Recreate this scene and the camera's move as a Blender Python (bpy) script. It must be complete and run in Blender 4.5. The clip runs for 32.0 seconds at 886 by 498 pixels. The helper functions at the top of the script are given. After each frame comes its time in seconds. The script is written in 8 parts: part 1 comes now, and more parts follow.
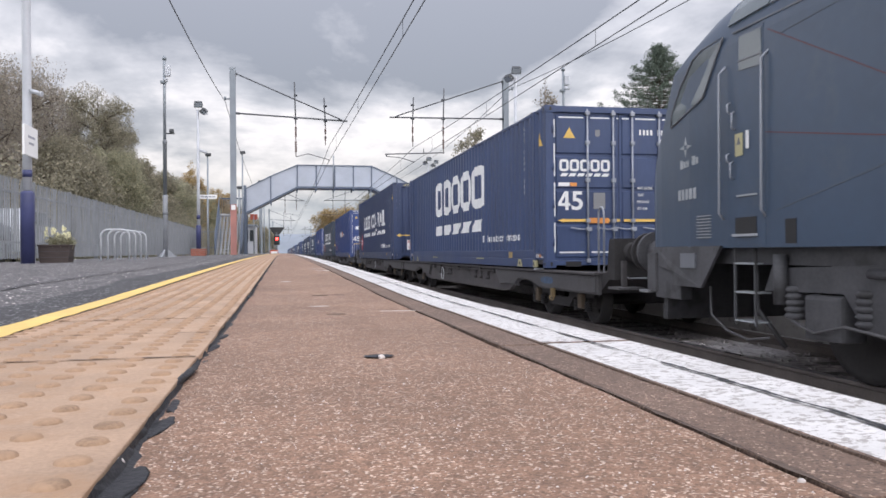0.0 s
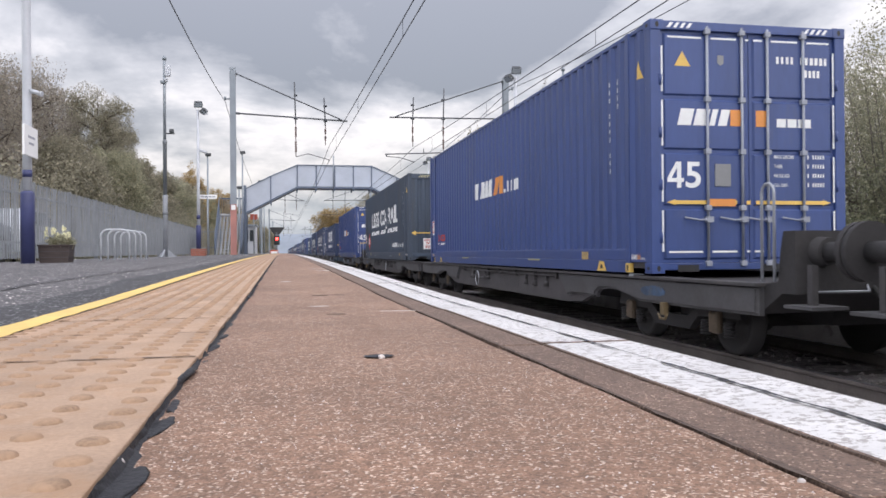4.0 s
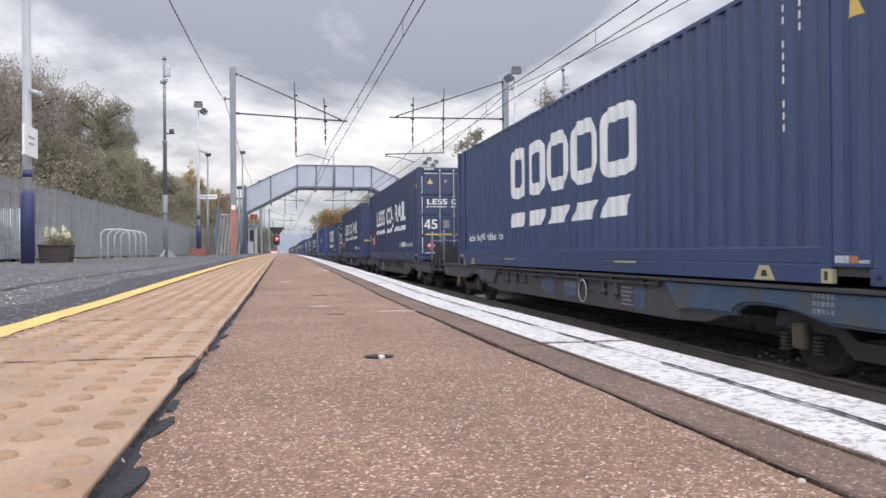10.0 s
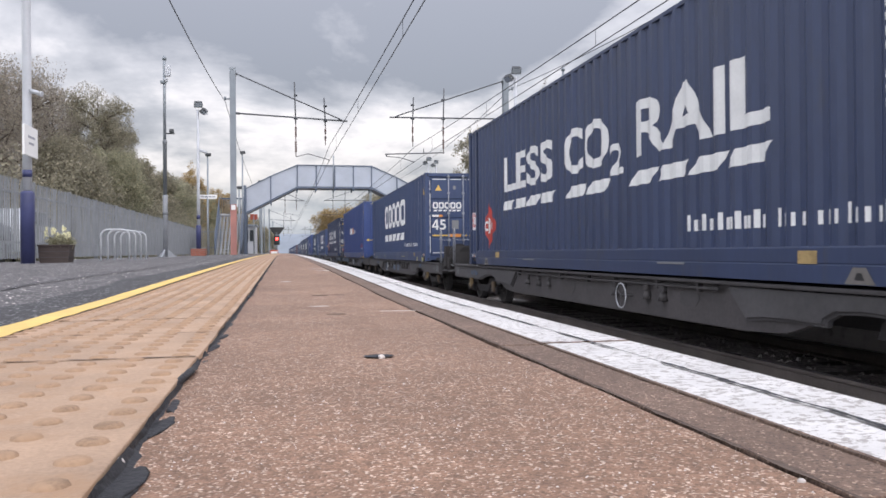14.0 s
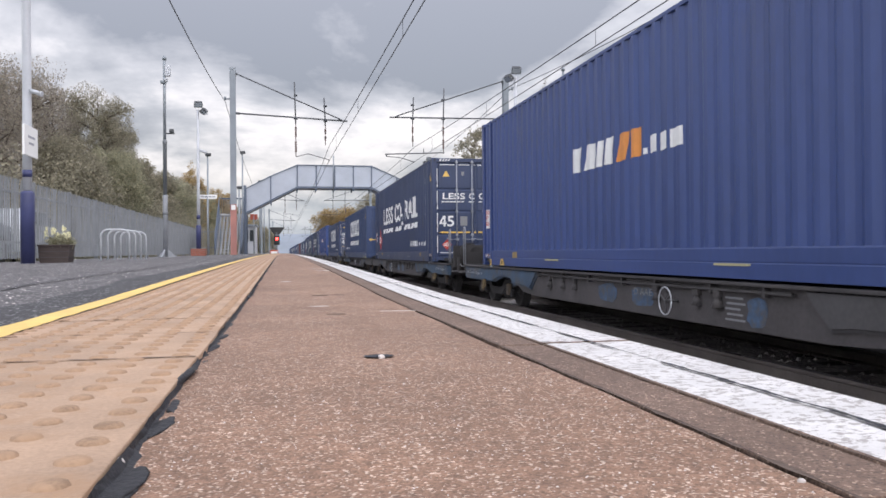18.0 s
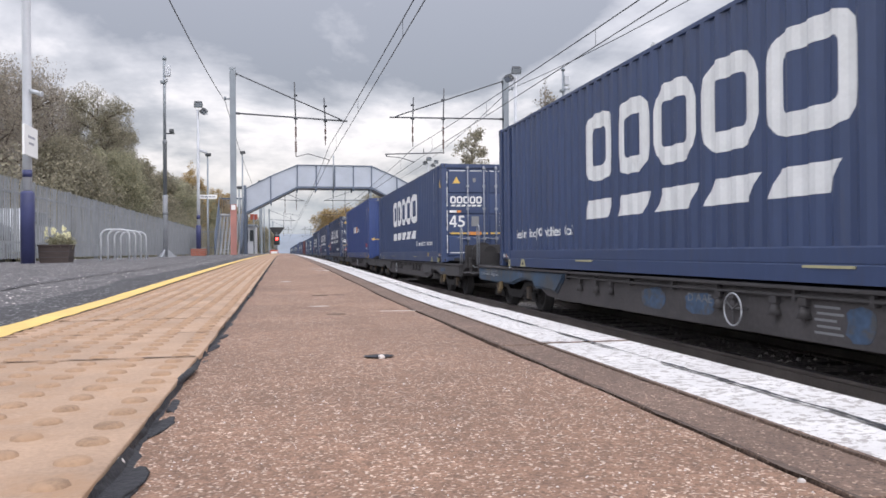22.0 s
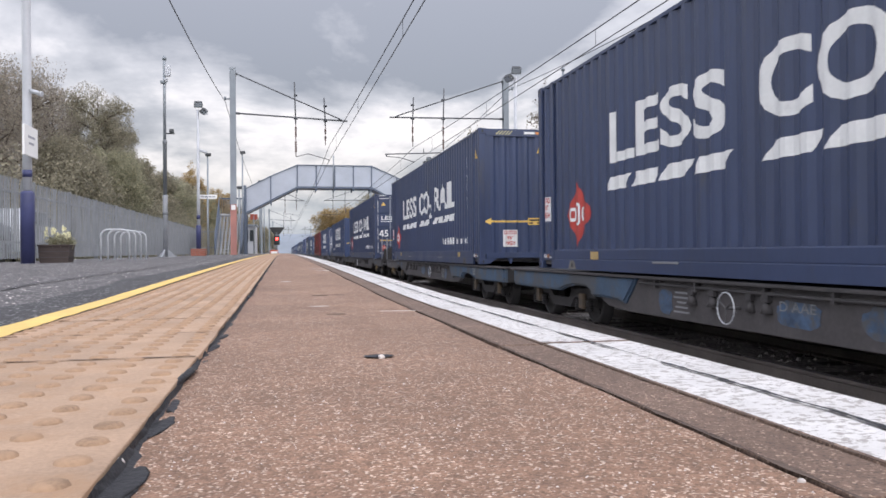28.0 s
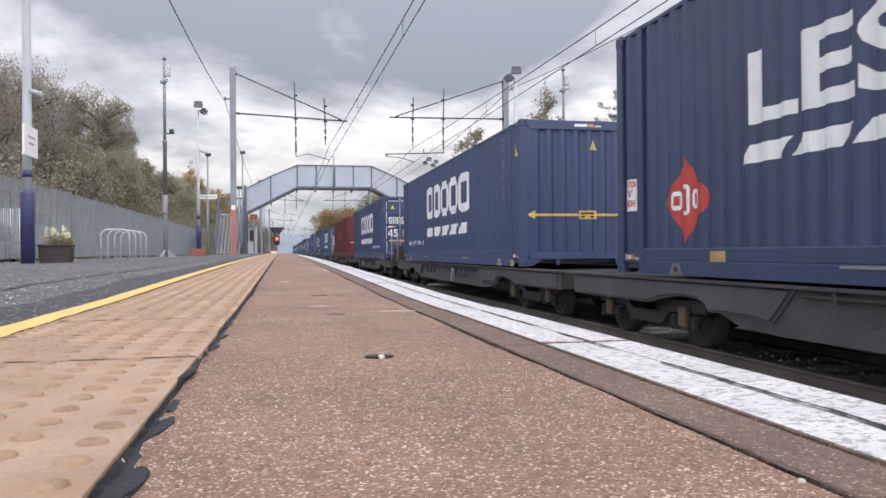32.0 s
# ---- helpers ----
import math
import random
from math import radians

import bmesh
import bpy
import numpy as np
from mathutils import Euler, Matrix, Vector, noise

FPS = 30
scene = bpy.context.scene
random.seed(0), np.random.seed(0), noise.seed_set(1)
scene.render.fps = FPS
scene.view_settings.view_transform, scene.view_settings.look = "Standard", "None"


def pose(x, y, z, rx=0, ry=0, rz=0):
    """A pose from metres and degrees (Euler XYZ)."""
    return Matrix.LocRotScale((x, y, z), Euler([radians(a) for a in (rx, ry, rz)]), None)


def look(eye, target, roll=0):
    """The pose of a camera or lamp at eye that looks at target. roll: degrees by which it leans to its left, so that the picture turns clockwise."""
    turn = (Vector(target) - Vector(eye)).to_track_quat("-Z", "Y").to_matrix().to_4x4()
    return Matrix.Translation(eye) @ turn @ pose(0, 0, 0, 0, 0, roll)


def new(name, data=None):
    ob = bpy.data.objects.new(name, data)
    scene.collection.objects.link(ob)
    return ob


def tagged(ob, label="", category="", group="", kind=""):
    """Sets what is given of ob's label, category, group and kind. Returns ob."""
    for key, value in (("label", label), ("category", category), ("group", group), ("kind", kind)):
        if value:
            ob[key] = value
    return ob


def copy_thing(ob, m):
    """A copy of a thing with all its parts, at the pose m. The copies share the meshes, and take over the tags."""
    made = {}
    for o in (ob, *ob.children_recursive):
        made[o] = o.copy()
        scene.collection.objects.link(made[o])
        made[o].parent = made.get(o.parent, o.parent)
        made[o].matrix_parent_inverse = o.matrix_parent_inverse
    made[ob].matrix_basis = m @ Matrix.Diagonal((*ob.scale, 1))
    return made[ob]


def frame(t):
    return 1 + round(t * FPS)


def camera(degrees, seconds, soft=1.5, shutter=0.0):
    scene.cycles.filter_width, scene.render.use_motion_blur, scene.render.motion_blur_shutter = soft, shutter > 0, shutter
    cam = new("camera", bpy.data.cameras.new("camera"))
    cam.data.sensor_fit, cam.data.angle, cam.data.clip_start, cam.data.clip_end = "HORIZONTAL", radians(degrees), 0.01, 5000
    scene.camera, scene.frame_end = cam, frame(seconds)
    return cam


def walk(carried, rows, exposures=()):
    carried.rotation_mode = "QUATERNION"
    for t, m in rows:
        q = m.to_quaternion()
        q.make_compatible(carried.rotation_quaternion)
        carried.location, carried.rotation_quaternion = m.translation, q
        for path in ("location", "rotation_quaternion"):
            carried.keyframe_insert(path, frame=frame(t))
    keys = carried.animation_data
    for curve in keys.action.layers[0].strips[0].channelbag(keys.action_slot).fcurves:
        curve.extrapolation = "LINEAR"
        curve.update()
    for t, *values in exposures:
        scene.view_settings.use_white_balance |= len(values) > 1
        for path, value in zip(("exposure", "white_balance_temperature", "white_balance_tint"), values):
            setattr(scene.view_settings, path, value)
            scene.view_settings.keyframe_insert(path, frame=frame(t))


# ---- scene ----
# The camera lies low on the platform and stands still.
cam = camera(58.17, 32.0, soft=1.6, shutter=0.06)
EYE = (0.0, 0.0, 0.168)
_yaw, _pitch = radians(11.42), radians(0.213)
AIM = (EYE[0] + math.sin(_yaw) * math.cos(_pitch), EYE[1] + math.cos(_yaw) * math.cos(_pitch), EYE[2] + math.sin(_pitch))
walk(cam, [(0.0, look(EYE, AIM, -0.457)), (32.0, look(EYE, AIM, -0.457))], exposures=[(0.0, 0.80), (32.0, 0.80)])

# ---- plan, in metres; platform top z = 0, x to the tracks, y along them ----
RAIL = -0.915            # top of the rails
TRACK_NEAR, TRACK_FAR = 2.03, 5.355
EDGE = 0.64              # edge of this platform
EDGE_FAR = 6.86          # edge of the other platform
DECK = -0.0996           # underside of the containers
TWIN = 37.186            # length of a pair of wagons
S_FIRST, S_BLIND = 12.004, 17.796


def travelled(t):
    """How far the train has come since the start."""
    q = t / 32
    return ((((((-172.598 * q + 538.285) * q - 652.804) * q + 415.55) * q - 155.899) * q) + 341.362) * q


def fall(x):
    """How far the asphalt lies below the platform edge, away from the tracks."""
    return 0.014 * max(0.0, -x - 0.9)


def pz(y):
    """The platform rises gently along its length."""
    return 0.15 * (1 - math.exp(-max(0.0, y - 3) / 18))


# ---- light ----
world = bpy.data.worlds.new("sky")
scene.world = world
world.use_nodes = True
SUN_EL, SUN_ROT = 52.0, -165.0


def build_world():
    nt = world.node_tree
    nt.nodes.clear()
    N, L = nt.nodes.new, nt.links.new
    out, bg = N("ShaderNodeOutputWorld"), N("ShaderNodeBackground")
    tc = N("ShaderNodeTexCoord")
    sep = N("ShaderNodeSeparateXYZ")
    L(tc.outputs["Generated"], sep.inputs[0])
    # clouds lie on a high flat layer, so they shrink towards the horizon
    add = N("ShaderNodeMath"); add.operation = "ADD"; add.inputs[1].default_value = 0.22
    mx = N("ShaderNodeMath"); mx.operation = "MAXIMUM"; mx.inputs[1].default_value = 0.0
    L(sep.outputs[2], mx.inputs[0]); L(mx.outputs[0], add.inputs[0])
    dx = N("ShaderNodeMath"); dx.operation = "DIVIDE"
    dy = N("ShaderNodeMath"); dy.operation = "DIVIDE"
    L(sep.outputs[0], dx.inputs[0]); L(add.outputs[0], dx.inputs[1])
    L(sep.outputs[1], dy.inputs[0]); L(add.outputs[0], dy.inputs[1])
    comb = N("ShaderNodeCombineXYZ")
    L(dx.outputs[0], comb.inputs[0]); L(dy.outputs[0], comb.inputs[1])
    mp = N("ShaderNodeMapping")
    mp.inputs["Location"].default_value = (0.55, 1.7, 0.0)
    mp.inputs["Scale"].default_value = (1.0, 0.8, 1.0)
    L(comb.outputs[0], mp.inputs[0])
    big, small = N("ShaderNodeTexNoise"), N("ShaderNodeTexNoise")
    big.inputs["Scale"].default_value, big.inputs["Detail"].default_value, big.inputs["Roughness"].default_value = 1.0, 8, 0.60
    big.inputs["Distortion"].default_value = 0.25
    small.inputs["Scale"].default_value, small.inputs["Detail"].default_value = 4.5, 5
    L(mp.outputs[0], big.inputs["Vector"]); L(mp.outputs[0], small.inputs["Vector"])
    mixn = N("ShaderNodeMath"); mixn.operation = "MULTIPLY_ADD"; mixn.inputs[1].default_value = 0.30
    L(small.outputs[0], mixn.inputs[0]); L(big.outputs[0], mixn.inputs[2])
    # a heavy cloud hangs ahead, thicker above; its edge rises to both sides and the cover thins to the right
    turn = N("ShaderNodeVectorRotate")
    turn.rotation_type = "Z_AXIS"
    turn.inputs["Angle"].default_value = _yaw
    L(tc.outputs["Generated"], turn.inputs["Vector"])
    side = N("ShaderNodeSeparateXYZ")
    L(turn.outputs[0], side.inputs[0])

    def calc(op, p, q):
        n = N("ShaderNodeMath")
        n.operation = op
        for k, v in enumerate((p, q)):
            if isinstance(v, float):
                n.inputs[k].default_value = v
            else:
                L(v, n.inputs[k])
        return n.outputs[0]
    off = calc("ADD", side.outputs[0], 0.06)
    rise = calc("MULTIPLY", calc("MINIMUM", calc("MULTIPLY", off, off), 0.30), 0.80)
    rise = calc("ADD", rise, calc("MULTIPLY", calc("MINIMUM", calc("MAXIMUM", calc("SUBTRACT", side.outputs[0], 0.05), 0.0), 0.5), 0.55))
    thick = N("ShaderNodeMapRange"); thick.interpolation_type = "SMOOTHSTEP"
    thick.inputs[1].default_value, thick.inputs[2].default_value = 0.12, 0.25
    thick.inputs[3].default_value, thick.inputs[4].default_value = -0.05, 0.28
    L(calc("SUBTRACT", mx.outputs[0], rise), thick.inputs[0])
    even = calc("ADD", calc("MULTIPLY", mixn.outputs[0], 1.12), -0.115)
    even = calc("SUBTRACT", even, calc("MULTIPLY", calc("MINIMUM", calc("MAXIMUM", side.outputs[0], -0.4), 0.14), 0.16))
    even = calc("ADD", even, calc("MULTIPLY", calc("MINIMUM", calc("MAXIMUM", calc("SUBTRACT", side.outputs[0], 0.16), 0.0), 0.3), 0.05))
    tot = N("ShaderNodeMath"); tot.operation = "ADD"
    L(even, tot.inputs[0]); L(thick.outputs[0], tot.inputs[1])
    ramp = N("ShaderNodeValToRGB")
    cr = ramp.color_ramp
    cr.elements[0].position, cr.elements[0].color = 0.42, (0.84, 0.775, 0.75, 1)
    cr.elements[1].position, cr.elements[1].color = 0.80, (0.18, 0.177, 0.193, 1)
    e = cr.elements.new(0.53); e.color = (0.65, 0.605, 0.60, 1)
    e = cr.elements.new(0.65); e.color = (0.37, 0.357, 0.372, 1)
    L(tot.outputs[0], ramp.inputs[0])
    # pale light low down all round the horizon
    low = N("ShaderNodeValToRGB")
    low.color_ramp.elements[0].position, low.color_ramp.elements[0].color = 0.0, (1, 1, 1, 1)
    low.color_ramp.elements[1].position, low.color_ramp.elements[1].color = 0.085, (0, 0, 0, 1)
    L(mx.outputs[0], low.inputs[0])
    lowmul = N("ShaderNodeMath"); lowmul.operation = "MULTIPLY"; lowmul.inputs[1].default_value = 0.85
    L(low.outputs[0], lowmul.inputs[0])
    mixc = N("ShaderNodeMix"); mixc.data_type = "RGBA"
    mixc.inputs[7].default_value = (0.43, 0.51, 0.635, 1)
    L(lowmul.outputs[0], mixc.inputs[0]); L(ramp.outputs[0], mixc.inputs[6])
    sky = N("ShaderNodeTexSky")
    sky.sky_type, sky.sun_disc = "NISHITA", False
    sky.sun_elevation, sky.sun_rotation = radians(SUN_EL), radians(SUN_ROT)
    skyk = N("ShaderNodeMix"); skyk.data_type, skyk.blend_type = "RGBA", "ADD"
    skyk.inputs[0].default_value = 0.017
    L(mixc.outputs[2], skyk.inputs[6]); L(sky.outputs[0], skyk.inputs[7])
    L(skyk.outputs[2], bg.inputs[0])
    # an overcast sky is brighter overhead than low down
    lift = N("ShaderNodeMath"); lift.operation = "MULTIPLY_ADD"
    lift.inputs[1].default_value, lift.inputs[2].default_value = 2.3, 0.50
    L(mx.outputs[0], lift.inputs[0])
    # and the cover is thinner behind the camera
    back = calc("MULTIPLY", calc("SUBTRACT", 0.6, side.outputs[1]), 0.55)
    crown = calc("MULTIPLY", calc("MAXIMUM", calc("SUBTRACT", mx.outputs[0], 0.42), 0.0), 1.6)
    L(calc("ADD", calc("ADD", lift.outputs[0], crown), calc("MAXIMUM", back, 0.0)), bg.inputs[1])
    L(bg.outputs[0], out.inputs[0])


build_world()
_sun = bpy.data.lights.new("sun", "SUN")
_sun.energy, _sun.angle, _sun.color = 0.5, radians(60), (1.0, 0.955, 0.90)
sun = new("sun", _sun)
# seen from above the sun stands SUN_ROT degrees clockwise from +y
_a, _e = radians(SUN_ROT), radians(SUN_EL)
sun.matrix_world = look((math.sin(_a) * math.cos(_e) * 50, math.cos(_a) * math.cos(_e) * 50, math.sin(_e) * 50), (0, 0, 0))

# ---- materials ----


def mat(name, base, rough=0.6, metal=0.0, var=0.18, scale=3.0, fine=40.0, bump=0.15, dist=0.004, stretch=(1, 1, 1),
        dirt=None, dirt_at=0.62, dirt_soft=0.1, dirt_scale=2.5, spec=0.5, emit=0.0, alike=False):
    """A painted, cast or worn surface: two scales of variation, fine relief and, if dirt is given, patches of it."""
    m = bpy.data.materials.new(name)
    m.use_nodes = True
    nt = m.node_tree
    N, L = nt.nodes.new, nt.links.new
    b = nt.nodes["Principled BSDF"]
    tc, mp = N("ShaderNodeTexCoord"), N("ShaderNodeMapping")
    mp.inputs["Scale"].default_value = stretch
    L(tc.outputs["Object"], mp.inputs["Vector"])
    if not alike:
        oi, sc = N("ShaderNodeObjectInfo"), N("ShaderNodeMath")
        sc.operation, sc.inputs[1].default_value = "MULTIPLY", 37.0
        L(oi.outputs["Random"], sc.inputs[0]); L(sc.outputs[0], mp.inputs["Location"])
    n1, n2 = N("ShaderNodeTexNoise"), N("ShaderNodeTexNoise")
    n1.inputs["Scale"].default_value, n1.inputs["Detail"].default_value = scale, 5
    n2.inputs["Scale"].default_value, n2.inputs["Detail"].default_value = fine, 4
    L(mp.outputs[0], n1.inputs["Vector"]); L(mp.outputs[0], n2.inputs["Vector"])
    mul = N("ShaderNodeMath"); mul.operation = "MULTIPLY_ADD"; mul.inputs[1].default_value = 0.5
    L(n2.outputs[0], mul.inputs[0]); L(n1.outputs[0], mul.inputs[2])
    ramp = N("ShaderNodeValToRGB")
    lo = [max(0.0, c * (1 - var)) for c in base[:3]]
    hi = [min(1.0, c * (1 + var)) for c in base[:3]]
    ramp.color_ramp.elements[0].position, ramp.color_ramp.elements[0].color = 0.5, (*lo, 1)
    ramp.color_ramp.elements[1].position, ramp.color_ramp.elements[1].color = 1.0, (*hi, 1)
    L(mul.outputs[0], ramp.inputs[0])
    colour = ramp.outputs[0]
    if dirt:
        n3, r3, mx = N("ShaderNodeTexNoise"), N("ShaderNodeValToRGB"), N("ShaderNodeMix")
        n3.inputs["Scale"].default_value, n3.inputs["Detail"].default_value, n3.inputs["Roughness"].default_value = dirt_scale, 8, 0.68
        r3.color_ramp.elements[0].position, r3.color_ramp.elements[1].position = dirt_at, min(1.0, dirt_at + dirt_soft)
        mx.data_type = "RGBA"
        mx.inputs[7].default_value = (*dirt, 1)
        L(mp.outputs[0], n3.inputs["Vector"]); L(n3.outputs[0], r3.inputs[0])
        L(r3.outputs[0], mx.inputs[0]); L(colour, mx.inputs[6])
        colour = mx.outputs[2]
    L(colour, b.inputs["Base Color"])
    b.inputs["Metallic"].default_value = metal
    rr = N("ShaderNodeMapRange")
    rr.inputs[3].default_value, rr.inputs[4].default_value = max(0.02, rough - 0.12), min(1, rough + 0.12)
    L(n1.outputs[0], rr.inputs[0]); L(rr.outputs[0], b.inputs["Roughness"])
    b.inputs["Specular IOR Level"].default_value = spec
    if bump:
        bp = N("ShaderNodeBump")
        bp.inputs["Strength"].default_value, bp.inputs["Distance"].default_value = bump, dist
        L(n2.outputs[0], bp.inputs["Height"]); L(bp.outputs[0], b.inputs["Normal"])
    if emit:
        b.inputs["Emission Color"].default_value, b.inputs["Emission Strength"].default_value = (*base[:3], 1), emit
    return m


def aggregate(name, base, chip, chip_share, cell, big_var=0.2, rough=0.75, bump=0.5, dark=None):
    """A surface of small stones bound together: each stone its own tone, some pale."""
    m = bpy.data.materials.new(name)
    m.use_nodes = True
    nt = m.node_tree
    N, L = nt.nodes.new, nt.links.new
    b = nt.nodes["Principled BSDF"]
    tc = N("ShaderNodeTexCoord")
    v, v2 = N("ShaderNodeTexVoronoi"), N("ShaderNodeTexVoronoi")
    v.inputs["Scale"].default_value, v2.inputs["Scale"].default_value = 1 / cell, 0.42 / cell
    for q in (v, v2):
        L(tc.outputs["Object"], q.inputs["Vector"])
    n = N("ShaderNodeTexNoise")
    n.inputs["Scale"].default_value, n.inputs["Detail"].default_value, n.inputs["Roughness"].default_value = 2.2, 7, 0.65
    L(tc.outputs["Object"], n.inputs["Vector"])
    hue = N("ShaderNodeSeparateColor")
    L(v.outputs["Color"], hue.inputs[0])
    ramp = N("ShaderNodeValToRGB")
    cr = ramp.color_ramp
    cr.elements[0].position, cr.elements[0].color = 0.0, (*[c * 0.62 for c in (dark or base)], 1)
    cr.elements[1].position, cr.elements[1].color = 1.0, (*chip, 1)
    e = cr.elements.new(0.35); e.color = (*base, 1)
    e = cr.elements.new(1 - chip_share); e.color = (*[c * 1.25 for c in base], 1)
    e = cr.elements.new(min(0.99, 1 - chip_share * 0.6)); e.color = (*[0.5 * (a + c) for a, c in zip(base, chip)], 1)
    L(hue.outputs[0], ramp.inputs[0])
    # larger pale stones here and there
    hue2 = N("ShaderNodeSeparateColor")
    L(v2.outputs["Color"], hue2.inputs[0])
    gt = N("ShaderNodeMath"); gt.operation, gt.inputs[1].default_value = "GREATER_THAN", 0.93
    L(hue2.outputs[1], gt.inputs[0])
    lt = N("ShaderNodeMath"); lt.operation, lt.inputs[1].default_value = "LESS_THAN", 0.34
    L(v2.outputs["Distance"], lt.inputs[0])
    both = N("ShaderNodeMath"); both.operation = "MULTIPLY"
    L(gt.outputs[0], both.inputs[0]); L(lt.outputs[0], both.inputs[1])
    mixb = N("ShaderNodeMix"); mixb.data_type = "RGBA"; mixb.inputs[7].default_value = (*chip, 1)
    L(both.outputs[0], mixb.inputs[0]); L(ramp.outputs[0], mixb.inputs[6])
    # stains at the scale of a metre
    mr = N("ShaderNodeMapRange")
    mr.inputs[1].default_value, mr.inputs[2].default_value = 0.3, 0.7
    mr.inputs[3].default_value, mr.inputs[4].default_value = 1 - big_var, 1 + big_var
    L(n.outputs[0], mr.inputs[0])
    # mottling at the scale of a few stones
    mid, mr2, both2 = N("ShaderNodeTexNoise"), N("ShaderNodeMapRange"), N("ShaderNodeMath")
    mid.inputs["Scale"].default_value, mid.inputs["Detail"].default_value, mid.inputs["Roughness"].default_value = 0.16 / cell, 5, 0.7
    L(tc.outputs["Object"], mid.inputs["Vector"])
    mr2.inputs[1].default_value, mr2.inputs[2].default_value, mr2.inputs[3].default_value, mr2.inputs[4].default_value = 0.3, 0.7, 0.72, 1.28
    L(mid.outputs[0], mr2.inputs[0])
    both2.operation = "MULTIPLY"
    L(mr.outputs[0], both2.inputs[0]); L(mr2.outputs[0], both2.inputs[1])
    mulc = N("ShaderNodeMix"); mulc.data_type, mulc.blend_type = "RGBA", "MULTIPLY"; mulc.inputs[0].default_value = 1.0
    L(mixb.outputs[2], mulc.inputs[6]); L(both2.outputs[0], mulc.inputs[7])
    L(mulc.outputs[2], b.inputs["Base Color"])
    b.inputs["Roughness"].default_value = rough
    bp = N("ShaderNodeBump")
    bp.inputs["Strength"].default_value, bp.inputs["Distance"].default_value = bump, cell * 0.5
    inv = N("ShaderNodeMath"); inv.operation, inv.inputs[0].default_value = "SUBTRACT", 1.0
    L(v.outputs["Distance"], inv.inputs[1]); L(inv.outputs[0], bp.inputs["Height"])
    L(bp.outputs[0], b.inputs["Normal"])
    return m


M = {}
M["brown"] = aggregate("red_brown_aggregate", (0.226, 0.134, 0.088), (0.60, 0.47, 0.375), 0.14, 0.0024, 0.26, bump=0.55)
M["brown_coping"] = aggregate("dark_brown_coping", (0.150, 0.098, 0.072), (0.42, 0.31, 0.23), 0.10, 0.0023, 0.24, bump=0.5)
M["asphalt"] = aggregate("worn_asphalt", (0.086, 0.081, 0.082), (0.60, 0.59, 0.58), 0.06, 0.007, 0.3)
M["asphalt_dark"] = aggregate("tar_patch", (0.042, 0.041, 0.044), (0.42, 0.42, 0.42), 0.06, 0.007, 0.3)
M["ballast"] = aggregate("track_ballast", (0.31, 0.29, 0.285), (0.36, 0.34, 0.325), 0.12, 0.045, 0.2, 0.9, 0.6)
M["tactile"] = mat("buff_tactile_concrete", (0.415, 0.287, 0.197), 0.8, var=0.28, scale=5, fine=240, bump=0.5, dist=0.002,
                   dirt=(0.37, 0.23, 0.135), dirt_at=0.50, dirt_soft=0.20, dirt_scale=9)
# darker than the slab: shade on the blisters is put into their worn colour
M["blister"] = mat("worn_blister_concrete", (0.350, 0.230, 0.146), 0.85, var=0.35, scale=30, fine=240, bump=0.5, dist=0.002,
                   dirt=(0.25, 0.165, 0.105), dirt_at=0.52, dirt_soft=0.25, dirt_scale=30)
M["white_line"] = mat("worn_white_line_paint", (0.66, 0.645, 0.63), 0.55, var=0.12, scale=9, fine=160, bump=0.6, dist=0.003,
                      dirt=(0.36, 0.335, 0.315), dirt_at=0.525, dirt_soft=0.035, dirt_scale=100, stretch=(0.8, 1.0, 1))
M["yellow_line"] = mat("worn_yellow_line_paint", (0.76, 0.52, 0.165), 0.65, var=0.14, scale=5, fine=120, bump=0.3, dist=0.002,
                       dirt=(0.42, 0.32, 0.15), dirt_at=0.60, dirt_soft=0.1, dirt_scale=14)
M["tar"] = mat("black_joint_tar", (0.022, 0.022, 0.026), 0.65, var=0.4, scale=12, fine=90, bump=0.8, dist=0.006)
# joint dirt, and the painted shade of the groove beside the coping
M["seam"] = mat("dark_brown_seam_dirt", (0.105, 0.076, 0.060), 0.95, var=0.4, scale=30, fine=160, bump=0.6)
M["stone"] = mat("pale_stone", (0.62, 0.57, 0.54), 0.8, var=0.2, scale=60, fine=300)
M["concrete"] = mat("grey_concrete", (0.33, 0.32, 0.31), 0.85, dirt=(0.16, 0.15, 0.14), dirt_at=0.55)
M["brick"] = mat("red_brick", (0.32, 0.12, 0.085), 0.85, var=0.25, scale=8, fine=60)
M["grass"] = mat("rough_grass", (0.085, 0.105, 0.040), 0.95, var=0.5, scale=1.2, fine=25, bump=0.8, dist=0.05,
                 dirt=(0.12, 0.10, 0.055), dirt_at=0.5, dirt_soft=0.3, dirt_scale=0.8)
M["galv"] = mat("galvanised_steel", (0.34, 0.36, 0.39), 0.55, 0.35, var=0.18, scale=3, fine=50, bump=0.05)
M["fence_steel"] = mat("dull_grey_fence_steel", (0.23, 0.245, 0.265), 0.6, 0.1, var=0.2, scale=2, fine=30, bump=0.05)
M["mast"] = mat("grey_painted_mast_steel", (0.25, 0.28, 0.315), 0.6, 0.05, var=0.15, scale=1.5, fine=20, dirt=(0.16, 0.12, 0.10), dirt_at=0.66)
M["arm"] = mat("dark_weathered_arm_steel", (0.085, 0.09, 0.10), 0.65, 0.1, var=0.2)
M["mast_red"] = mat("faded_red_primer", (0.40, 0.19, 0.165), 0.75, var=0.2, scale=2, fine=25)
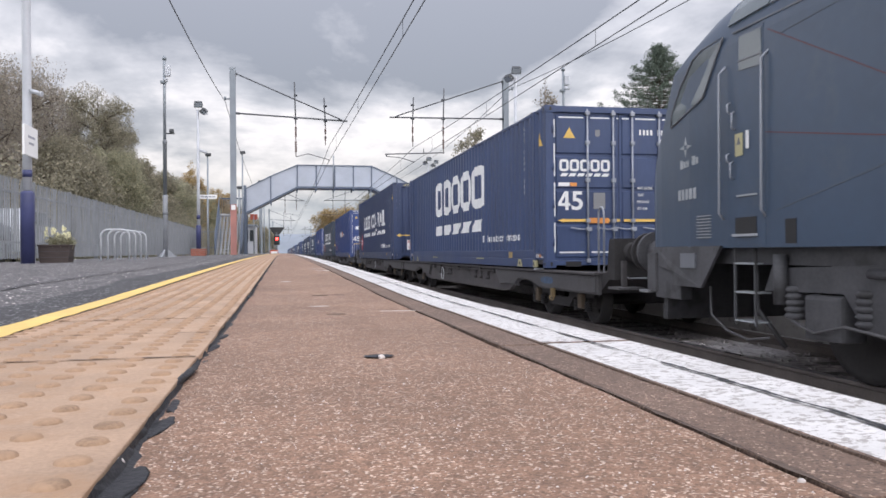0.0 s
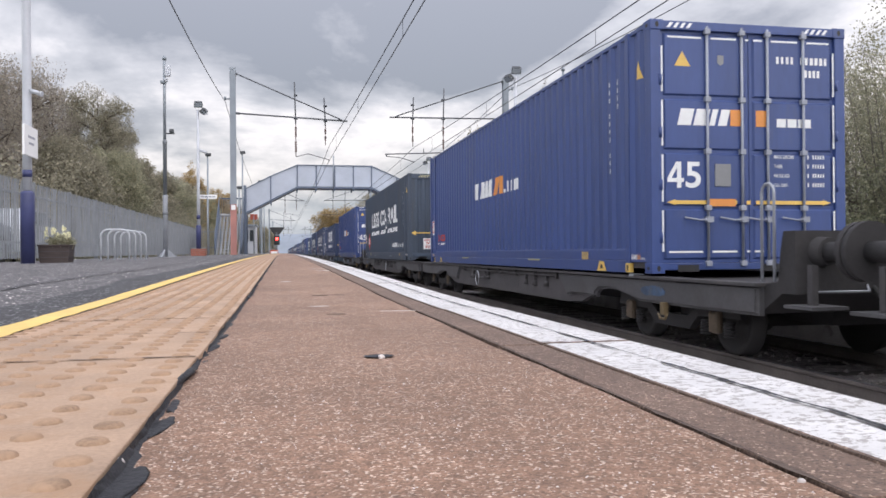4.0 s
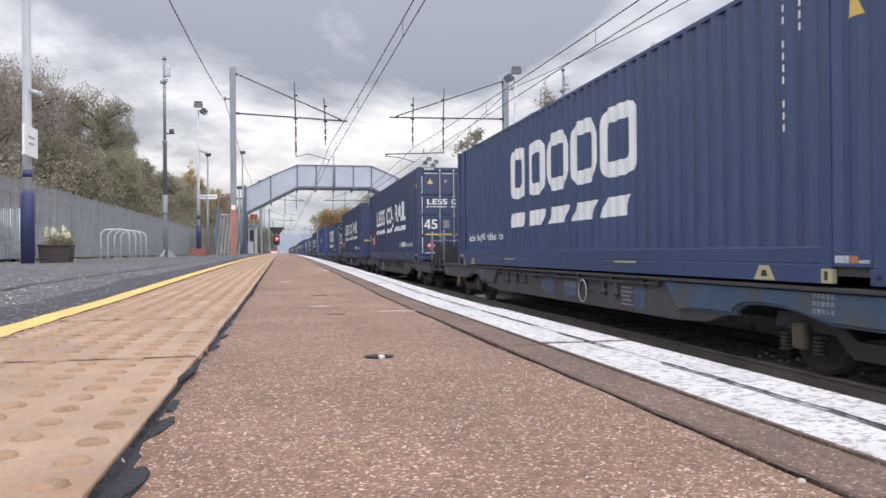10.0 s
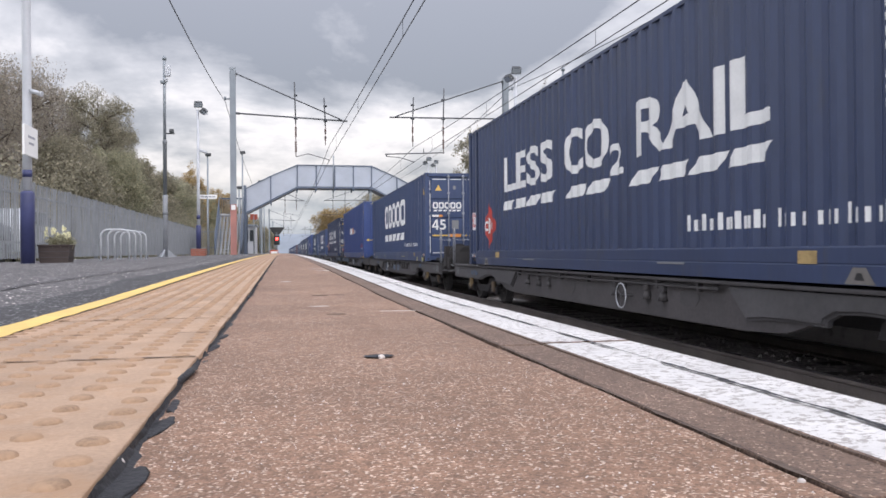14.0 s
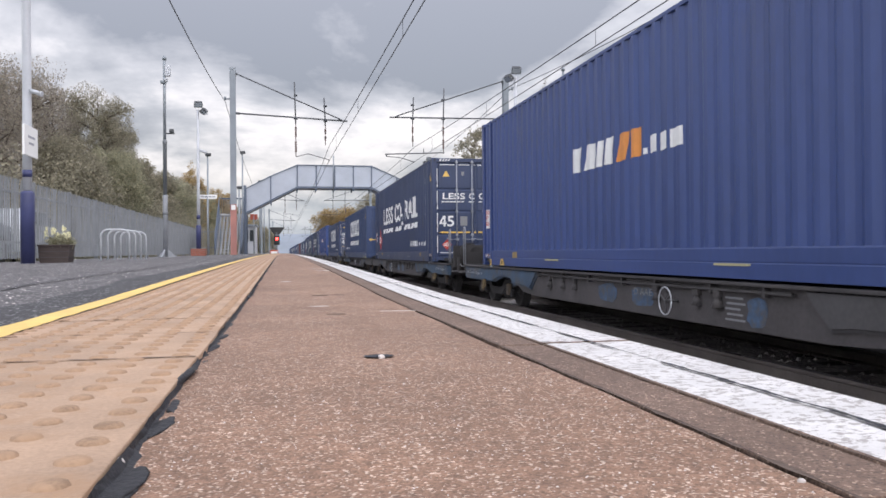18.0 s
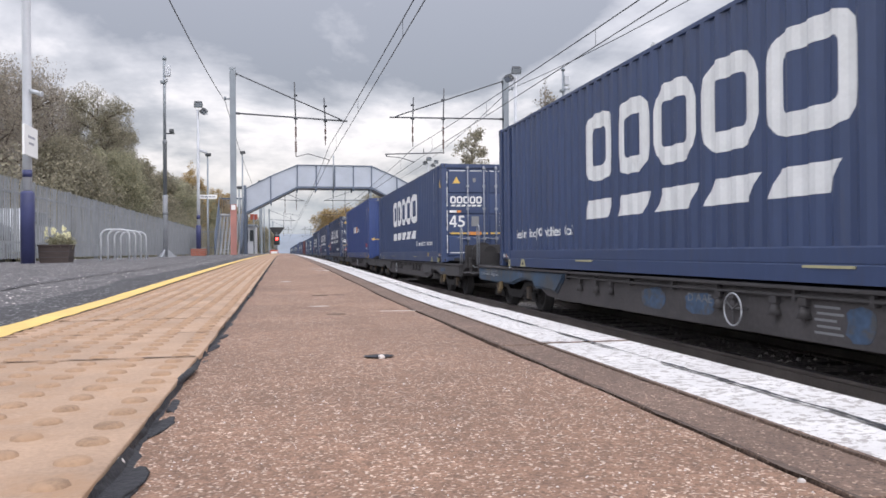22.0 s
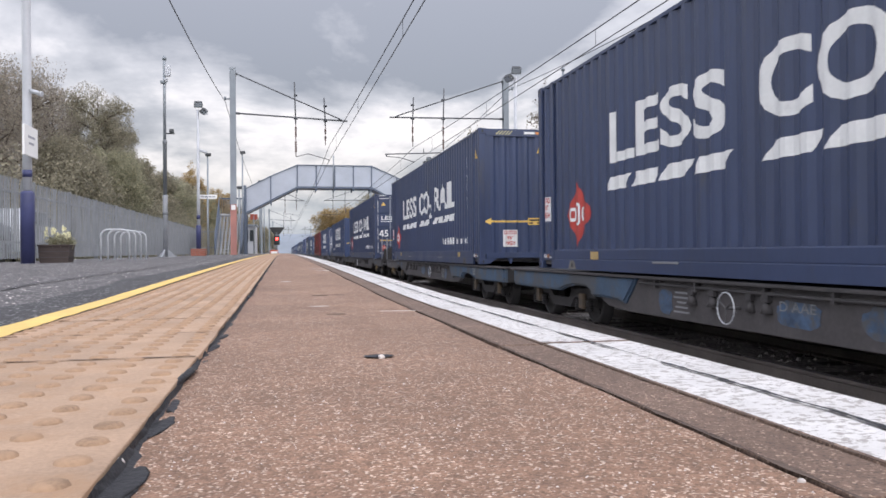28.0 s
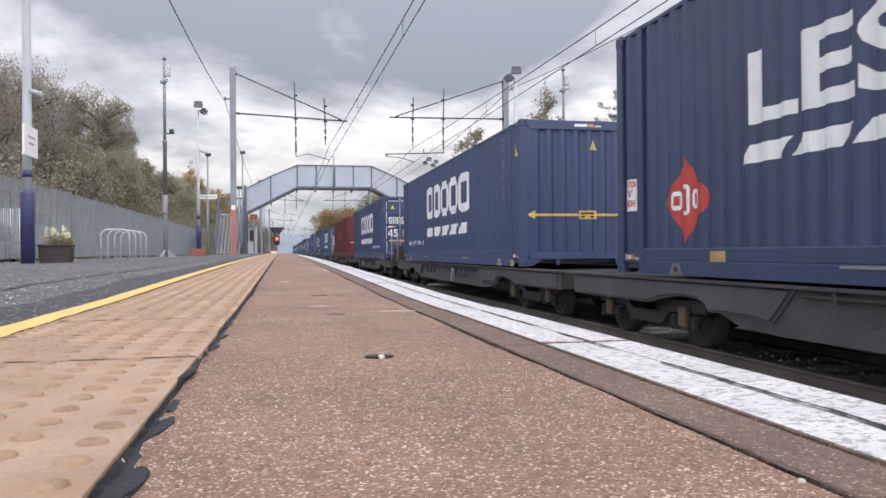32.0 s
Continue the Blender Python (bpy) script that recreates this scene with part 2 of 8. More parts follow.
M["pole_white"] = mat("white_painted_pole", (0.50, 0.52, 0.56), 0.45, var=0.08, scale=2, fine=30, bump=0.03)
M["pole_blue"] = mat("dark_blue_pole_paint", (0.046, 0.054, 0.145), 0.45, var=0.15, scale=3, fine=30, bump=0.03)
M["pole_grey"] = mat("grey_pole_paint", (0.25, 0.28, 0.31), 0.5, 0.1, var=0.15, scale=2, fine=30, bump=0.03)
M["sign_white"] = mat("white_sign_enamel", (0.80, 0.80, 0.80), 0.35, var=0.04, scale=2, fine=30, bump=0)
M["sign_grey"] = mat("grey_lettering", (0.30, 0.31, 0.36), 0.5, var=0.05, bump=0)
M["lamp_body"] = mat("dark_lamp_housing", (0.06, 0.065, 0.07), 0.5, 0.3, var=0.2)
M["lamp_glass"] = mat("lamp_glass", (0.35, 0.38, 0.42), 0.12, var=0.05, bump=0)
M["insulator"] = mat("brown_glazed_insulator", (0.10, 0.055, 0.045), 0.2, var=0.2, bump=0)
M["wire"] = mat("dark_copper_wire", (0.055, 0.06, 0.065), 0.5, 0.6, var=0.2, bump=0)
M["bridge_panel"] = mat("pale_blue_grey_bridge_panel", (0.44, 0.48, 0.55), 0.5, var=0.1, scale=1, fine=14, bump=0.05, dirt=(0.24, 0.25, 0.28), dirt_at=0.66, dirt_scale=1.2)
M["bridge_frame"] = mat("blue_grey_bridge_steel", (0.115, 0.145, 0.20), 0.55, 0.1, var=0.15)
M["stair"] = mat("dark_steel_treads", (0.34, 0.345, 0.355), 0.7, 0.1, var=0.2)
M["red_sign"] = mat("orange_red_sign", (0.50, 0.10, 0.06), 0.5, var=0.1)
M["signal_black"] = mat("black_signal_plate", (0.025, 0.026, 0.028), 0.5, var=0.2)
M["signal_red"] = mat("red_signal_lens_lit", (1.0, 0.04, 0.03), 0.3, var=0.02, bump=0, emit=7.0)
M["planter"] = mat("brown_planter_wood", (0.060, 0.045, 0.042), 0.8, var=0.3, stretch=(1, 1, 8))
M["petal"] = mat("pale_yellow_petals", (0.75, 0.72, 0.48), 0.7, var=0.15, bump=0)
M["car_silver"] = mat("silver_car_paint", (0.30, 0.33, 0.38), 0.25, 0.4, var=0.04, bump=0)
M["car_white"] = mat("white_car_paint", (0.50, 0.52, 0.56), 0.25, 0.0, var=0.03, bump=0)
M["car_glass"] = mat("dark_car_glass", (0.03, 0.035, 0.04), 0.06, var=0.05, bump=0, spec=0.8)
M["tyre"] = mat("black_rubber", (0.02, 0.02, 0.02), 0.85, var=0.2)
M["bark"] = mat("grey_brown_bark", (0.085, 0.068, 0.055), 0.95, var=0.35, scale=4, fine=30, bump=0.8, dist=0.02, stretch=(1, 1, 0.3))
M["twig"] = mat("pale_grey_twigs", (0.20, 0.18, 0.155), 0.95, var=0.35, scale=4, fine=30)
M["birch"] = mat("pale_birch_bark", (0.24, 0.21, 0.19), 0.9, var=0.4, scale=4, fine=30, stretch=(1, 1, 3))


def leafy(name, a, b, c):
    """Leaves, each island of them its own tone; light comes through a little."""
    m = bpy.data.materials.new(name)
    m.use_nodes = True
    nt = m.node_tree
    N, L = nt.nodes.new, nt.links.new
    p = nt.nodes["Principled BSDF"]
    g, r = N("ShaderNodeNewGeometry"), N("ShaderNodeValToRGB")
    r.color_ramp.elements[0].color, r.color_ramp.elements[1].color = (*a, 1), (*c, 1)
    e = r.color_ramp.elements.new(0.55); e.color = (*b, 1)
    L(g.outputs["Random Per Island"], r.inputs[0]); L(r.outputs[0], p.inputs["Base Color"])
    p.inputs["Roughness"].default_value = 0.7
    p.inputs["Specular IOR Level"].default_value = 0.25
    tr, mx, o = N("ShaderNodeBsdfTranslucent"), N("ShaderNodeMixShader"), nt.nodes["Material Output"]
    L(r.outputs[0], tr.inputs[0])
    mx.inputs[0].default_value = 0.45
    L(p.outputs[0], mx.inputs[1]); L(tr.outputs[0], mx.inputs[2]); L(mx.outputs[0], o.inputs[0])
    return m


M["leaf_olive"] = leafy("olive_autumn_leaves", (0.225, 0.212, 0.165), (0.31, 0.288, 0.215), (0.40, 0.362, 0.27))
M["leaf_brown"] = leafy("brown_autumn_leaves", (0.225, 0.203, 0.175), (0.315, 0.280, 0.235), (0.40, 0.350, 0.280))
M["leaf_green"] = leafy("dull_green_leaves", (0.25, 0.25, 0.175), (0.345, 0.335, 0.235), (0.45, 0.43, 0.30))
M["leaf_yellow"] = leafy("yellow_autumn_leaves", (0.30, 0.225, 0.11), (0.41, 0.305, 0.155), (0.51, 0.385, 0.21))
M["needle"] = leafy("dark_conifer_needles", (0.10, 0.130, 0.105), (0.15, 0.185, 0.15), (0.21, 0.25, 0.20))
M["scrub"] = leafy("dry_scrub_stems", (0.19, 0.20, 0.135), (0.275, 0.275, 0.185), (0.36, 0.345, 0.235))

CHAR = dict(dirt_soft=0.16, bump=0.06, dist=0.003, spec=0.6)
M["paint_navy"] = mat("dark_navy_container_paint", (0.030, 0.047, 0.108), 0.45, var=0.18, scale=1.2, fine=18, stretch=(1, 1, 0.25), dirt=(0.045, 0.052, 0.075), dirt_at=0.58, **CHAR)
M["paint_old"] = mat("faded_blackish_navy_paint", (0.044, 0.062, 0.094), 0.58, var=0.25, scale=1.2, fine=18, stretch=(1, 1, 0.25), dirt=(0.052, 0.058, 0.068), dirt_at=0.54, **CHAR)
M["paint_blue"] = mat("bright_blue_container_paint", (0.036, 0.066, 0.205), 0.42, var=0.14, scale=1.2, fine=18, stretch=(1, 1, 0.25), dirt=(0.055, 0.075, 0.17), dirt_at=0.60, **CHAR)
M["paint_mid"] = mat("mid_blue_container_paint", (0.036, 0.060, 0.140), 0.48, var=0.16, scale=1.2, fine=18, stretch=(1, 1, 0.25), dirt=(0.05, 0.062, 0.11), dirt_at=0.58, **CHAR)
M["paint_red"] = mat("dark_red_container_paint", (0.12, 0.016, 0.022), 0.5, var=0.2, scale=1.2, fine=18, stretch=(1, 1, 0.25), dirt=(0.07, 0.03, 0.03), dirt_at=0.58, **CHAR)
M["mark_white"] = mat("white_marking_film", (0.76, 0.77, 0.77), 0.5, var=0.08, scale=3, fine=30, bump=0, dirt=(0.52, 0.52, 0.52), dirt_at=0.62, dirt_soft=0.2)
M["mark_grey"] = mat("grey_vent_plate", (0.22, 0.225, 0.235), 0.5, var=0.1)
M["mark_yellow"] = mat("yellow_marking_film", (0.70, 0.47, 0.12), 0.5, var=0.12, bump=0)
M["mark_red"] = mat("red_marking_film", (0.46, 0.055, 0.045), 0.5, var=0.12, bump=0)
M["mark_orange"] = mat("orange_marking_film", (0.70, 0.28, 0.07), 0.5, var=0.1, bump=0)
# black print, and the painted dark inside slots, holes and recesses
M["mark_black"] = mat("black_marking_film", (0.02, 0.02, 0.022), 0.5, var=0.1, bump=0)
M["rod"] = mat("weathered_steel_rod", (0.30, 0.32, 0.37), 0.5, 0.2, var=0.2)
M["frame_dark"] = mat("grimy_wagon_steel", (0.066, 0.062, 0.064), 0.72, 0.1, var=0.3, scale=2, fine=25, dirt=(0.085, 0.076, 0.070), dirt_at=0.55, dirt_soft=0.2)
M["frame_black"] = mat("soot_black_wagon_steel", (0.033, 0.031, 0.032), 0.8, 0.0, var=0.3, scale=2, fine=25)
M["frame_sole"] = mat("worn_grey_solebar", (0.082, 0.080, 0.084), 0.6, 0.1, var=0.25, scale=2, fine=25, dirt=(0.06, 0.057, 0.056), dirt_at=0.50, dirt_soft=0.25)
M["frame_web"] = mat("sooty_brown_web", (0.074, 0.068, 0.070), 0.75, 0.0, var=0.3, scale=1.5, fine=25, dirt=(0.055, 0.052, 0.053), dirt_at=0.5, dirt_soft=0.25)
M["frame_mark"] = mat("faded_grey_stencil_paint", (0.19, 0.20, 0.21), 0.7, var=0.35, scale=12, fine=60, bump=0)
M["frame_blue"] = mat("weathered_pale_blue_solebar", (0.052, 0.092, 0.150), 0.65, var=0.25, scale=2.5, fine=25, dirt=(0.078, 0.084, 0.092), dirt_at=0.46, dirt_soft=0.12, dirt_scale=1.6)
M["axle_yellow"] = mat("rusty_ochre_axle_cap", (0.105, 0.078, 0.052), 0.8, var=0.3, dirt=(0.07, 0.058, 0.05), dirt_at=0.5)
M["hook_yellow"] = mat("worn_ochre_paint", (0.18, 0.130, 0.065), 0.75, var=0.3, dirt=(0.12, 0.10, 0.08), dirt_at=0.55)
M["wheel"] = mat("brown_dusty_wheel_steel", (0.030, 0.028, 0.028), 0.75, 0.1, var=0.3)
M["rail_steel"] = mat("rusty_rail_steel", (0.13, 0.112, 0.102), 0.7, 0.2, var=0.3)
M["rail_top"] = mat("polished_rail_head", (0.40, 0.40, 0.41), 0.3, 0.9, var=0.1)
M["sleeper"] = mat("oily_concrete_sleeper", (0.12, 0.11, 0.10), 0.9, var=0.3)
M["loco"] = mat("dark_blue_grey_loco_paint", (0.041, 0.071, 0.120), 0.33, var=0.12, scale=0.8, fine=10, bump=0.02, dirt=(0.074, 0.092, 0.116), dirt_at=0.55, dirt_soft=0.3, spec=0.9)
M["loco_red"] = mat("thin_faded_red_stripe", (0.13, 0.052, 0.060), 0.5, var=0.1, bump=0)
M["loco_line"] = mat("thin_grey_stripe", (0.085, 0.105, 0.135), 0.5, var=0.1, bump=0)
M["loco_trim"] = mat("dull_grey_trim", (0.16, 0.17, 0.19), 0.5, var=0.1, bump=0)
M["loco_grey"] = mat("pale_grey_lettering", (0.36, 0.38, 0.40), 0.35, var=0.08, bump=0)
M["loco_under"] = mat("grimy_bogie_steel", (0.080, 0.080, 0.086), 0.7, 0.1, var=0.3, dirt=(0.05, 0.049, 0.050), dirt_at=0.52)
M["screen"] = mat("tinted_windscreen_glass", (0.13, 0.16, 0.175), 0.05, var=0.05, bump=0, spec=1.0)
M["rail_bright"] = mat("bright_handrail_steel", (0.34, 0.36, 0.40), 0.45, 0.4, var=0.08, bump=0)
M["hoop_steel"] = mat("pale_galvanised_tube", (0.52, 0.54, 0.57), 0.4, 0.3, var=0.1, bump=0.03)
M["mast_dark"] = mat("dark_grey_mast_paint", (0.15, 0.165, 0.18), 0.55, 0.1, var=0.15, scale=2, fine=30, bump=0.03)
M["frame_pocket"] = mat("dull_grey_pocket_paint", (0.16, 0.15, 0.14), 0.7, var=0.25)
M["sticker_ochre"] = mat("ochre_printed_sticker", (0.42, 0.30, 0.13), 0.6, var=0.3, scale=6, fine=90, bump=0, dirt=(0.10, 0.07, 0.05), dirt_at=0.60, dirt_soft=0.04, dirt_scale=45)
M["slip_yellow"] = mat("pale_yellow_green_sticker", (0.44, 0.41, 0.24), 0.6, var=0.08, bump=0)
M["graffiti"] = mat("faded_blue_graffiti_paint", (0.055, 0.095, 0.165), 0.6, var=0.4, scale=5, fine=20, bump=0, dirt=(0.085, 0.088, 0.095), dirt_at=0.48, dirt_soft=0.12, dirt_scale=6)
# the haze of distance is mixed into this blue-grey
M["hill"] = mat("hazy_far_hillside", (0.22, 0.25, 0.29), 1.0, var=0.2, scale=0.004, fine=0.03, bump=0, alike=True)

# ---- building blocks ----


def link_mesh(name, bm, material, parent=None, label=""):
    me = bpy.data.meshes.new(name)
    bm.to_mesh(me)
    bm.free()
    for q in (material if isinstance(material, (list, tuple)) else [material]):
        me.materials.append(M[q])
    ob = new(name, me)
    ob.parent = parent
    if label:
        ob["label"] = label
    return ob


def part(name, bm, material, parent, label=""):
    """One mesh object under a thing or under a part."""
    ob = link_mesh(name, bm, material, parent, label)
    if name in ("code_lettering", "name_lettering", "number_lettering", "baluster_row"):
        ob["kind"] = "stuff"
    return ob


def again(name, ob, parent, m=None):
    """Another piece on the same mesh."""
    o = new(name, ob.data)
    o.parent = parent
    if m is not None:
        o.matrix_basis = m
    return o


def thing(name, label, category, m=None, group="", kind=""):
    e = tagged(new(name), label, category, group, kind)
    e.empty_display_size = 0.2
    if m is not None:
        e.matrix_basis = m
    return e


def B():
    return bmesh.new()


def box(bm, x0, x1, y0, y1, z0, z1, bevel=0.0, mi=0):
    vs = [bm.verts.new((x, y, z)) for z in (z0, z1) for y in (y0, y1) for x in (x0, x1)]
    fs = [bm.faces.new([vs[i] for i in q]) for q in ((0, 2, 3, 1), (4, 5, 7, 6), (0, 1, 5, 4), (2, 6, 7, 3), (0, 4, 6, 2), (1, 3, 7, 5))]
    for q in fs:
        q.material_index = mi
    if bevel:
        bmesh.ops.bevel(bm, geom=list({e for q in fs for e in q.edges}), offset=bevel, segments=2, profile=0.6, affect="EDGES")
    return bm


def prism(bm, pts, a0, a1, axis="x", mi=0):
    """A flat outline pulled along one axis. Outline in the two other axes, in order."""
    def at(p, a):
        return {"x": (a, p[0], p[1]), "y": (p[0], a, p[1]), "z": (p[0], p[1], a)}[axis]
    lo, hi = [bm.verts.new(at(p, a0)) for p in pts], [bm.verts.new(at(p, a1)) for p in pts]
    n = len(pts)
    made = [bm.faces.new(lo[::-1]), bm.faces.new(hi)]
    for i in range(n):
        made.append(bm.faces.new((lo[i], lo[(i + 1) % n], hi[(i + 1) % n], hi[i])))
    for q in made:
        q.material_index = mi
    bmesh.ops.recalc_face_normals(bm, faces=made)
    return bm


def rod(bm, p, q, r, r2=None, seg=8, cap=True, mi=0):
    """A round bar from p to q, tapering to r2."""
    p, q = Vector(p), Vector(q)
    r2 = r if r2 is None else r2
    d = (q - p).normalized()
    u = d.orthogonal().normalized()
    w = d.cross(u)
    rings = []
    for c, rad in ((p, r), (q, r2)):
        rings.append([bm.verts.new(c + rad * (math.cos(2 * math.pi * i / seg) * u + math.sin(2 * math.pi * i / seg) * w)) for i in range(seg)])
    for i in range(seg):
        f = bm.faces.new((rings[0][i], rings[0][(i + 1) % seg], rings[1][(i + 1) % seg], rings[1][i]))
        f.smooth, f.material_index = seg > 5, mi
    if cap:
        for ring in (rings[0][::-1], rings[1]):
            bm.faces.new(ring).material_index = mi
    return bm


def tube(bm, pts, r, seg=6, mi=0):
    """A bent round bar through the points."""
    pts = [Vector(p) for p in pts]
    rings = []
    for i, p in enumerate(pts):
        d = (pts[min(i + 1, len(pts) - 1)] - pts[max(i - 1, 0)]).normalized()
        up = Vector((0, 0, 1)) if abs(d.z) < 0.95 else Vector((1, 0, 0))
        u = d.cross(up).normalized()
        w = u.cross(d)
        rings.append([bm.verts.new(p + r * (math.cos(2 * math.pi * k / seg) * u + math.sin(2 * math.pi * k / seg) * w)) for k in range(seg)])
    for a, b in zip(rings, rings[1:]):
        # keep neighbouring rings in step
        j = min(range(seg), key=lambda s: sum((a[k].co - b[(k + s) % seg].co).length for k in range(seg)))
        for k in range(seg):
            f = bm.faces.new((a[k], a[(k + 1) % seg], b[(k + 1 + j) % seg], b[(k + j) % seg]))
            f.smooth, f.material_index = True, mi
    for ring in (rings[0], rings[-1]):
        try:
            bm.faces.new(ring).material_index = mi
        except ValueError:
            pass
    bmesh.ops.recalc_face_normals(bm, faces=bm.faces)
    return bm


def bend(p, q, h, n=8):
    """Points of a hoop that stands on p and q and is h high."""
    p, q = Vector(p), Vector(q)
    r = (q - p).length / 2
    r = min(r, 0.16)
    d = (q - p).normalized()
    up = Vector((0, 0, 1))
    out = [p]
    for i in range(n + 1):
        a = math.pi / 2 * i / n
        out.append(p + up * (h - r + r * math.sin(a)) + d * (r - r * math.cos(a)))
    for i in range(n + 1):
        a = math.pi / 2 * (1 - i / n)
        out.append(q + up * (h - r + r * math.sin(a)) - d * (r - r * math.cos(a)))
    out.append(q)
    return out


def lathe(bm, prof, seg=16, at=(0, 0, 0), axis="z", mi=0):
    """A turned shape: radius and height pairs."""
    rings = []
    for r, h in prof:
        ring = []
        for i in range(seg):
            a = 2 * math.pi * i / seg
            c, s = r * math.cos(a), r * math.sin(a)
            v = {"z": (c, s, h), "x": (h, c, s), "y": (c, h, s)}[axis]
            ring.append(bm.verts.new(Vector(at) + Vector(v)))
        rings.append(ring)
    made = []
    for a, b in zip(rings, rings[1:]):
        for k in range(seg):
            f = bm.faces.new((a[k], a[(k + 1) % seg], b[(k + 1) % seg], b[k]))
            f.smooth, f.material_index = True, mi
            made.append(f)
    for ring in (rings[0], rings[-1]):
        f = bm.faces.new(ring)
        f.material_index = mi
        made.append(f)
    bmesh.ops.recalc_face_normals(bm, faces=made)
    return bm


def quads(name, verts, faces, material, parent=None, smooth=False):
    me = bpy.data.meshes.new(name)
    me.from_pydata(verts, [], faces)
    me.materials.append(M[material])
    if smooth:
        me.shade_smooth()
    ob = new(name, me)
    ob.parent = parent
    return ob


def grid_sheet(name, xs, ys, height, material, parent=None):
    """A sheet over the lines xs and ys with the given height."""
    verts = [(x, y, height(x, y)) for y in ys for x in xs]
    n = len(xs)
    faces = [(j * n + i, j * n + i + 1, (j + 1) * n + i + 1, (j + 1) * n + i) for j in range(len(ys) - 1) for i in range(n - 1)]
    return quads(name, verts, faces, material, parent, True)


def spread(a, b, n):
    return [a + (b - a) * i / n for i in range(n + 1)]


TEXTS = {}


def letters(body, width, height, heavy=0.0):
    """Flat lettering from the built-in font, fitted to a width and a height from (0, 0)."""
    if (body, heavy) not in TEXTS:
        cu = bpy.data.curves.new("letters", "FONT")
        cu.body, cu.resolution_u, cu.offset = body, 6 if len(body) < 5 else 3, heavy
        ob = new("letters", cu)
        me = bpy.data.meshes.new_from_object(ob.evaluated_get(bpy.context.evaluated_depsgraph_get()))
        bpy.data.objects.remove(ob)
        TEXTS[body, heavy] = me
    bm = B()
    bm.from_mesh(TEXTS[body, heavy])
    xs, ys = [v.co.x for v in bm.verts], [v.co.y for v in bm.verts]
    for v in bm.verts:
        v.co = Vector(((v.co.x - min(xs)) / (max(xs) - min(xs)) * width, (v.co.y - min(ys)) / (max(ys) - min(ys)) * height, 0))
    return bm


def lines_of(rows):
    """Several short lines of lettering as one sheet: width, words, height above the first."""
    bm = B()
    for w_, body, y in rows:
        q = letters(body, w_, 0.085, 0.03)
        for v in q.verts:
            v.co += Vector((-w_ / 2, y, 0))
        me = bpy.data.meshes.new("lines")
        q.to_mesh(me)
        bm.from_mesh(me)
        bpy.data.meshes.remove(me)
    return bm


# ---- ground, track and platforms ----
PLATFORM_END = 92.0


def ground_height(x, y):
    if y > PLATFORM_END + 2:
        base = -1.02 if x < 12 else -0.6
        return base + max(0, abs(x - 4) - 30) * 0.002
    if x < 0.3:
        return -0.12 if x > -30 else -0.12 + (-30 - x) * 0.003
    if x < 7.1:
        return -1.22
    if x < 9.6:
        return -0.16
    return -0.16 + min(1.9, (x - 9.6) * 0.22) + 0.12 * math.sin(y * 0.7 + x)


def build_ground():
    xs = [-4000, -600, -120, -40, -20, -9, -6.4, -3, 0.25, 0.35, 1, 2, 3, 4, 5, 6, 7.05, 7.15, 8, 9.6, 11, 12.5, 14, 16, 20, 30, 60, 150, 600, 4000]
    ys = [-3000, -500, -120, -50] + spread(-30, 60, 45) + spread(64, 92, 7) + [93.9, 94.1, 100, 120, 160, 240, 400, 700, 1300, 2400, 4500]
    tagged(grid_sheet("ground", xs, ys, ground_height, "grass"), "rough grass and bare earth beside the railway", "ground", kind="structure")
    bed = thing("trackbed", "dark oily stone ballast under two railway tracks", "ballast", kind="structure")
    ys = [-60] + spread(-20, 60, 80) + spread(64, 200, 34) + [300, 500, 900]
    xs = spread(0.72, 6.8, 16)
    rng = random.Random(3)
    link = grid_sheet("ballast", xs, ys, lambda x, y: RAIL - 0.17 + 0.02 * rng.random() - 0.05 * (abs(x - 3.7) < 0.5), "ballast", bed)
    link["label"] = "dark brown ballast stones"
    # loose stones on top of the bed, near the camera
    bm = B()
    for _ in range(2600):
        x, y = rng.uniform(0.9, 6.6), rng.uniform(1.0, 16.0)
        s = rng.uniform(0.02, 0.04)
        c = Vector((x, y, RAIL - 0.155))
        vs = [bm.verts.new(c + Vector((s * a * rng.uniform(.7, 1.3), s * b * rng.uniform(.7, 1.3), s * d * rng.uniform(.5, 1)))) for a, b, d in ((1, 0, 0), (-.5, .9, 0), (-.5, -.9, 0), (0, 0, 1))]
        for q in ((0, 1, 3), (1, 2, 3), (2, 0, 3)):
            bm.faces.new([vs[i] for i in q])
    tagged(part("ballast_stones", bm, "ballast", bed), kind="stuff")


def build_track(centre, name):
    tr = thing(name, "steel rails on concrete sleepers in dark ballast", "railway track", pose(centre, 0, RAIL), kind="structure")
    prof = [(-0.07, -0.159), (0.07, -0.159), (0.07, -0.147), (0.012, -0.125), (0.010, -0.045), (0.035, -0.032), (0.035, -0.004), (0.03, 0), (-0.03, 0), (-0.035, -0.004), (-0.035, -0.032), (-0.010, -0.045), (-0.012, -0.125), (-0.07, -0.147)]
    for s in (-1, 1):
        bm = prism(B(), prof, -60, 900, "y")
        for f in bm.faces:
            if f.normal.z > 0.9 and f.calc_center_median().z > -0.01:
                f.material_index = 1
        o = part("rail", bm, ["rail_steel", "rail_top"], tr, "rusty rail with a polished head")
        o.location.x = s * 0.7525
    first = None
    for i in range(150):
        y = -6 + i * 0.65
        if first is None:
            first = part("sleeper", box(B(), -1.25, 1.25, -0.13, 0.13, -0.33, -0.16, 0.02), "sleeper", tr)
            first.location.y = y
        else:
            again("sleeper", first, tr, pose(0, y, 0))


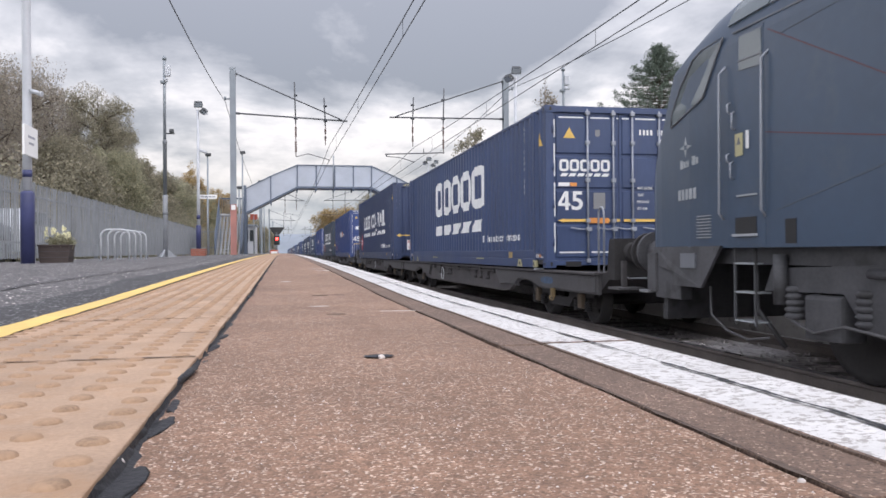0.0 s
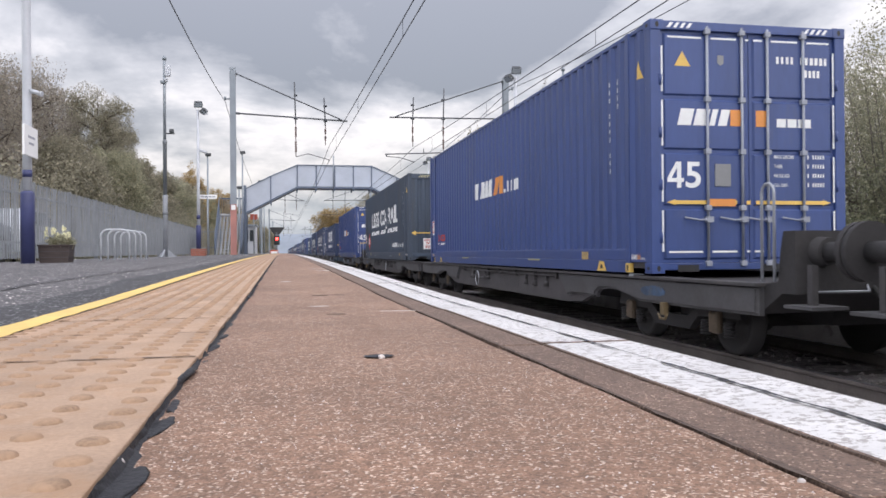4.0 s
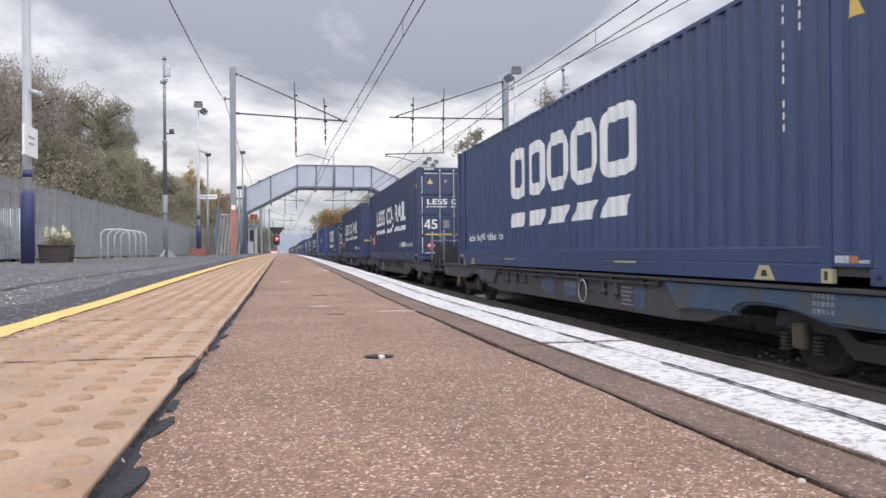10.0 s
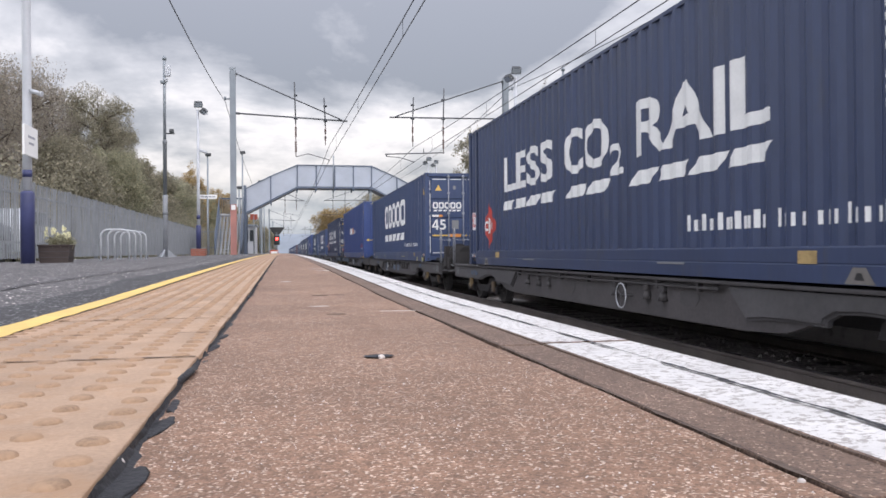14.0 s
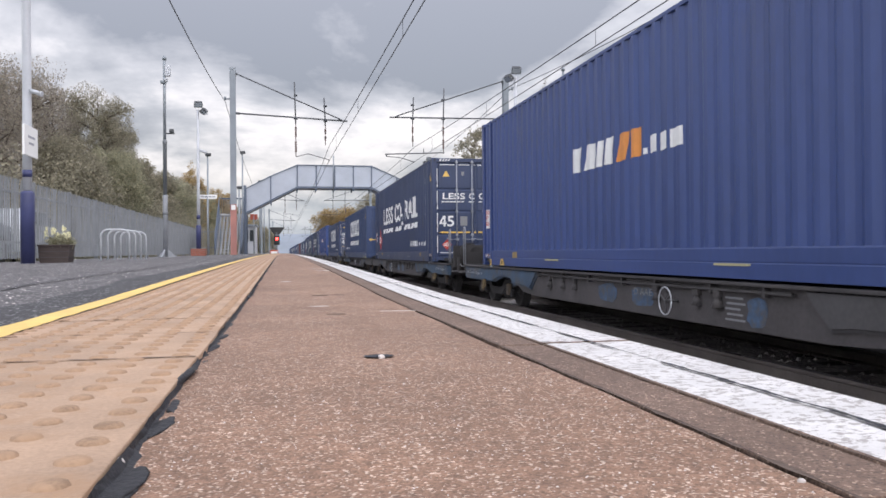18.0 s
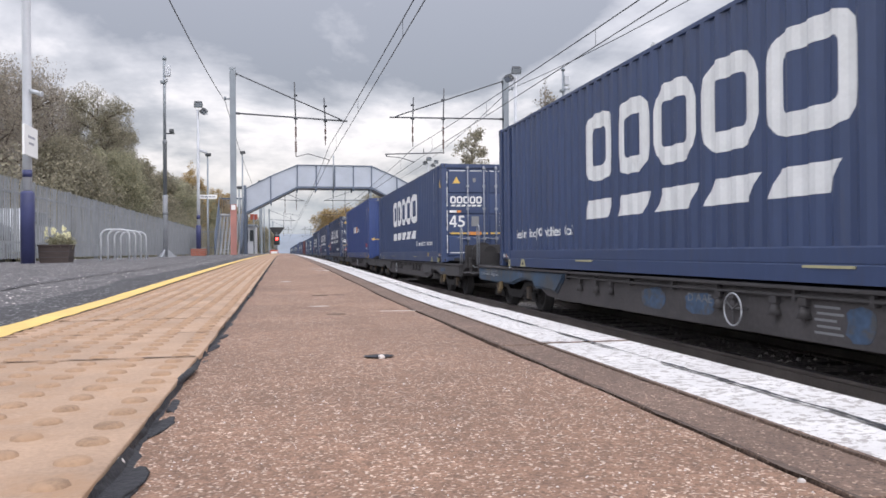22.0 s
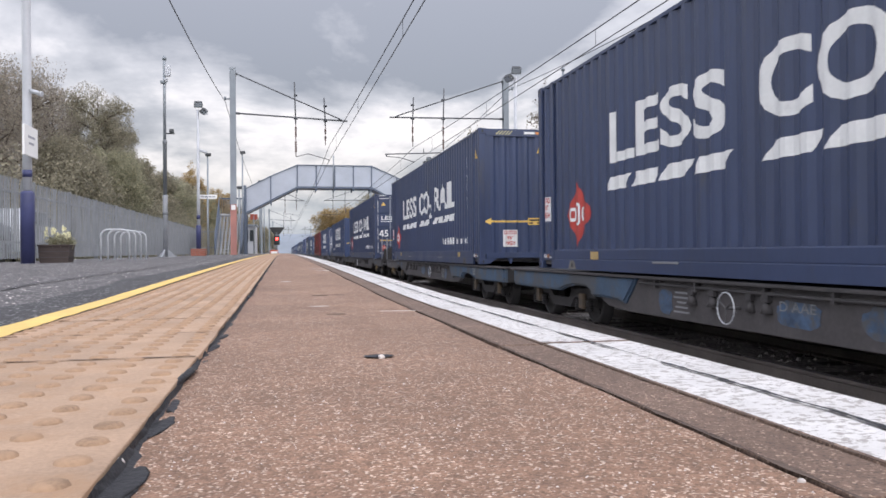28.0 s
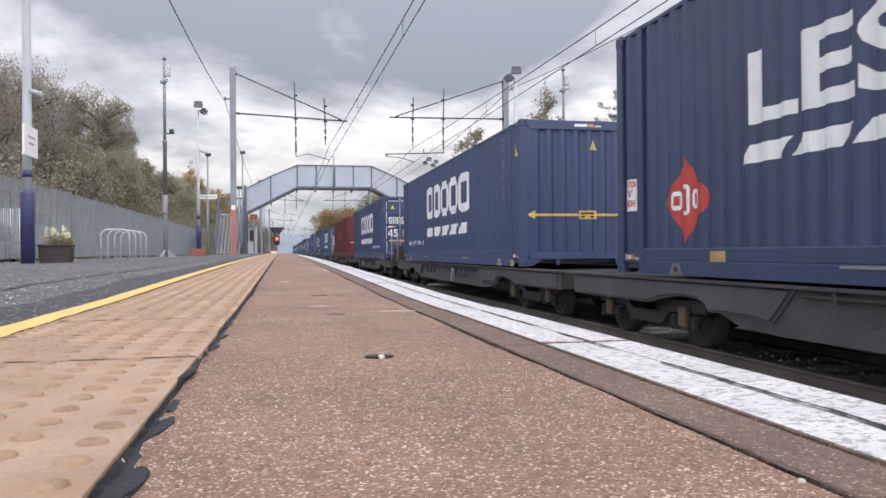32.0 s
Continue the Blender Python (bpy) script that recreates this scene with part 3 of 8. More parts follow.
def build_platform():
    """This platform: walls, asphalt, buff tactile slabs, brown surfacing and the painted coping."""
    ys = spread(-14, 20, 68) + spread(21, PLATFORM_END, 71)
    pf = thing("platform", "station platform with asphalt, buff tactile strip and white painted edge", "platform", kind="structure")
    bm = B()
    rows = []
    for y in ys:
        z = pz(y)
        rows.append([bm.verts.new((x, y, zz)) for x, zz in ((-6.35, -0.4), (-6.35, z - 0.11), (-0.9, z - 0.03), (0.36, z - 0.03), (0.50, z - 0.10), (0.50, -0.45), (0.62, -0.5), (0.62, -1.3))])
    for a, b in zip(rows, rows[1:]):
        for k in range(7):
            bm.faces.new((a[k], a[k + 1], b[k + 1], b[k]))
    bmesh.ops.recalc_face_normals(bm, faces=bm.faces)
    part("platform_wall", bm, "concrete", pf, "grimy concrete platform wall")
    rng = random.Random(7)

    def uneven(x, y):
        return pz(y) + 0.004 * noise.noise((x * 1.3, y * 1.3, 0)) + 0.0015 * noise.noise((x * 9, y * 9, 3))
    near = spread(-14, -2.2, 20) + spread(-2, 6, 160) + spread(6.2, 20, 69) + spread(21, PLATFORM_END, 71)
    sheet = grid_sheet("asphalt", [-6.35] + spread(-6, -2, 10) + spread(-1.9, -0.64, 12), near,
                       lambda x, y: uneven(x, y) + 0.012 * noise.noise((x * .4, y * .25, 9)) - 0.006 - fall(x), "asphalt", pf)
    sheet["label"] = "worn grey asphalt with pale chips"
    sheet = grid_sheet("brown_surfacing", spread(-0.132, 0.380, 24), near, lambda x, y: uneven(x, y) - 0.006, "brown", pf)
    sheet["label"] = "reddish brown surfacing with pale stone chips"
    # the tar bead in the joint beside the tactile slabs: ragged, dark
    verts, faces = [], []
    for i, y in enumerate(np.arange(0.2, 24, 0.016)):
        w0 = -0.1360 + 0.003 * noise.noise((y * 11, 0, 1))
        w1 = -0.1235 + 0.018 * max(0.0, noise.noise((y * 5.2, 4, 1)) + 0.05) + 0.006 * noise.noise((y * 23, 4, 2)) + 0.004 * noise.noise((y * 60, 1, 2))
        top = pz(y) - 0.003 + 0.002 * noise.noise((y * 30, 2, 8))
        verts += [(w0, y, top - 0.012), (w0 + 0.0045, y, pz(y) + 0.0028 + 0.003 * noise.noise((y * 17, 6, 8))), ((w0 + w1) / 2, y, top - 0.001), (w1, y, top - 0.0045), (w1 + 0.002, y, top - 0.012)]
        if i:
            k = 5 * i
            faces += [(k - 5 + j, k - 4 + j, k + 1 + j, k + j) for j in range(4)]
    quads("joint_tar", verts, faces, "tar", pf)["label"] = "ragged black tar joint"
    # lumps of tar squeezed over the slab's edge
    for k in range(36):
        y = 0.98 + 0.30 * k + rng.uniform(-0.1, 0.1)
        ln, wd, hi = rng.uniform(0.03, 0.09), rng.uniform(0.005, 0.010), rng.uniform(0.0015, 0.003)
        x = -0.1300 + rng.uniform(-0.003, 0.010)
        if k < 7:
            # the nearest ones lie flat on the surfacing; one is squeezed up on the slab's edge
            x, y, wd, ln, hi = ((-0.116, 0.635, 0.014, 0.045, 0.0016), (-0.121, 0.840, 0.008, 0.050, 0.0016), (-0.123, 0.955, 0.007, 0.045, 0.0016), (-0.1315, 1.13, 0.006, 0.090, 0.0045),
                                (-0.124, 1.30, 0.008, 0.045, 0.0018), (-0.127, 1.52, 0.009, 0.060, 0.0035), (-0.123, 1.72, 0.009, 0.050, 0.002))[k]
        bm = B()
        bmesh.ops.create_icosphere(bm, subdivisions=3, radius=1.0)
        for v in bm.verts:
            q = v.co * (1 + 0.45 * noise.noise(v.co * 1.7 + Vector((k * 3.7, 0, 0))) + 0.18 * noise.noise(v.co * 5 + Vector((0, k * 1.3, 0))))
            v.co = Vector((q.x * wd, q.y * ln, max(-0.4, q.z) * hi))
        for f in bm.faces:
            f.smooth = True
        o = part("tar_lump", bm, "tar", pf)
        o.location = (x, y, pz(y) + (0.002 if k == 3 else 0.0 if k > 6 else -0.0055))
        o.rotation_euler = (0, 0, rng.uniform(-0.12, 0.06))
    # scratches and scabs across the surfacing
    for x, y, w, d, mt in ((0.338, 2.336, 0.058, 0.004, "stone"), (0.149, 2.265, 0.028, 0.010, "seam"), (0.150, 3.26, 0.032, 0.014, "seam"), (0.225, 3.28, 0.026, 0.012, "seam"),
                           (0.30, 7.28, 0.085, 0.03, "stone"), (0.335, 6.75, 0.06, 0.03, "stone"), (0.12, 2.62, 0.03, 0.006, "stone"), (0.02, 4.6, 0.03, 0.02, "stone")):
        pts = []
        for i in range(14):
            a = i * 0.4488
            pts.append((x + w * math.cos(a) * (1 + 0.3 * noise.noise((i * 0.9, x * 40, 1))), y + d * math.sin(a) * (1 + 0.5 * noise.noise((i * 1.3, x * 40, 7)))))
        part("surface_scab", prism(B(), pts, uneven(x, y) - 0.012, uneven(x, y) - 0.0045, "z"), mt, pf)
    # tar seams in the asphalt
    for x0, amp, w in ((-1.30, 0.06, 0.014), (-2.7, 0.12, 0.016)):
        verts, faces = [], []
        for i, y in enumerate(np.arange(1.2, 40, 0.06)):
            x = x0 + amp * noise.noise((y * 0.35, x0, 0)) + 0.02 * noise.noise((y * 3, x0, 5))
            h = w * (1 + 0.7 * noise.noise((y * 4, x0, 9)))
            z = uneven(x, y) + 0.012 * noise.noise((x * .4, y * .25, 9)) + 0.002 - fall(x)
            verts += [(x - h, y, z), (x + h, y, z)]
            if i:
                k = 2 * i
                faces.append((k - 2, k - 1, k + 1, k))
        quads("tar_seam", verts, faces, "asphalt_dark", pf)["label"] = "black tar seam"
    # a darker strip of newer tar beside the line
    verts, faces = [], []
    for i, y in enumerate(np.arange(0.8, 40, 0.05)):
        x1 = -0.90 + 0.07 * noise.noise((y * 1.1, 3, 0)) + 0.03 * noise.noise((y * 6, 3, 5))
        z = uneven(-0.8, y) + 0.012 * noise.noise((-0.32, y * .25, 9)) + 0.001
        verts += [(x1, y, z - 0.008), (x1 + 0.02, y, z), (-0.642, y, z)]
        if i:
            k = 3 * i
            faces += [(k - 3, k - 2, k + 1, k), (k - 2, k - 1, k + 2, k + 1)]
    quads("tar_strip", verts, faces, "asphalt_dark", pf)["label"] = "strip of newer black asphalt"
    # yellow line, worn at its edges
    verts, faces = [], []
    for i, y in enumerate(np.arange(-14.0, PLATFORM_END, 0.05)):
        z = pz(y) + 0.0085
        off = 0.030 * math.exp(-max(0.0, y - 1.5) / 1.2)
        a = -0.650 + off + 0.007 * noise.noise((y * 8, 0, 0)) + 0.004 * noise.noise((y * 30, 0, 0))
        b = -0.566 + off + 0.006 * noise.noise((y * 8, 5, 0)) + 0.004 * noise.noise((y * 30, 5, 0))
        verts += [(a, y, z - 0.012), (a + 0.012, y, z), (b, y, z)]
        if i:
            k = 3 * i
            faces += [(k - 3, k - 2, k + 1, k), (k - 2, k - 1, k + 2, k + 1)]
    quads("yellow_line", verts, faces, "yellow_line", pf)["label"] = "worn yellow painted line"
    # loose chips on the brown surfacing
    bm = B()
    for _ in range(3600):
        y = 0.35 + 4.0 * rng.random() ** 2
        x = rng.uniform(-0.11, 0.368)
        s = rng.uniform(0.0006, 0.0017)
        z = uneven(x, y) - 0.0064
        rot = rng.uniform(0, 6.3)
        k = rng.randint(4, 6)
        ring = [bm.verts.new((x + s * rng.uniform(.7, 1.4) * math.cos(rot + 6.283 * i / k), y + s * rng.uniform(.7, 1.4) * math.sin(rot + 6.283 * i / k), z)) for i in range(k)]
        top = bm.verts.new((x, y, z + s * rng.uniform(0.5, 1.0)))
        for i in range(k):
            bm.faces.new((ring[i], ring[(i + 1) % k], top))
    chips = B()
    for _ in range(1700):
        y = 1.6 + 12.0 * rng.random() ** 1.6
        x = -0.70 - 3.6 * rng.random() ** 1.3
        s = rng.uniform(0.0022, 0.0065)
        z = uneven(x, y) + 0.012 * noise.noise((x * .4, y * .25, 9)) - 0.0062 - fall(x)
        rot, k = rng.uniform(0, 6.3), rng.randint(4, 6)
        ring = [chips.verts.new((x + s * rng.uniform(.7, 1.4) * math.cos(rot + 6.283 * i / k), y + s * rng.uniform(.7, 1.4) * math.sin(rot + 6.283 * i / k), z)) for i in range(k)]
        top = chips.verts.new((x, y, z + s * rng.uniform(0.5, 0.9)))
        for i in range(k):
            chips.faces.new((ring[i], ring[(i + 1) % k], top))
    tagged(part("asphalt_chips", chips, "stone", pf, "pale stone chips in the asphalt"), kind="stuff")
    tagged(part("stone_chips", bm, "stone", pf, "pale stone chips in the surfacing"), kind="stuff")


def build_paving():
    """Tactile slabs with offset blisters and coping slabs with the white line, each a piece."""
    tp = thing("tactile_paving", "buff concrete tactile paving with raised blisters", "tactile paving", kind="structure")
    rng = random.Random(11)
    def slab(rows):
        bm = B()
        box(bm, -0.553, -0.1325, 0.0030, rows * 0.0658 - 0.0038, -0.05, 0.006, 0.0022)
        for c in range(7):
            for r in range(rows):
                x = -0.161 - c * 0.0615
                y = 0.016 + r * 0.0656 + (0.031 if c % 2 else 0)
                if y > rows * 0.0658 - 0.008:
                    continue
                wear = 1 + 0.12 * noise.noise((c * 3.1, r * 2.7, 5))
                loops = []
                for rad, h in ((0.0146, 0.0055), (0.0132, 0.0080), (0.0098, 0.0096), (0.0050, 0.0101)):
                    loops.append([bm.verts.new((x + rad * wear * math.cos(0.6283 * i), y + rad * math.sin(0.6283 * i), h)) for i in range(10)])
                for a, b in zip(loops, loops[1:]):
                    for k in range(10):
                        f = bm.faces.new((a[k], a[(k + 1) % 10], b[(k + 1) % 10], b[k]))
                        f.smooth, f.material_index = True, 1
                f = bm.faces.new(loops[-1])
                f.smooth, f.material_index = True, 1
        return bm
    bm = slab(6)
    first = None
    for i in range(262):
        y = -13.70 + i * 0.395
        if y > PLATFORM_END - 2:
            break
        tilt = math.degrees(math.atan2(pz(y + 0.395) - pz(y), 0.395))
        if abs(y - 0.915) < 0.1:
            continue
        m = pose(rng.uniform(-.002, .002), y, pz(y) + rng.uniform(-.0005, .0005), tilt, rng.uniform(-.08, .08), rng.uniform(-.15, .15))
        if abs(y - 0.52) < 0.1:
            # one slab of double length
            long_slab = part("tactile_slab", slab(12), ["tactile", "blister"], tp)
            long_slab.matrix_basis = pose(0, y, pz(y))
            continue
        if y > 12:
            if i % 2 == 0:
                again("tactile_slab", long_slab, tp, m)
            continue
        if first is None:
            first = part("tactile_slab", bm, ["tactile", "blister"], tp)
            first.matrix_basis = m
        else:
            again("tactile_slab", first, tp, m)
    cp = thing("platform_coping", "coping slabs along the platform edge with a worn white line", "platform edge", kind="structure")
    bm = B()
    L = 0.92
    box(bm, 0.386, 0.4640, 0.003, L - 0.003, -0.09, 0.0, 0.003, 0)
    box(bm, 0.4660, 0.6400, 0.003, L - 0.003, -0.09, 0.002, 0.004, 1)
    first = None
    i = 0
    while True:
        y = -13.32 + i * L
        i += 1
        if y > PLATFORM_END - 1:
            break
        tilt = math.degrees(math.atan2(pz(y + L) - pz(y), L))
        m = pose(rng.uniform(-.002, .002), y, pz(y) - 0.004 + rng.uniform(-.0015, .0015), tilt, 0, rng.uniform(-.06, .06))
        if first is None:
            first = part("coping_slab", bm, ["brown_coping", "white_line"], cp)
            first.matrix_basis = m
        else:
            again("coping_slab", first, cp, m)


def ragged_seam(name, x0, wide, lift, ys, parent, seed, gaps=0.0, material="tar"):
    """A thin dark seam with a broken edge."""
    verts, faces = [], []
    for i, y in enumerate(ys):
        h = wide * max(0.0 if gaps > 2 else 0.05, 0.75 + 0.9 * noise.noise((y * 19, seed, 0)) + 0.6 * noise.noise((y * 55, seed, 4)) - gaps * max(0, noise.noise((y * (4.6 if gaps > 2 else 2.3), seed, 7))))
        x = x0 + (0.9 if gaps > 2 else 0.35) * wide * noise.noise((y * 13, seed, 2)) + (0.5 * wide * noise.noise((y * 70, seed, 12)) if gaps > 2 else 0)
        z = pz(y) + lift
        verts += [(x - h, y, z), (x, y, z - 0.0006), (x + h, y, z)]
        if i:
            k = 3 * i
            faces += [(k - 3, k - 2, k + 1, k), (k - 2, k - 1, k + 2, k + 1)]
    o = quads(name, verts, faces, material, parent)
    return o


def build_seams():
    cp = thing("coping_seams", "dark ragged seams in the painted platform edge", "seam", kind="structure")
    near = list(np.arange(0.3, 14, 0.008))
    ragged_seam("painted_seam", 0.556, 0.0046, 0.0012, near, cp, 3.0, 2.6)
    # this strip paints the shadow line of the groove between surfacing and coping
    ragged_seam("surfacing_seam", 0.3850, 0.0036, -0.0016, near, cp, 9.0, 0.6, "seam")
    ragged_seam("paint_edge_seam", 0.4650, 0.0018, -0.0010, near, cp, 15.0, 0.6, "seam")
    # joints across the painted coping slabs, partly filled with paint
    for k in range(15):
        y = 0.480 + 0.92 * k
        for x0, x1, w_ in ((0.467, 0.550, 0.0034), (0.560, 0.637, 0.0016)):
            verts, faces = [], []
            for i in range(15):
                x = x0 + (x1 - x0) * i / 14
                h = w_ * max(0.15, 0.8 + 1.0 * noise.noise((x * 60, y, 3)))
                mid = y + 0.004 * noise.noise((x * 25, y, 9)) + (0.012 if x0 > 0.5 else 0.0)
                verts += [(x, mid - h, pz(y) + 0.0012), (x, mid + h, pz(y) + 0.0012)]
                if i:
                    faces.append((2 * i - 2, 2 * i, 2 * i + 1, 2 * i - 1))
            quads("coping_joint", verts, faces, "seam", cp)
    # dirt in the joints between the tactile slabs
    for k in range(40):
        y = 1.31 + 0.395 * k
        verts, faces = [], []
        for i in range(34):
            x = -0.553 + 0.418 * i / 33
            h = (0.0034 + 0.00012 * k) * max(0.12, 0.7 + 1.1 * noise.noise((x * 28, y, 3)))
            z = pz(y) + 0.0072
            verts += [(x, y - h, z), (x, y + h, z)]
            if i:
                faces.append((2 * i - 2, 2 * i, 2 * i + 1, 2 * i - 1))
        quads("slab_joint", verts, faces, "seam", cp)


def build_other_platform():
    pf = thing("platform_opposite", "opposite station platform with a white edge line", "platform", kind="structure")
    ys = spread(-20, PLATFORM_END, 56)
    bm = B()
    rows = [[bm.verts.new((x, y, zz)) for x, zz in ((EDGE_FAR, -1.3), (EDGE_FAR, -0.02), (EDGE_FAR + 0.02, 0.0), (9.7, 0.0), (9.7, -0.5))] for y in ys]
    for a, b in zip(rows, rows[1:]):
        for k in range(4):
            bm.faces.new((a[k], b[k], b[k + 1], a[k + 1])).material_index = 1 if k == 2 else 0
    part("platform_slab", bm, ["concrete", "asphalt"], pf, "grey asphalt on a concrete wall")
    bm = B()
    box(bm, EDGE_FAR + 0.03, EDGE_FAR + 0.22, -20, PLATFORM_END, 0.001, 0.005)
    part("white_line", bm, "mark_white", pf, "worn white painted line")


def build_small_stones():
    for name, x, y, s, label in (("pebble", -0.1325, 0.690, 0.0050, "small white pebble on the tar joint"), ("pebble", 0.158, 1.296, 0.0058, "small pale stone in a hole in the surfacing"),
                                 ("pebble", 0.376, 0.527, 0.0032, "small pale stone beside the coping joint")):
        bm = B()
        bmesh.ops.create_icosphere(bm, subdivisions=2, radius=s)
        for v in bm.verts:
            v.co = Vector((v.co.x * 1.05, v.co.y * 0.9, v.co.z * 0.8)) * (1 + 0.22 * noise.noise(v.co * 160))
            v.co.z += s * 0.55
        for f in bm.faces:
            f.smooth = True
        o = tagged(link_mesh(name, bm, "stone"), label, "stone")
        o.location = (x, y, pz(y) - (0.004 if x < 0 else 0.006))
    # no hole is cut: a flat dark patch paints its shade
    bm = B()
    ring = [bm.verts.new((0.155 + (0.026 + 0.008 * noise.noise((i, 0, 4))) * math.cos(i * 0.52), 1.312 + (0.020 + 0.006 * noise.noise((i, 9, 4))) * math.sin(i * 0.52), -0.0025)) for i in range(12)]
    bm.faces.new(ring)
    tagged(link_mesh("surface_hole", bm, "tar"), "dark shallow hole in the brown surfacing", "hole", kind="structure")


build_ground()
build_track(TRACK_NEAR, "track_near")
build_track(TRACK_FAR, "track_far")
build_platform()
build_other_platform()
build_small_stones()
build_seams()

# ---- posts, lamps and signs on the platforms ----


def flood_lamp(parent, x, y, z, turn=0, tilt=25):
    m = pose(x, y, z, 0, 0, turn) @ pose(0, 0, 0, -tilt) @ Matrix.Scale(0.72, 4)
    bm = B()
    prism(bm, [(-0.24, -0.10), (0.24, -0.10), (0.20, 0.12), (-0.20, 0.12)], -0.16, 0.16, "y")
    h = part("lamp_head", bm, "lamp_body", parent, "dark floodlight housing")
    h.matrix_basis = m
    bm = B()
    box(bm, -0.21, 0.21, -0.14, 0.14, -0.115, -0.102)
    part("lamp_glass", bm, "lamp_glass", h)
    bm = B()
    tube(bm, [(-0.27, 0, -0.02), (-0.27, 0, -0.2), (0.27, 0, -0.2), (0.27, 0, -0.02)], 0.015)
    part("bracket", bm, "pole_grey", h)


def security_camera(parent, x, y, z, turn, size=1.0):
    bm = B()
    rod(bm, (0, 0, 0), (0.32 * size, 0, -0.10 * size), 0.065 * size, seg=10)
    rod(bm, (0.32 * size, 0, -0.10 * size), (0.36 * size, 0, -0.112 * size), 0.08 * size, seg=10)
    rod(bm, (-0.06, 0, 0.05), (0.06 * size, 0, 0.0), 0.025, seg=6)
    o = part("security_camera", bm, "pole_white", parent, "white cylindrical camera")
    o.matrix_basis = pose(x, y, z, 0, 0, turn)


def build_sign_post():
    """The lamp column with the station sign; blue below, white above."""
    y, x = 15.3, -4.42
    p = thing("lamp_column", "white lamp column with dark blue base and station sign", "lamp post", pose(x, y, pz(y) - fall(x) - 0.006))
    part("column", lathe(B(), [(0.078, 1.27), (0.076, 2.4), (0.070, 5.0), (0.058, 8.2)], 20), "pole_white", p, "white tapered steel column")
    part("base_sleeve", lathe(B(), [(0.116, 0.0), (0.116, 1.24), (0.100, 1.28), (0.078, 1.29)], 20), "pole_blue", p, "dark blue steel sleeve")
    part("band", lathe(B(), [(0.080, 1.53), (0.080, 1.66)], 20), "pole_blue", p, "dark blue band")
    s = part("sign_board", box(B(), 0.145, 0.185, -0.78, -0.03, 1.85, 2.37, 0.008), "sign_white", p, "white station sign")
    part("sign_bracket", box(B(), 0.06, 0.15, -0.12, -0.06, 2.02, 2.08), "pole_grey", s)
    for k, (a, b) in enumerate(((-0.60, -0.22), (-0.55, -0.28))):
        bm = B()
        box(bm, 0.1875, 0.190, a, b, 2.16 - k * 0.11, 2.20 - k * 0.11)
        part("lettering", bm, "sign_grey", s, "grey unreadable lettering")
    security_camera(p, 0.08, -0.05, 3.06, -20, 0.6)
    bm = B()
    rod(bm, (-0.02, 0, 8.1), (0.9, 0, 8.35), 0.035)
    part("lamp_arm", bm, "pole_white", p)
    part("lantern", box(B(), 0.85, 1.45, -0.14, 0.14, 8.28, 8.42, 0.03), "pole_white", p, "pale lantern")


def build_camera_mast(x, y, label, top=6.85, flip=1):
    p = thing("camera_mast", label, "camera mast", pose(x, y, pz(y) - fall(x) - 0.006 if x < 0 else 0.0))
    bm = B()
    for a in range(3):
        prism(bm, [(0.06, 0), (0.36, 0), (0.09, 0.26), (0.06, 0.26)], -0.02, 0.02, "y")
        bmesh.ops.rotate(bm, verts=bm.verts[-8:], cent=(0, 0, 0), matrix=Matrix.Rotation(2.094 * a + 0.3, 3, "Z"))
    part("foot_bracket", bm, "galv", p)
    part("lower_tube", lathe(B(), [(0.082, 0), (0.082, 2.05), (0.075, 2.08)], 14), "galv", p, "pale galvanised lower tube")
    part("middle_tube", lathe(B(), [(0.064, 2.05), (0.064, 3.80), (0.074, 3.82), (0.074, 3.90), (0.05, 3.93)], 12), "mast_dark", p, "dark grey middle tube with a collar")
    part("upper_tube", lathe(B(), [(0.05, 3.92), (0.046, top)], 12), "pole_grey", p)
    part("tube_band", lathe(B(), [(0.086, 1.42), (0.086, 1.50)], 12), "mast_dark", p)
    part("cabinet", box(B(), 0.02, 0.20, -0.12, 0.06, top - 0.55, top - 0.2, 0.015), "pole_white", p, "small pale equipment box")
    security_camera(p, 0.03, -0.05, top - 0.66, -70, 0.7)
    part("clamp", box(B(), -0.13, 0.06, -0.08, 0.08, top - 0.80, top - 0.70, 0.02), "pole_grey", p)
    bm = B()
    rod(bm, (0.05, 0, 4.15), (0.32 * flip, 0, 4.15), 0.02)
    box(bm, 0.22 * flip - 0.07, 0.22 * flip + 0.07, -0.08, 0.08, 4.16, 4.30, 0.02)
    part("side_lamp", bm, "lamp_body", p, "small dark lamp on a bracket")
    part("cap", lathe(B(), [(0.07, top), (0.07, top + 0.06), (0.03, top + 0.14)], 10), "pole_grey", p)


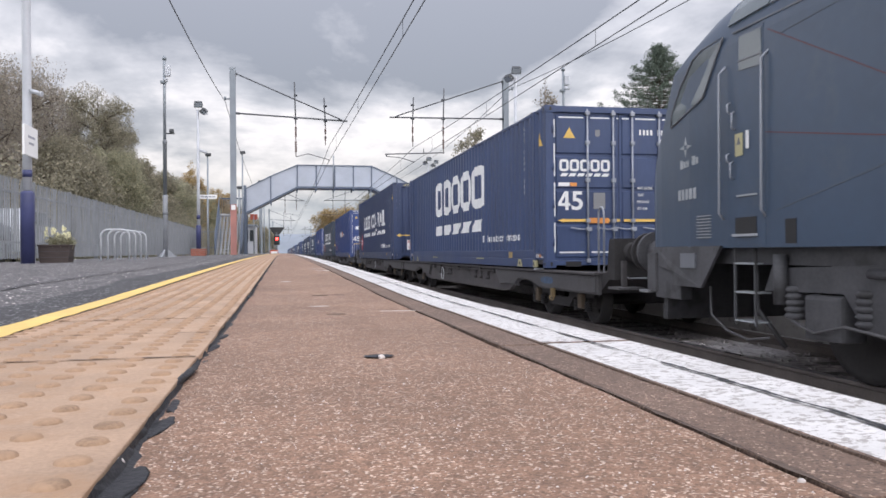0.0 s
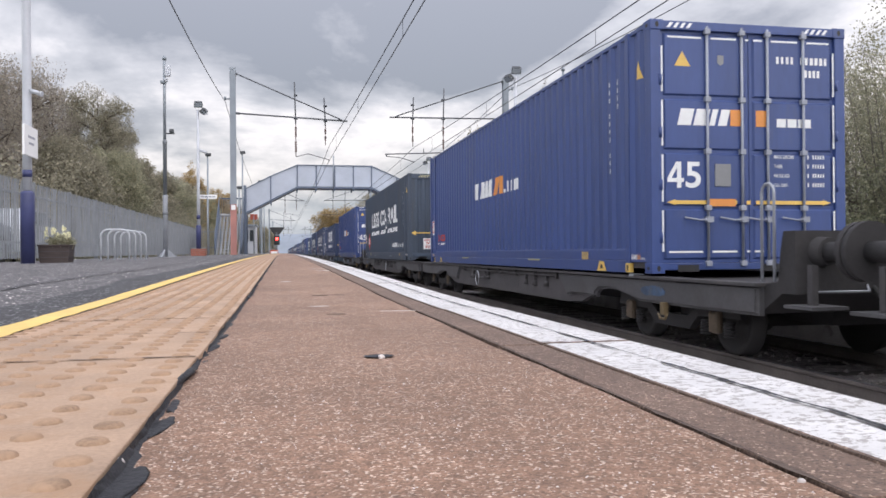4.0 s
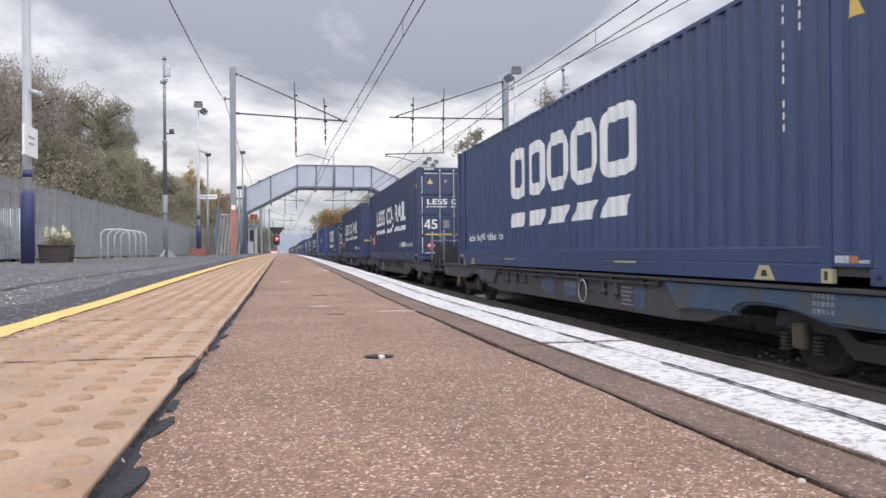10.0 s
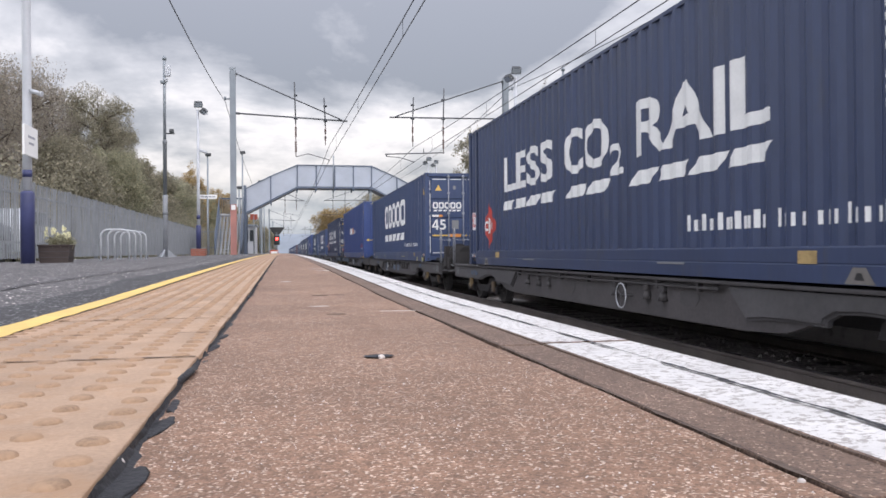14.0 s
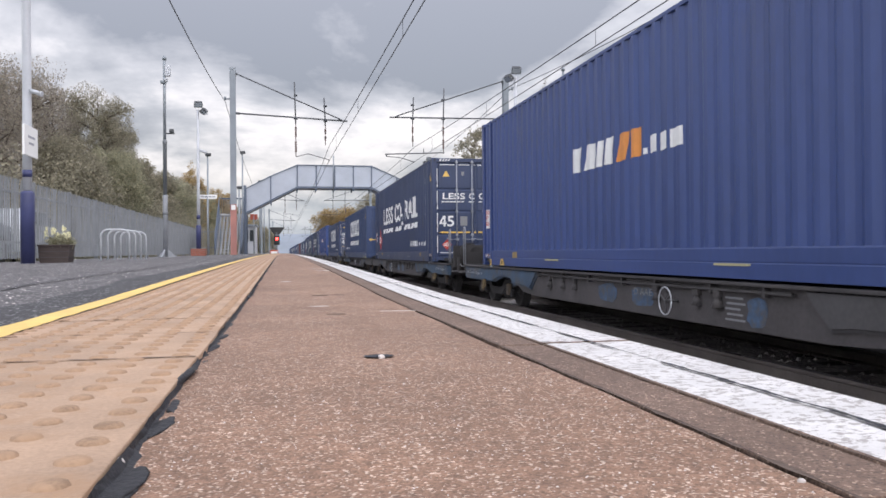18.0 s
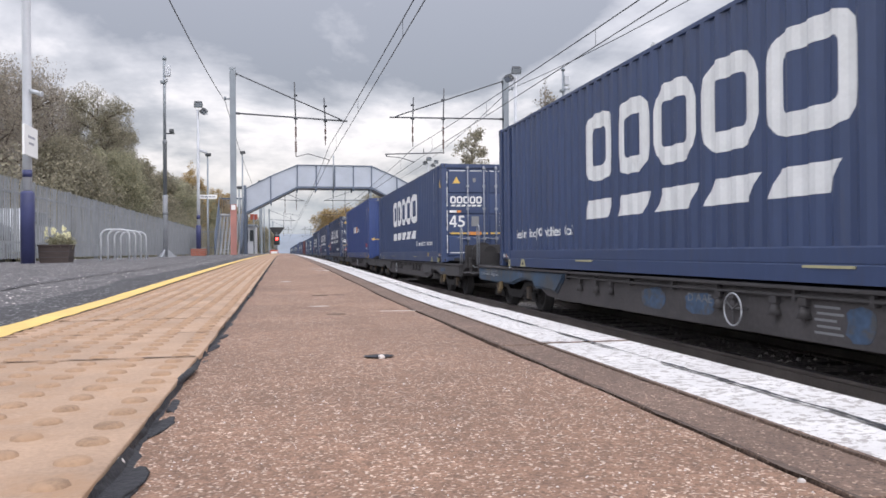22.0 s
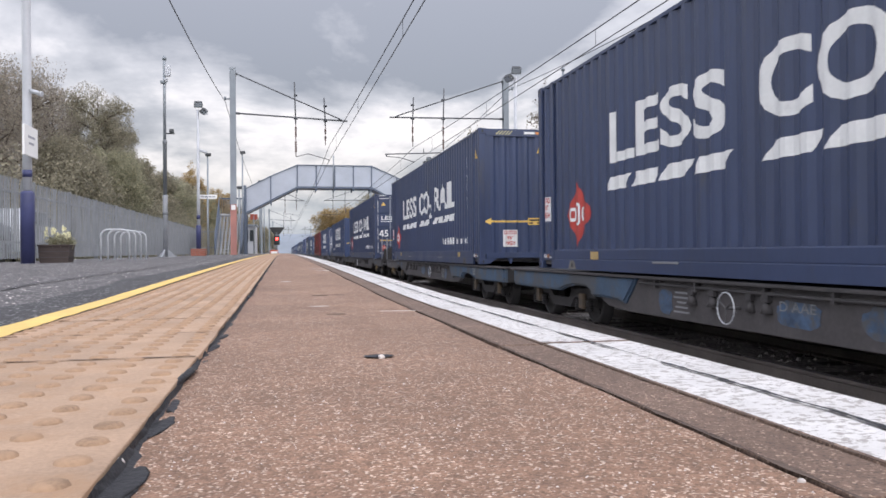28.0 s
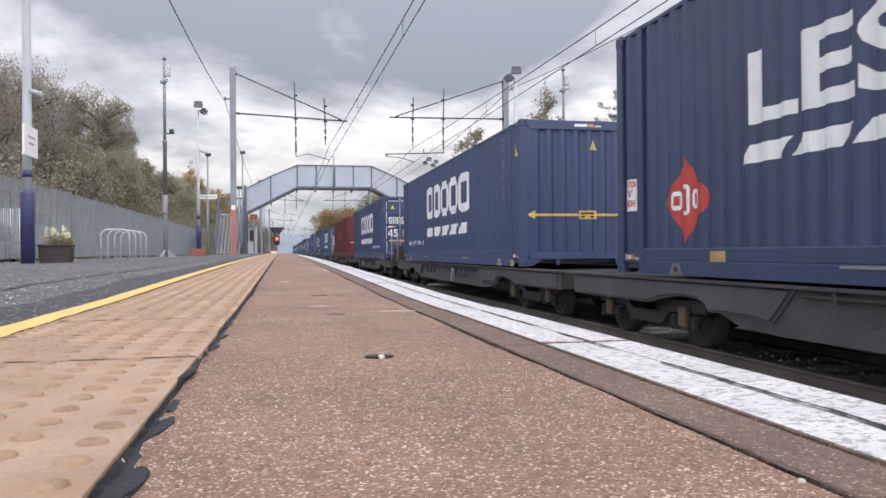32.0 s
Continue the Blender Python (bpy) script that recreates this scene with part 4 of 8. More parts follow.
def build_platform_lamp(x, y, z0, label, plinth=True, top=6.6, base="pole_blue"):
    p = thing("floodlight_column", label, "lamp post", pose(x, y, z0))
    if plinth:
        # brick plinth laid brick by brick
        part("plinth", box(B(), -0.27, 0.27, -0.27, 0.27, 0, 0.30), "concrete", p, "mortar core")
        first = None
        for c in range(4):
            for side in range(4):
                for k in range(3):
                    m = pose(0, 0, 0, 0, 0, 90 * side) @ pose(-0.19 + k * 0.186 - (0.02 if c % 2 else 0), -0.28, 0.005 + c * 0.075)
                    if first is None:
                        first = part("brick", box(B(), -0.088, 0.088, -0.012, 0.05, 0, 0.066, 0.004), "brick", p)
                        first.matrix_basis = m
                    else:
                        again("brick", first, p, m)
    z = 0.30 if plinth else 0
    part("base_sleeve", lathe(B(), [(0.10, z), (0.10, z + 0.95), (0.075, z + 1.0)], 14), base, p, "dark blue sleeve")
    part("column", lathe(B(), [(0.072, z + 0.98), (0.065, 3), (0.05, top - 0.1)], 14), "pole_white", p, "white steel column")
    part("band", lathe(B(), [(0.074, z + 1.25), (0.074, z + 1.42)], 14), base, p)
    bm = B()
    out = 1 if x < 0 else -1
    rod(bm, (-out * 0.06, 0, top - 0.14), (out * 0.26, 0, top - 0.14), 0.028)
    part("cross_arm", bm, "galv", p)
    flood_lamp(p, 0.02, -0.05, top + 0.12, 8 * out, 55)
    flood_lamp(p, 0.24 * out, -0.02, top - 0.16, 70 * out, 40)
    security_camera(p, 0.08, -0.04, 4.45, -15, 0.8)
    return p


def build_cycle_stands():
    for k in range(4):
        y = 19.0 + 0.75 * k
        o = thing("cycle_stand", "galvanised steel hoop cycle stand on asphalt", "cycle stand", pose(-3.98, y, pz(y) - fall(-3.98) - 0.004), "cycle stands by the fence")
        part("hoop", tube(B(), bend((0, 0, -0.01), (0.60, 0.03, -0.01), 0.70), 0.020, 8), "hoop_steel", o)
        for x in (0, 0.60):
            part("foot_plate", lathe(B(), [(0.06, 0.0), (0.06, 0.008)], 10, (x, 0.03 * (x > 0), 0)), "galv", o)


def leaf_cloud(rng, centres, n, spread_r, size):
    """Vertices and faces of n small leaves round the centres."""
    c = np.array(centres)[rng.integers(0, len(centres), n)]
    v = rng.normal(size=(n, 3))
    v /= np.linalg.norm(v, axis=1)[:, None]
    p = c + v * (spread_r * rng.random((n, 1)) ** 0.5)
    a = rng.normal(size=(n, 3)); a /= np.linalg.norm(a, axis=1)[:, None]
    b = np.cross(a, rng.normal(size=(n, 3))); b /= np.linalg.norm(b, axis=1)[:, None]
    s = size * rng.uniform(0.6, 1.4, (n, 1))
    a, b = a * s, b * s * 0.6
    verts = np.stack([p - a, p + b * 0.9, p + a, p - b * 0.9], 1).reshape(-1, 3)
    faces = np.arange(4 * n).reshape(-1, 4)
    return verts, faces


def build_planter():
    y, x = 15.75, -4.06
    p = thing("flower_planter", "dark wooden tub planted with pale yellow flowers", "planter", pose(x, y, pz(y) - fall(x) - 0.006) @ Matrix.Diagonal((0.64, 0.7, 0.96, 1)))
    bm = B()
    prism(bm, [(-0.37, 0.0), (0.37, 0.0), (0.42, 0.33), (-0.42, 0.33)], -0.28, 0.28, "y")
    part("tub", bm, "planter", p, "dark brown slatted tub")
    for z in (0.10, 0.21):
        bm = B()
        box(bm, -0.41, 0.41, -0.29, 0.29, z, z + 0.012)
        part("slat", bm, "frame_dark", p)
    part("rim", box(B(), -0.44, 0.44, -0.31, 0.31, 0.315, 0.345, 0.008), "planter", p)
    rng = np.random.default_rng(5)
    cs = [(rng.uniform(-.38, .38), rng.uniform(-.24, .24), rng.uniform(.36, .48)) for _ in range(14)]
    v, f = leaf_cloud(rng, cs, 700, 0.12, 0.035)
    quads("foliage", v.tolist(), f.tolist(), "leaf_green", p)
    cs = [(rng.uniform(-.1, .30), rng.uniform(-.2, .2), rng.uniform(.48, .66)) for _ in range(8)] + [(-.28, 0, .55), (-.30, .1, .62)]
    v, f = leaf_cloud(rng, cs, 260, 0.07, 0.035)
    tagged(quads("flowers", v.tolist(), f.tolist(), "petal", p), "pale yellow and white blooms", kind="stuff")


def build_fence():
    """Steel palisade fence with splayed pale heads."""
    fx = -6.0
    y0, y1 = 11.2, 60.0
    fe = thing("palisade_fence", "grey steel palisade fence with pointed pales", "fence", kind="structure")
    post = None
    n = int((y1 - y0) / 3.4)
    for i in range(n + 1):
        y = y0 + i * 3.4
        m = pose(fx - 0.06, y, pz(y))
        if post is None:
            bm = B()
            box(bm, -0.05, 0.05, -0.05, 0.05, -0.15, 1.88, 0.006)
            post = part("post", bm, "fence_steel", fe)
            post.matrix_basis = m
        else:
            again("post", post, fe, m)
    for i in range(n):
        y = y0 + i * 3.4
        for z in (0.35, 1.50):
            bm = B()
            a, b = Vector((fx, y, pz(y) + z)), Vector((fx, y + 3.4, pz(y + 3.4) + z))
            prism(bm, [(fx - 0.045, z), (fx - 0.005, z), (fx - 0.005, z + 0.05), (fx - 0.012, z + 0.05), (fx - 0.012, z + 0.007), (fx - 0.045, z + 0.007)], y, y + 3.4, "y")
            for v in bm.verts:
                v.co.z += pz(v.co.y)
            part("rail", bm, "fence_steel", fe)
    # one pale: a W section with three points that lean out
    bm = B()
    sec = [(-0.034, -0.014), (-0.027, 0.002), (-0.012, 0.010), (0, -0.004), (0.012, 0.010), (0.027, 0.002), (0.034, -0.014)]
    lv = [(0.0, 1.0, 0), (1.62, 1.0, 0), (1.74, 1.0, 0.008), (1.80, 1.1, 0.02)]
    rows = [[bm.verts.new((q * 1.0 + lean, p * sc, z)) for p, q in sec] for z, sc, lean in lv]
    for a, b in zip(rows, rows[1:]):
        for k in range(6):
            bm.faces.new((a[k], a[k + 1], b[k + 1], b[k]))
    tips = [bm.verts.new((0.03, s, 1.855)) for s in (-0.036, 0.0, 0.036)]
    top = rows[-1]
    for t, (i, j) in zip(tips, ((0, 2), (2, 4), (4, 6))):
        for k in range(i, j):
            bm.faces.new((top[k], top[k + 1], t))
    first = None
    i = 0
    while True:
        y = y0 + 0.08 + i * 0.1575
        i += 1
        if y > y1:
            break
        m = pose(fx, y, pz(y), 0, random.uniform(-.4, .4), random.uniform(-2, 2))
        if first is None:
            first = part("pale", bm, "fence_steel", fe)
            first.matrix_basis = m
        else:
            again("pale", first, fe, m)
    # the fence turns in towards the stairs
    bm = B()
    for k in range(14):
        x = fx + 0.12 + k * 0.15
        rod(bm, (x, y1 - 5.5, pz(55) + 0.05), (x, y1 - 5.5, pz(55) + 1.75), 0.02, 0.012, 4)
    for z in (0.4, 1.45):
        box(bm, fx, fx + 2.1, y1 - 5.54, y1 - 5.50, pz(55) + z, pz(55) + z + 0.05)
    part("end_panel", bm, "fence_steel", fe, "short return of the fence")


build_sign_post()
build_camera_mast(-3.83, 28.0, "grey camera mast with cabinet on the platform", 6.62)
build_camera_mast(10.25, 28.0, "grey camera mast on the opposite platform", 6.85, -1)
build_platform_lamp(-3.45, 35.0, pz(35) - fall(-3.45) - 0.006, "white floodlight column on a red brick plinth", True, 6.27)
build_platform_lamp(8.16, 27.2, 0.0, "white floodlight column on the opposite platform", False, 6.47)
build_platform_lamp(10.3, 56.0, 0.0, "white floodlight column farther along the opposite platform", False, 6.7)
build_platform_lamp(12.0, 62.0, 0.0, "white floodlight column beyond the opposite platform", False, 7.2)
build_cycle_stands()
build_planter()
build_fence()


def build_direction_sign():
    y = 35.3
    p = thing("direction_sign", "white direction sign on a slim post", "sign", pose(-3.11, y, pz(y) - fall(-3.11)))
    part("post", lathe(B(), [(0.03, 0), (0.03, 2.55)], 8), "pole_grey", p)
    b = part("sign_board", box(B(), -0.35, 0.40, -0.02, 0.02, 2.42, 2.60, 0.006), "sign_white", p)
    for k in range(4):
        bm = B()
        box(bm, -0.26 + k * 0.155, -0.14 + k * 0.155, -0.027, -0.0225, 2.485, 2.535)
        part("lettering", bm, "sign_grey", b, "dark unreadable lettering")


build_direction_sign()

# ---- overhead line ----


def insulator(bm, x, y, z0, z1):
    n = 5
    for i in range(n):
        z = z0 + (z1 - z0) * i / n
        h = (z1 - z0) / n
        lathe(bm, [(0.025, z), (0.055, z + h * 0.4), (0.055, z + h * 0.5), (0.025, z + h * 0.95)], 8, (x, y, 0))


def build_line_mast(x, y, side, detail=True, red=True, h=8.55, group="overhead line masts"):
    """A steel mast with a cantilever frame that carries the wires over one track. side +1: the arm points to +x."""
    p = thing("line_mast", "grey steel overhead line mast" + (" with faded red foot" if red else ""), "overhead line mast", pose(x, y, pz(y) if x < 0 else 0.0), group)
    s = side
    w = 0.13
    bm = B()
    zr = 2.25
    hi = [(-w, -w), (w, -w), (w, -w + 0.03), (0.02, -w + 0.03), (0.02, w - 0.03), (w, w - 0.03), (w, w), (-w, w), (-w, w - 0.03), (-0.02, w - 0.03), (-0.02, -w + 0.03), (-w, -w + 0.03)]
    prism(bm, hi, zr if red else 0, h, "z")
    bmesh.ops.recalc_face_normals(bm, faces=bm.faces)
    part("column", bm, "mast", p, "grey steel H section column")
    if red:
        bm = prism(B(), hi, -0.05, zr, "z")
        part("column_foot", bm, "mast_red", p, "faded red painted foot of the column")
        part("mast_plate", box(B(), -0.09, 0.09, -0.15, -0.133, 2.0, 2.22), "sign_white", p, "small white plate")
    # the nearer side's frame leans a little; the farther one is longer and level
    za, zb, drop, reach, tie = (h - 0.24, h - 2.03, 0.24, 5.14, 4.80) if s > 0 else (h - 0.18, h - 2.0, 0.06, 5.62, 5.28)
    tubes = ((2.78, 1.63, 1.79), (4.12, 1.0, 1.18)) if s > 0 else ((3.07, 1.40, 1.68), (4.54, 0.96, 1.37))

    def boom_z(d):
        return zb - drop * d / reach
    bm = B()
    rod(bm, (s * 0.13, 0, za), (s * tie, 0, boom_z(tie) + 0.07), 0.028)
    for d in (0.13, tie):
        rod(bm, (s * (d - 0.07), 0, (za if d < 1 else boom_z(tie) + 0.07)), (s * (d + 0.07), 0, (za - 0.03 if d < 1 else boom_z(tie))), 0.05, seg=8)
    part("tie_rod", bm, "arm", p, "sloping steel tie")
    bm = B()
    rod(bm, (s * 0.13, 0, zb), (s * reach, 0, boom_z(reach)), 0.035)
    rod(bm, (s * 0.10, 0, zb), (s * 0.30, 0, zb - 0.01), 0.055, seg=8)
    part("boom", bm, "arm", p, "horizontal steel boom")
    for d, up, down in tubes:
        zz = boom_z(d)
        bm = B()
        rod(bm, (s * d, 0, zz - 0.30), (s * (d - 0.05), 0, zz + up), 0.03)
        rod(bm, (s * d - 0.09, 0, zz - 0.04), (s * d + 0.09, 0, zz - 0.04), 0.05, seg=8)
        rod(bm, (s * d - 0.08, 0, zz + up * 0.62), (s * d + 0.08, 0, zz + up * 0.62), 0.045, seg=8)
        part("drop_tube", bm, "arm", p)
        bm = B()
        half = (down - 0.30) / 2
        rod(bm, (s * d, 0, zz - down), (s * d, 0, zz - 0.25), 0.018)
        insulator(bm, s * d, 0, zz - 0.30 - half * 0.80, zz - 0.42)
        insulator(bm, s * d, 0, zz - down + 0.22, zz - 0.30 - half * 1.05)
        part("insulator", bm, "insulator", p, "ribbed brown insulator")
    d, down = tubes[0][0], tubes[0][2]
    zz = boom_z(d) - down
    if s > 0:
        bm = B()
        tube(bm, [(s * d, 0, zz), (s * (d + 0.55), 0, zz + 0.14), (s * (d + 1.55), 0, zz - 0.14)], 0.018, 5)
        part("steady_arm", bm, "arm", p)
    else:
        bm = B()
        rod(bm, (s * (d - 0.05), 0, zz + 0.04), (s * (d + 2.78), 0, zz - 0.08), 0.026)
        rod(bm, (s * (d + 2.72), 0, zz - 0.08), (s * (d + 2.72), 0, zz - 0.2), 0.03)
        rod(bm, (s * (d + 0.95), 0, zz - 0.04), (s * (d + 0.95), 0, zz + 0.22), 0.02)
        part("registration_tube", bm, "arm", p, "horizontal registration tube")
        bm = B()
        tube(bm, [(s * (d + 2.72), 0, zz - 0.18), (s * (d + 2.1), 0, zz - 0.22), (s * (d + 1.4), 0, zz - 0.43)], 0.018, 5)
        part("steady_arm", bm, "arm", p)
    if detail:
        bm = B()
        q = 1.40 if red else 0.55
        rod(bm, (-s * 0.13, 0, h - q), (-s * 0.34, 0, h - q), 0.03)
        lathe(bm, [(0.05, h - q - 0.05), (0.05, h - q + 0.10)], 8, (-s * 0.34, 0, 0))
        part("earth_wire_clamp", bm, "mast", p)
    return p


def build_wires():
    def wire(name, pts, r, label):
        tagged(link_mesh(name, tube(B(), pts, r, 5), "wire"), label, "wire", kind="structure")

    def sag(a, b, drop, n=14):
        a, b = Vector(a), Vector(b)
        return [a.lerp(b, i / n) - Vector((0, 0, drop * 4 * (i / n) * (1 - i / n))) for i in range(n + 1)]
    stations = [-23, 37, 97, 157, 217, 290]
    # contact and carrying wire of each track, with their droppers
    for firstx, farx, cz in ((2.75, 2.156, 4.42), (6.95, 6.12, 4.42)):
        for j, (a, b) in enumerate(zip(stations, stations[1:])):
            xa, xb = (firstx, farx) if j == 0 else (farx, farx)
            wire("contact_wire", [(xa, a, cz), (xb, b, cz)], 0.011, "dark contact wire over the track")
            top = sag((xa, a, 5.10), (xb, b, 5.10), 0.36)
            wire("carrier_wire", top, 0.012, "dark carrying wire over the contact wire")
            if j < 3:
                for k in range(1, 14, 2):
                    q = top[k]
                    wire("dropper", [q, (q.x, q.y, cz)], 0.005, "thin dropper between two wires")
    for j, (a, b) in enumerate(zip(stations, stations[1:])):
        wire("earth_wire", sag((10.9, a, 8.03), (10.9, b, 8.03), 1.30 if j == 0 else 1.0), 0.014, "dark earth wire along the farther masts")
    for j, (a, b) in enumerate(zip(stations, stations[1:])):
        wire("earth_wire", sag((-2.47, a, 7.03), (-2.47, b, 7.03), 1.30 if j == 0 else 0.9), 0.014, "dark earth wire along the masts")


build_line_mast(-2.13, 37.0, 1, h=8.40)
build_line_mast(10.6, 37.0, -1, red=False)
for _y in (97.0, 157.0, 217.0):
    build_line_mast(-2.4, _y, 1, False, False)
    build_line_mast(10.6, _y, -1, False, False)
build_wires()

# ---- footbridge ----
BY = 57.0


def build_footbridge():
    br = thing("footbridge", "pale blue-grey steel footbridge over two tracks with panelled parapets", "footbridge", pose(0, BY, 0))
    xs = [-2.45, -0.75, 1.08, 2.40, 3.70, 5.02, 6.32, 8.15, 9.85]

    def low(x):
        if x < 1.08:
            return 2.96 + (x + 2.45) / 3.53 * 1.82
        if x > 6.32:
            return 4.78 - (x - 6.32) / 3.53 * 1.82
        return 4.78

    def high(x):
        return low(x) + 1.62 + (0.0 if 1 < x < 6.4 else 0.14)
    for yy in (0.0, 1.75):
        for a, b in zip(xs, xs[1:]):
            bm = prism(B(), [(a + 0.04, low(a) + 0.06), (b - 0.04, low(b) + 0.06), (b - 0.04, high(b) - 0.05), (a + 0.04, high(a) - 0.05)], yy - 0.012, yy + 0.012, "y")
            part("parapet_panel", bm, "bridge_panel", br)
            bm = prism(B(), [(a, low(a) - 0.04), (b, low(b) - 0.04), (b, low(b) + 0.09), (a, low(a) + 0.09)], yy - 0.06, yy + 0.03, "y")
            part("lower_chord", bm, "bridge_frame", br)
            bm = prism(B(), [(a, high(a) - 0.07), (b, high(b) - 0.07), (b, high(b)), (a, high(a))], yy - 0.06, yy + 0.03, "y")
            part("handrail", bm, "bridge_frame", br)
        for x in xs:
            bm = B()
            box(bm, x - 0.045, x + 0.045, yy - 0.05, yy + 0.05, low(x) - 0.22, high(x))
            part("parapet_post", bm, "bridge_frame", br)
    for a, b in zip(xs, xs[1:]):
        bm = prism(B(), [(a, low(a) - 0.02), (b, low(b) - 0.02), (b, low(b) + 0.06), (a, low(a) + 0.06)], 0.04, 1.7, "y")
        part("deck", bm, "stair", br)
    # pointed shoulders where the arch meets the flat deck
    for a, b in ((1.08, 1.55), (6.32, 5.85)):
        bm = prism(B(), [(a, low(a) - 0.10), (b, 4.74), (a, 4.74)], -0.05, 0.02, "y")
        part("gusset", bm, "bridge_frame", br)
    bm = B()
    rod(bm, (3.62, -0.1, 4.7), (3.62, -0.1, 7.1), 0.04)
    part("lamp_stalk", bm, "mast", br)
    for s in (-1, 1):
        x0 = -2.5 if s < 0 else 9.9
        for yy in (-0.1, 1.85):
            bm = B()
            box(bm, x0 - 0.09, x0 + 0.09, yy - 0.09, yy + 0.09, 0.0, 4.9)
            part("support_column", bm, "bridge_frame", br)
        # landing and stairs that come down along the platform
        xa, xb = (-4.22, -2.6) if s < 0 else (9.9, 11.3)
        part("landing", box(B(), xa, xb, -0.1, 1.9, 2.80, 2.94), "stair", br, "steel landing")
        first = None
        for k in range(15):
            m = pose(0, -0.1 - 0.27 * k, 2.72 - 0.176 * k)
            if first is None:
                bm = B()
                box(bm, xa + 0.05, xb - 0.05, -0.30, 0.0, -0.02, 0.03)
                first = part("tread", bm, "stair", br)
                first.matrix_basis = m
            else:
                again("tread", first, br, m)
        for k in range(15):
            bm = B()
            z1 = 2.72 - 0.176 * k
            y1 = -0.1 - 0.27 * k
            for j in range(7):
                x = xa + 0.12 + j * (xb - xa - 0.24) / 6
                box(bm, x - 0.05, x + 0.05, y1 - 0.29, y1 - 0.27, z1 - 0.15, z1 - 0.025)
            part("riser", bm, "galv", br, "open riser of steel plates")
        for x in (xa, xb):
            bm = prism(B(), [(-0.1, 2.60), (-0.1, 2.95), (-4.25, 0.25), (-4.25, 0.0), (-4.05, 0.0)], x - 0.03, x + 0.03, "x")
            part("stringer", bm, "bridge_frame", br)
            bm = B()
            tube(bm, [(x, -4.25, 0.2), (x, -4.25, 1.25), (x, -0.1, 4.08), (x, 1.9, 4.10)], 0.03, 6)
            part("stair_rail", bm, "bridge_frame", br)
            bm = B()
            for k in range(22):
                yy = -4.1 + k * 0.19
                zz = 0.28 + (yy + 4.25) * 0.651
                rod(bm, (x, yy, zz), (x, yy, zz + 0.90), 0.012, seg=5)
            part("baluster_row", bm, "bridge_frame", br)
        bm = B()
        for k in range(12):
            x = xa + k * (xb - xa) / 11
            rod(bm, (x, 1.9, 2.9), (x, 1.9, 4.1), 0.021, seg=5)
        box(bm, xa, xb, 1.86, 1.94, 4.06, 4.16)
        part("landing_railing", bm, "bridge_frame", br)
        for x in (xa + 0.05, xb - 0.05):
            bm = B()
            box(bm, x - 0.06, x + 0.06, -0.05, 0.07, 0.0, 2.8)
            part("landing_leg", bm, "bridge_frame", br)


def build_beyond_bridge():
    y = 64.0
    sh = thing("platform_shelter", "small white platform shelter with dark windows", "shelter", pose(-2.35, y, pz(y)))
    part("wall", box(B(), -0.62, 0.34, 0, 4.0, 0, 2.15, 0.01), "pole_white", sh, "white panel wall")
    part("roof", box(B(), -0.75, 0.45, -0.2, 4.2, 2.15, 2.30, 0.02), "pole_grey", sh, "flat grey roof")
    for x in (-0.40, 0.05):
        w = part("window", box(B(), x - 0.17, x + 0.17, -0.025, -0.004, 1.0, 1.85), "car_glass", sh, "dark glazed window")
        part("sill", box(B(), x - 0.2, x + 0.2, -0.06, -0.004, 0.94, 0.99), "pole_grey", w)
    s = thing("platform_sign", "orange-red sign on a post beside the footbridge", "sign", pose(-2.05, 61.0, pz(61)))
    part("post", lathe(B(), [(0.04, 0), (0.04, 2.85)], 8), "pole_grey", s)
    part("sign_board", box(B(), -0.26, 0.26, -0.03, 0.03, 2.55, 2.95, 0.01), "red_sign", s)
    for x, yy, h in ((-4.38, 50.0, 6.05), (-1.9, 72.0, 6.4), (-1.75, 82.0, 6.2), (-2.6, 55.5, 6.9), (-2.75, 54.0, 4.4)):
        p = thing("slim_column", "slim grey column on the platform", "post", pose(x, yy, pz(yy)))
        part("column", lathe(B(), [(0.06, 0), (0.05, h)], 8), "pole_grey", p)
        part("head", box(B(), -0.14, 0.2, -0.12, 0.12, h - 0.12, h + 0.06, 0.03), "lamp_body", p, "small dark lamp head")
    # signal at the far end, showing red
    y = 99.0
    sg = thing("railway_signal", "railway signal on a post showing a red light", "railway signal", pose(-0.62, y, -0.9))
    part("post", lathe(B(), [(0.07, 0), (0.07, 3.6)], 10), "pole_grey", sg)
    part("head", box(B(), -0.34, 0.34, -0.10, 0.12, 2.10, 3.25, 0.05), "signal_black", sg, "black signal head")
    bm = prism(B(), [(-0.30, 3.30), (0.30, 3.30), (0.86, 4.12), (0.80, 4.24), (-0.80, 4.24), (-0.86, 4.12)], -0.06, 0.0, "y")
    part("sighting_board", bm, "signal_black", sg, "black tapered sighting board")
    part("lens", lathe(B(), [(0.155, -0.115), (0.15, -0.135), (0.05, -0.145)], 16, (0, 0, 2.82), "y"), "signal_red", sg, "lit red lens")
    part("hood", lathe(B(), [(0.19, -0.10), (0.19, -0.30)], 16, (0, 0, 2.45), "y"), "signal_black", sg)
    bx = thing("equipment_box", "red and white equipment box at the platform end", "equipment box", pose(-0.9, 93.0, -0.9))
    part("cabinet", box(B(), -0.45, 0.45, -0.2, 0.2, 0.0, 1.45, 0.02), "red_sign", bx)
    part("door", box(B(), -0.36, 0.36, -0.225, -0.202, 0.55, 1.30, 0.01), "sign_white", bx, "white front plate")


build_footbridge()
build_beyond_bridge()

# ---- cars, trees and distance ----


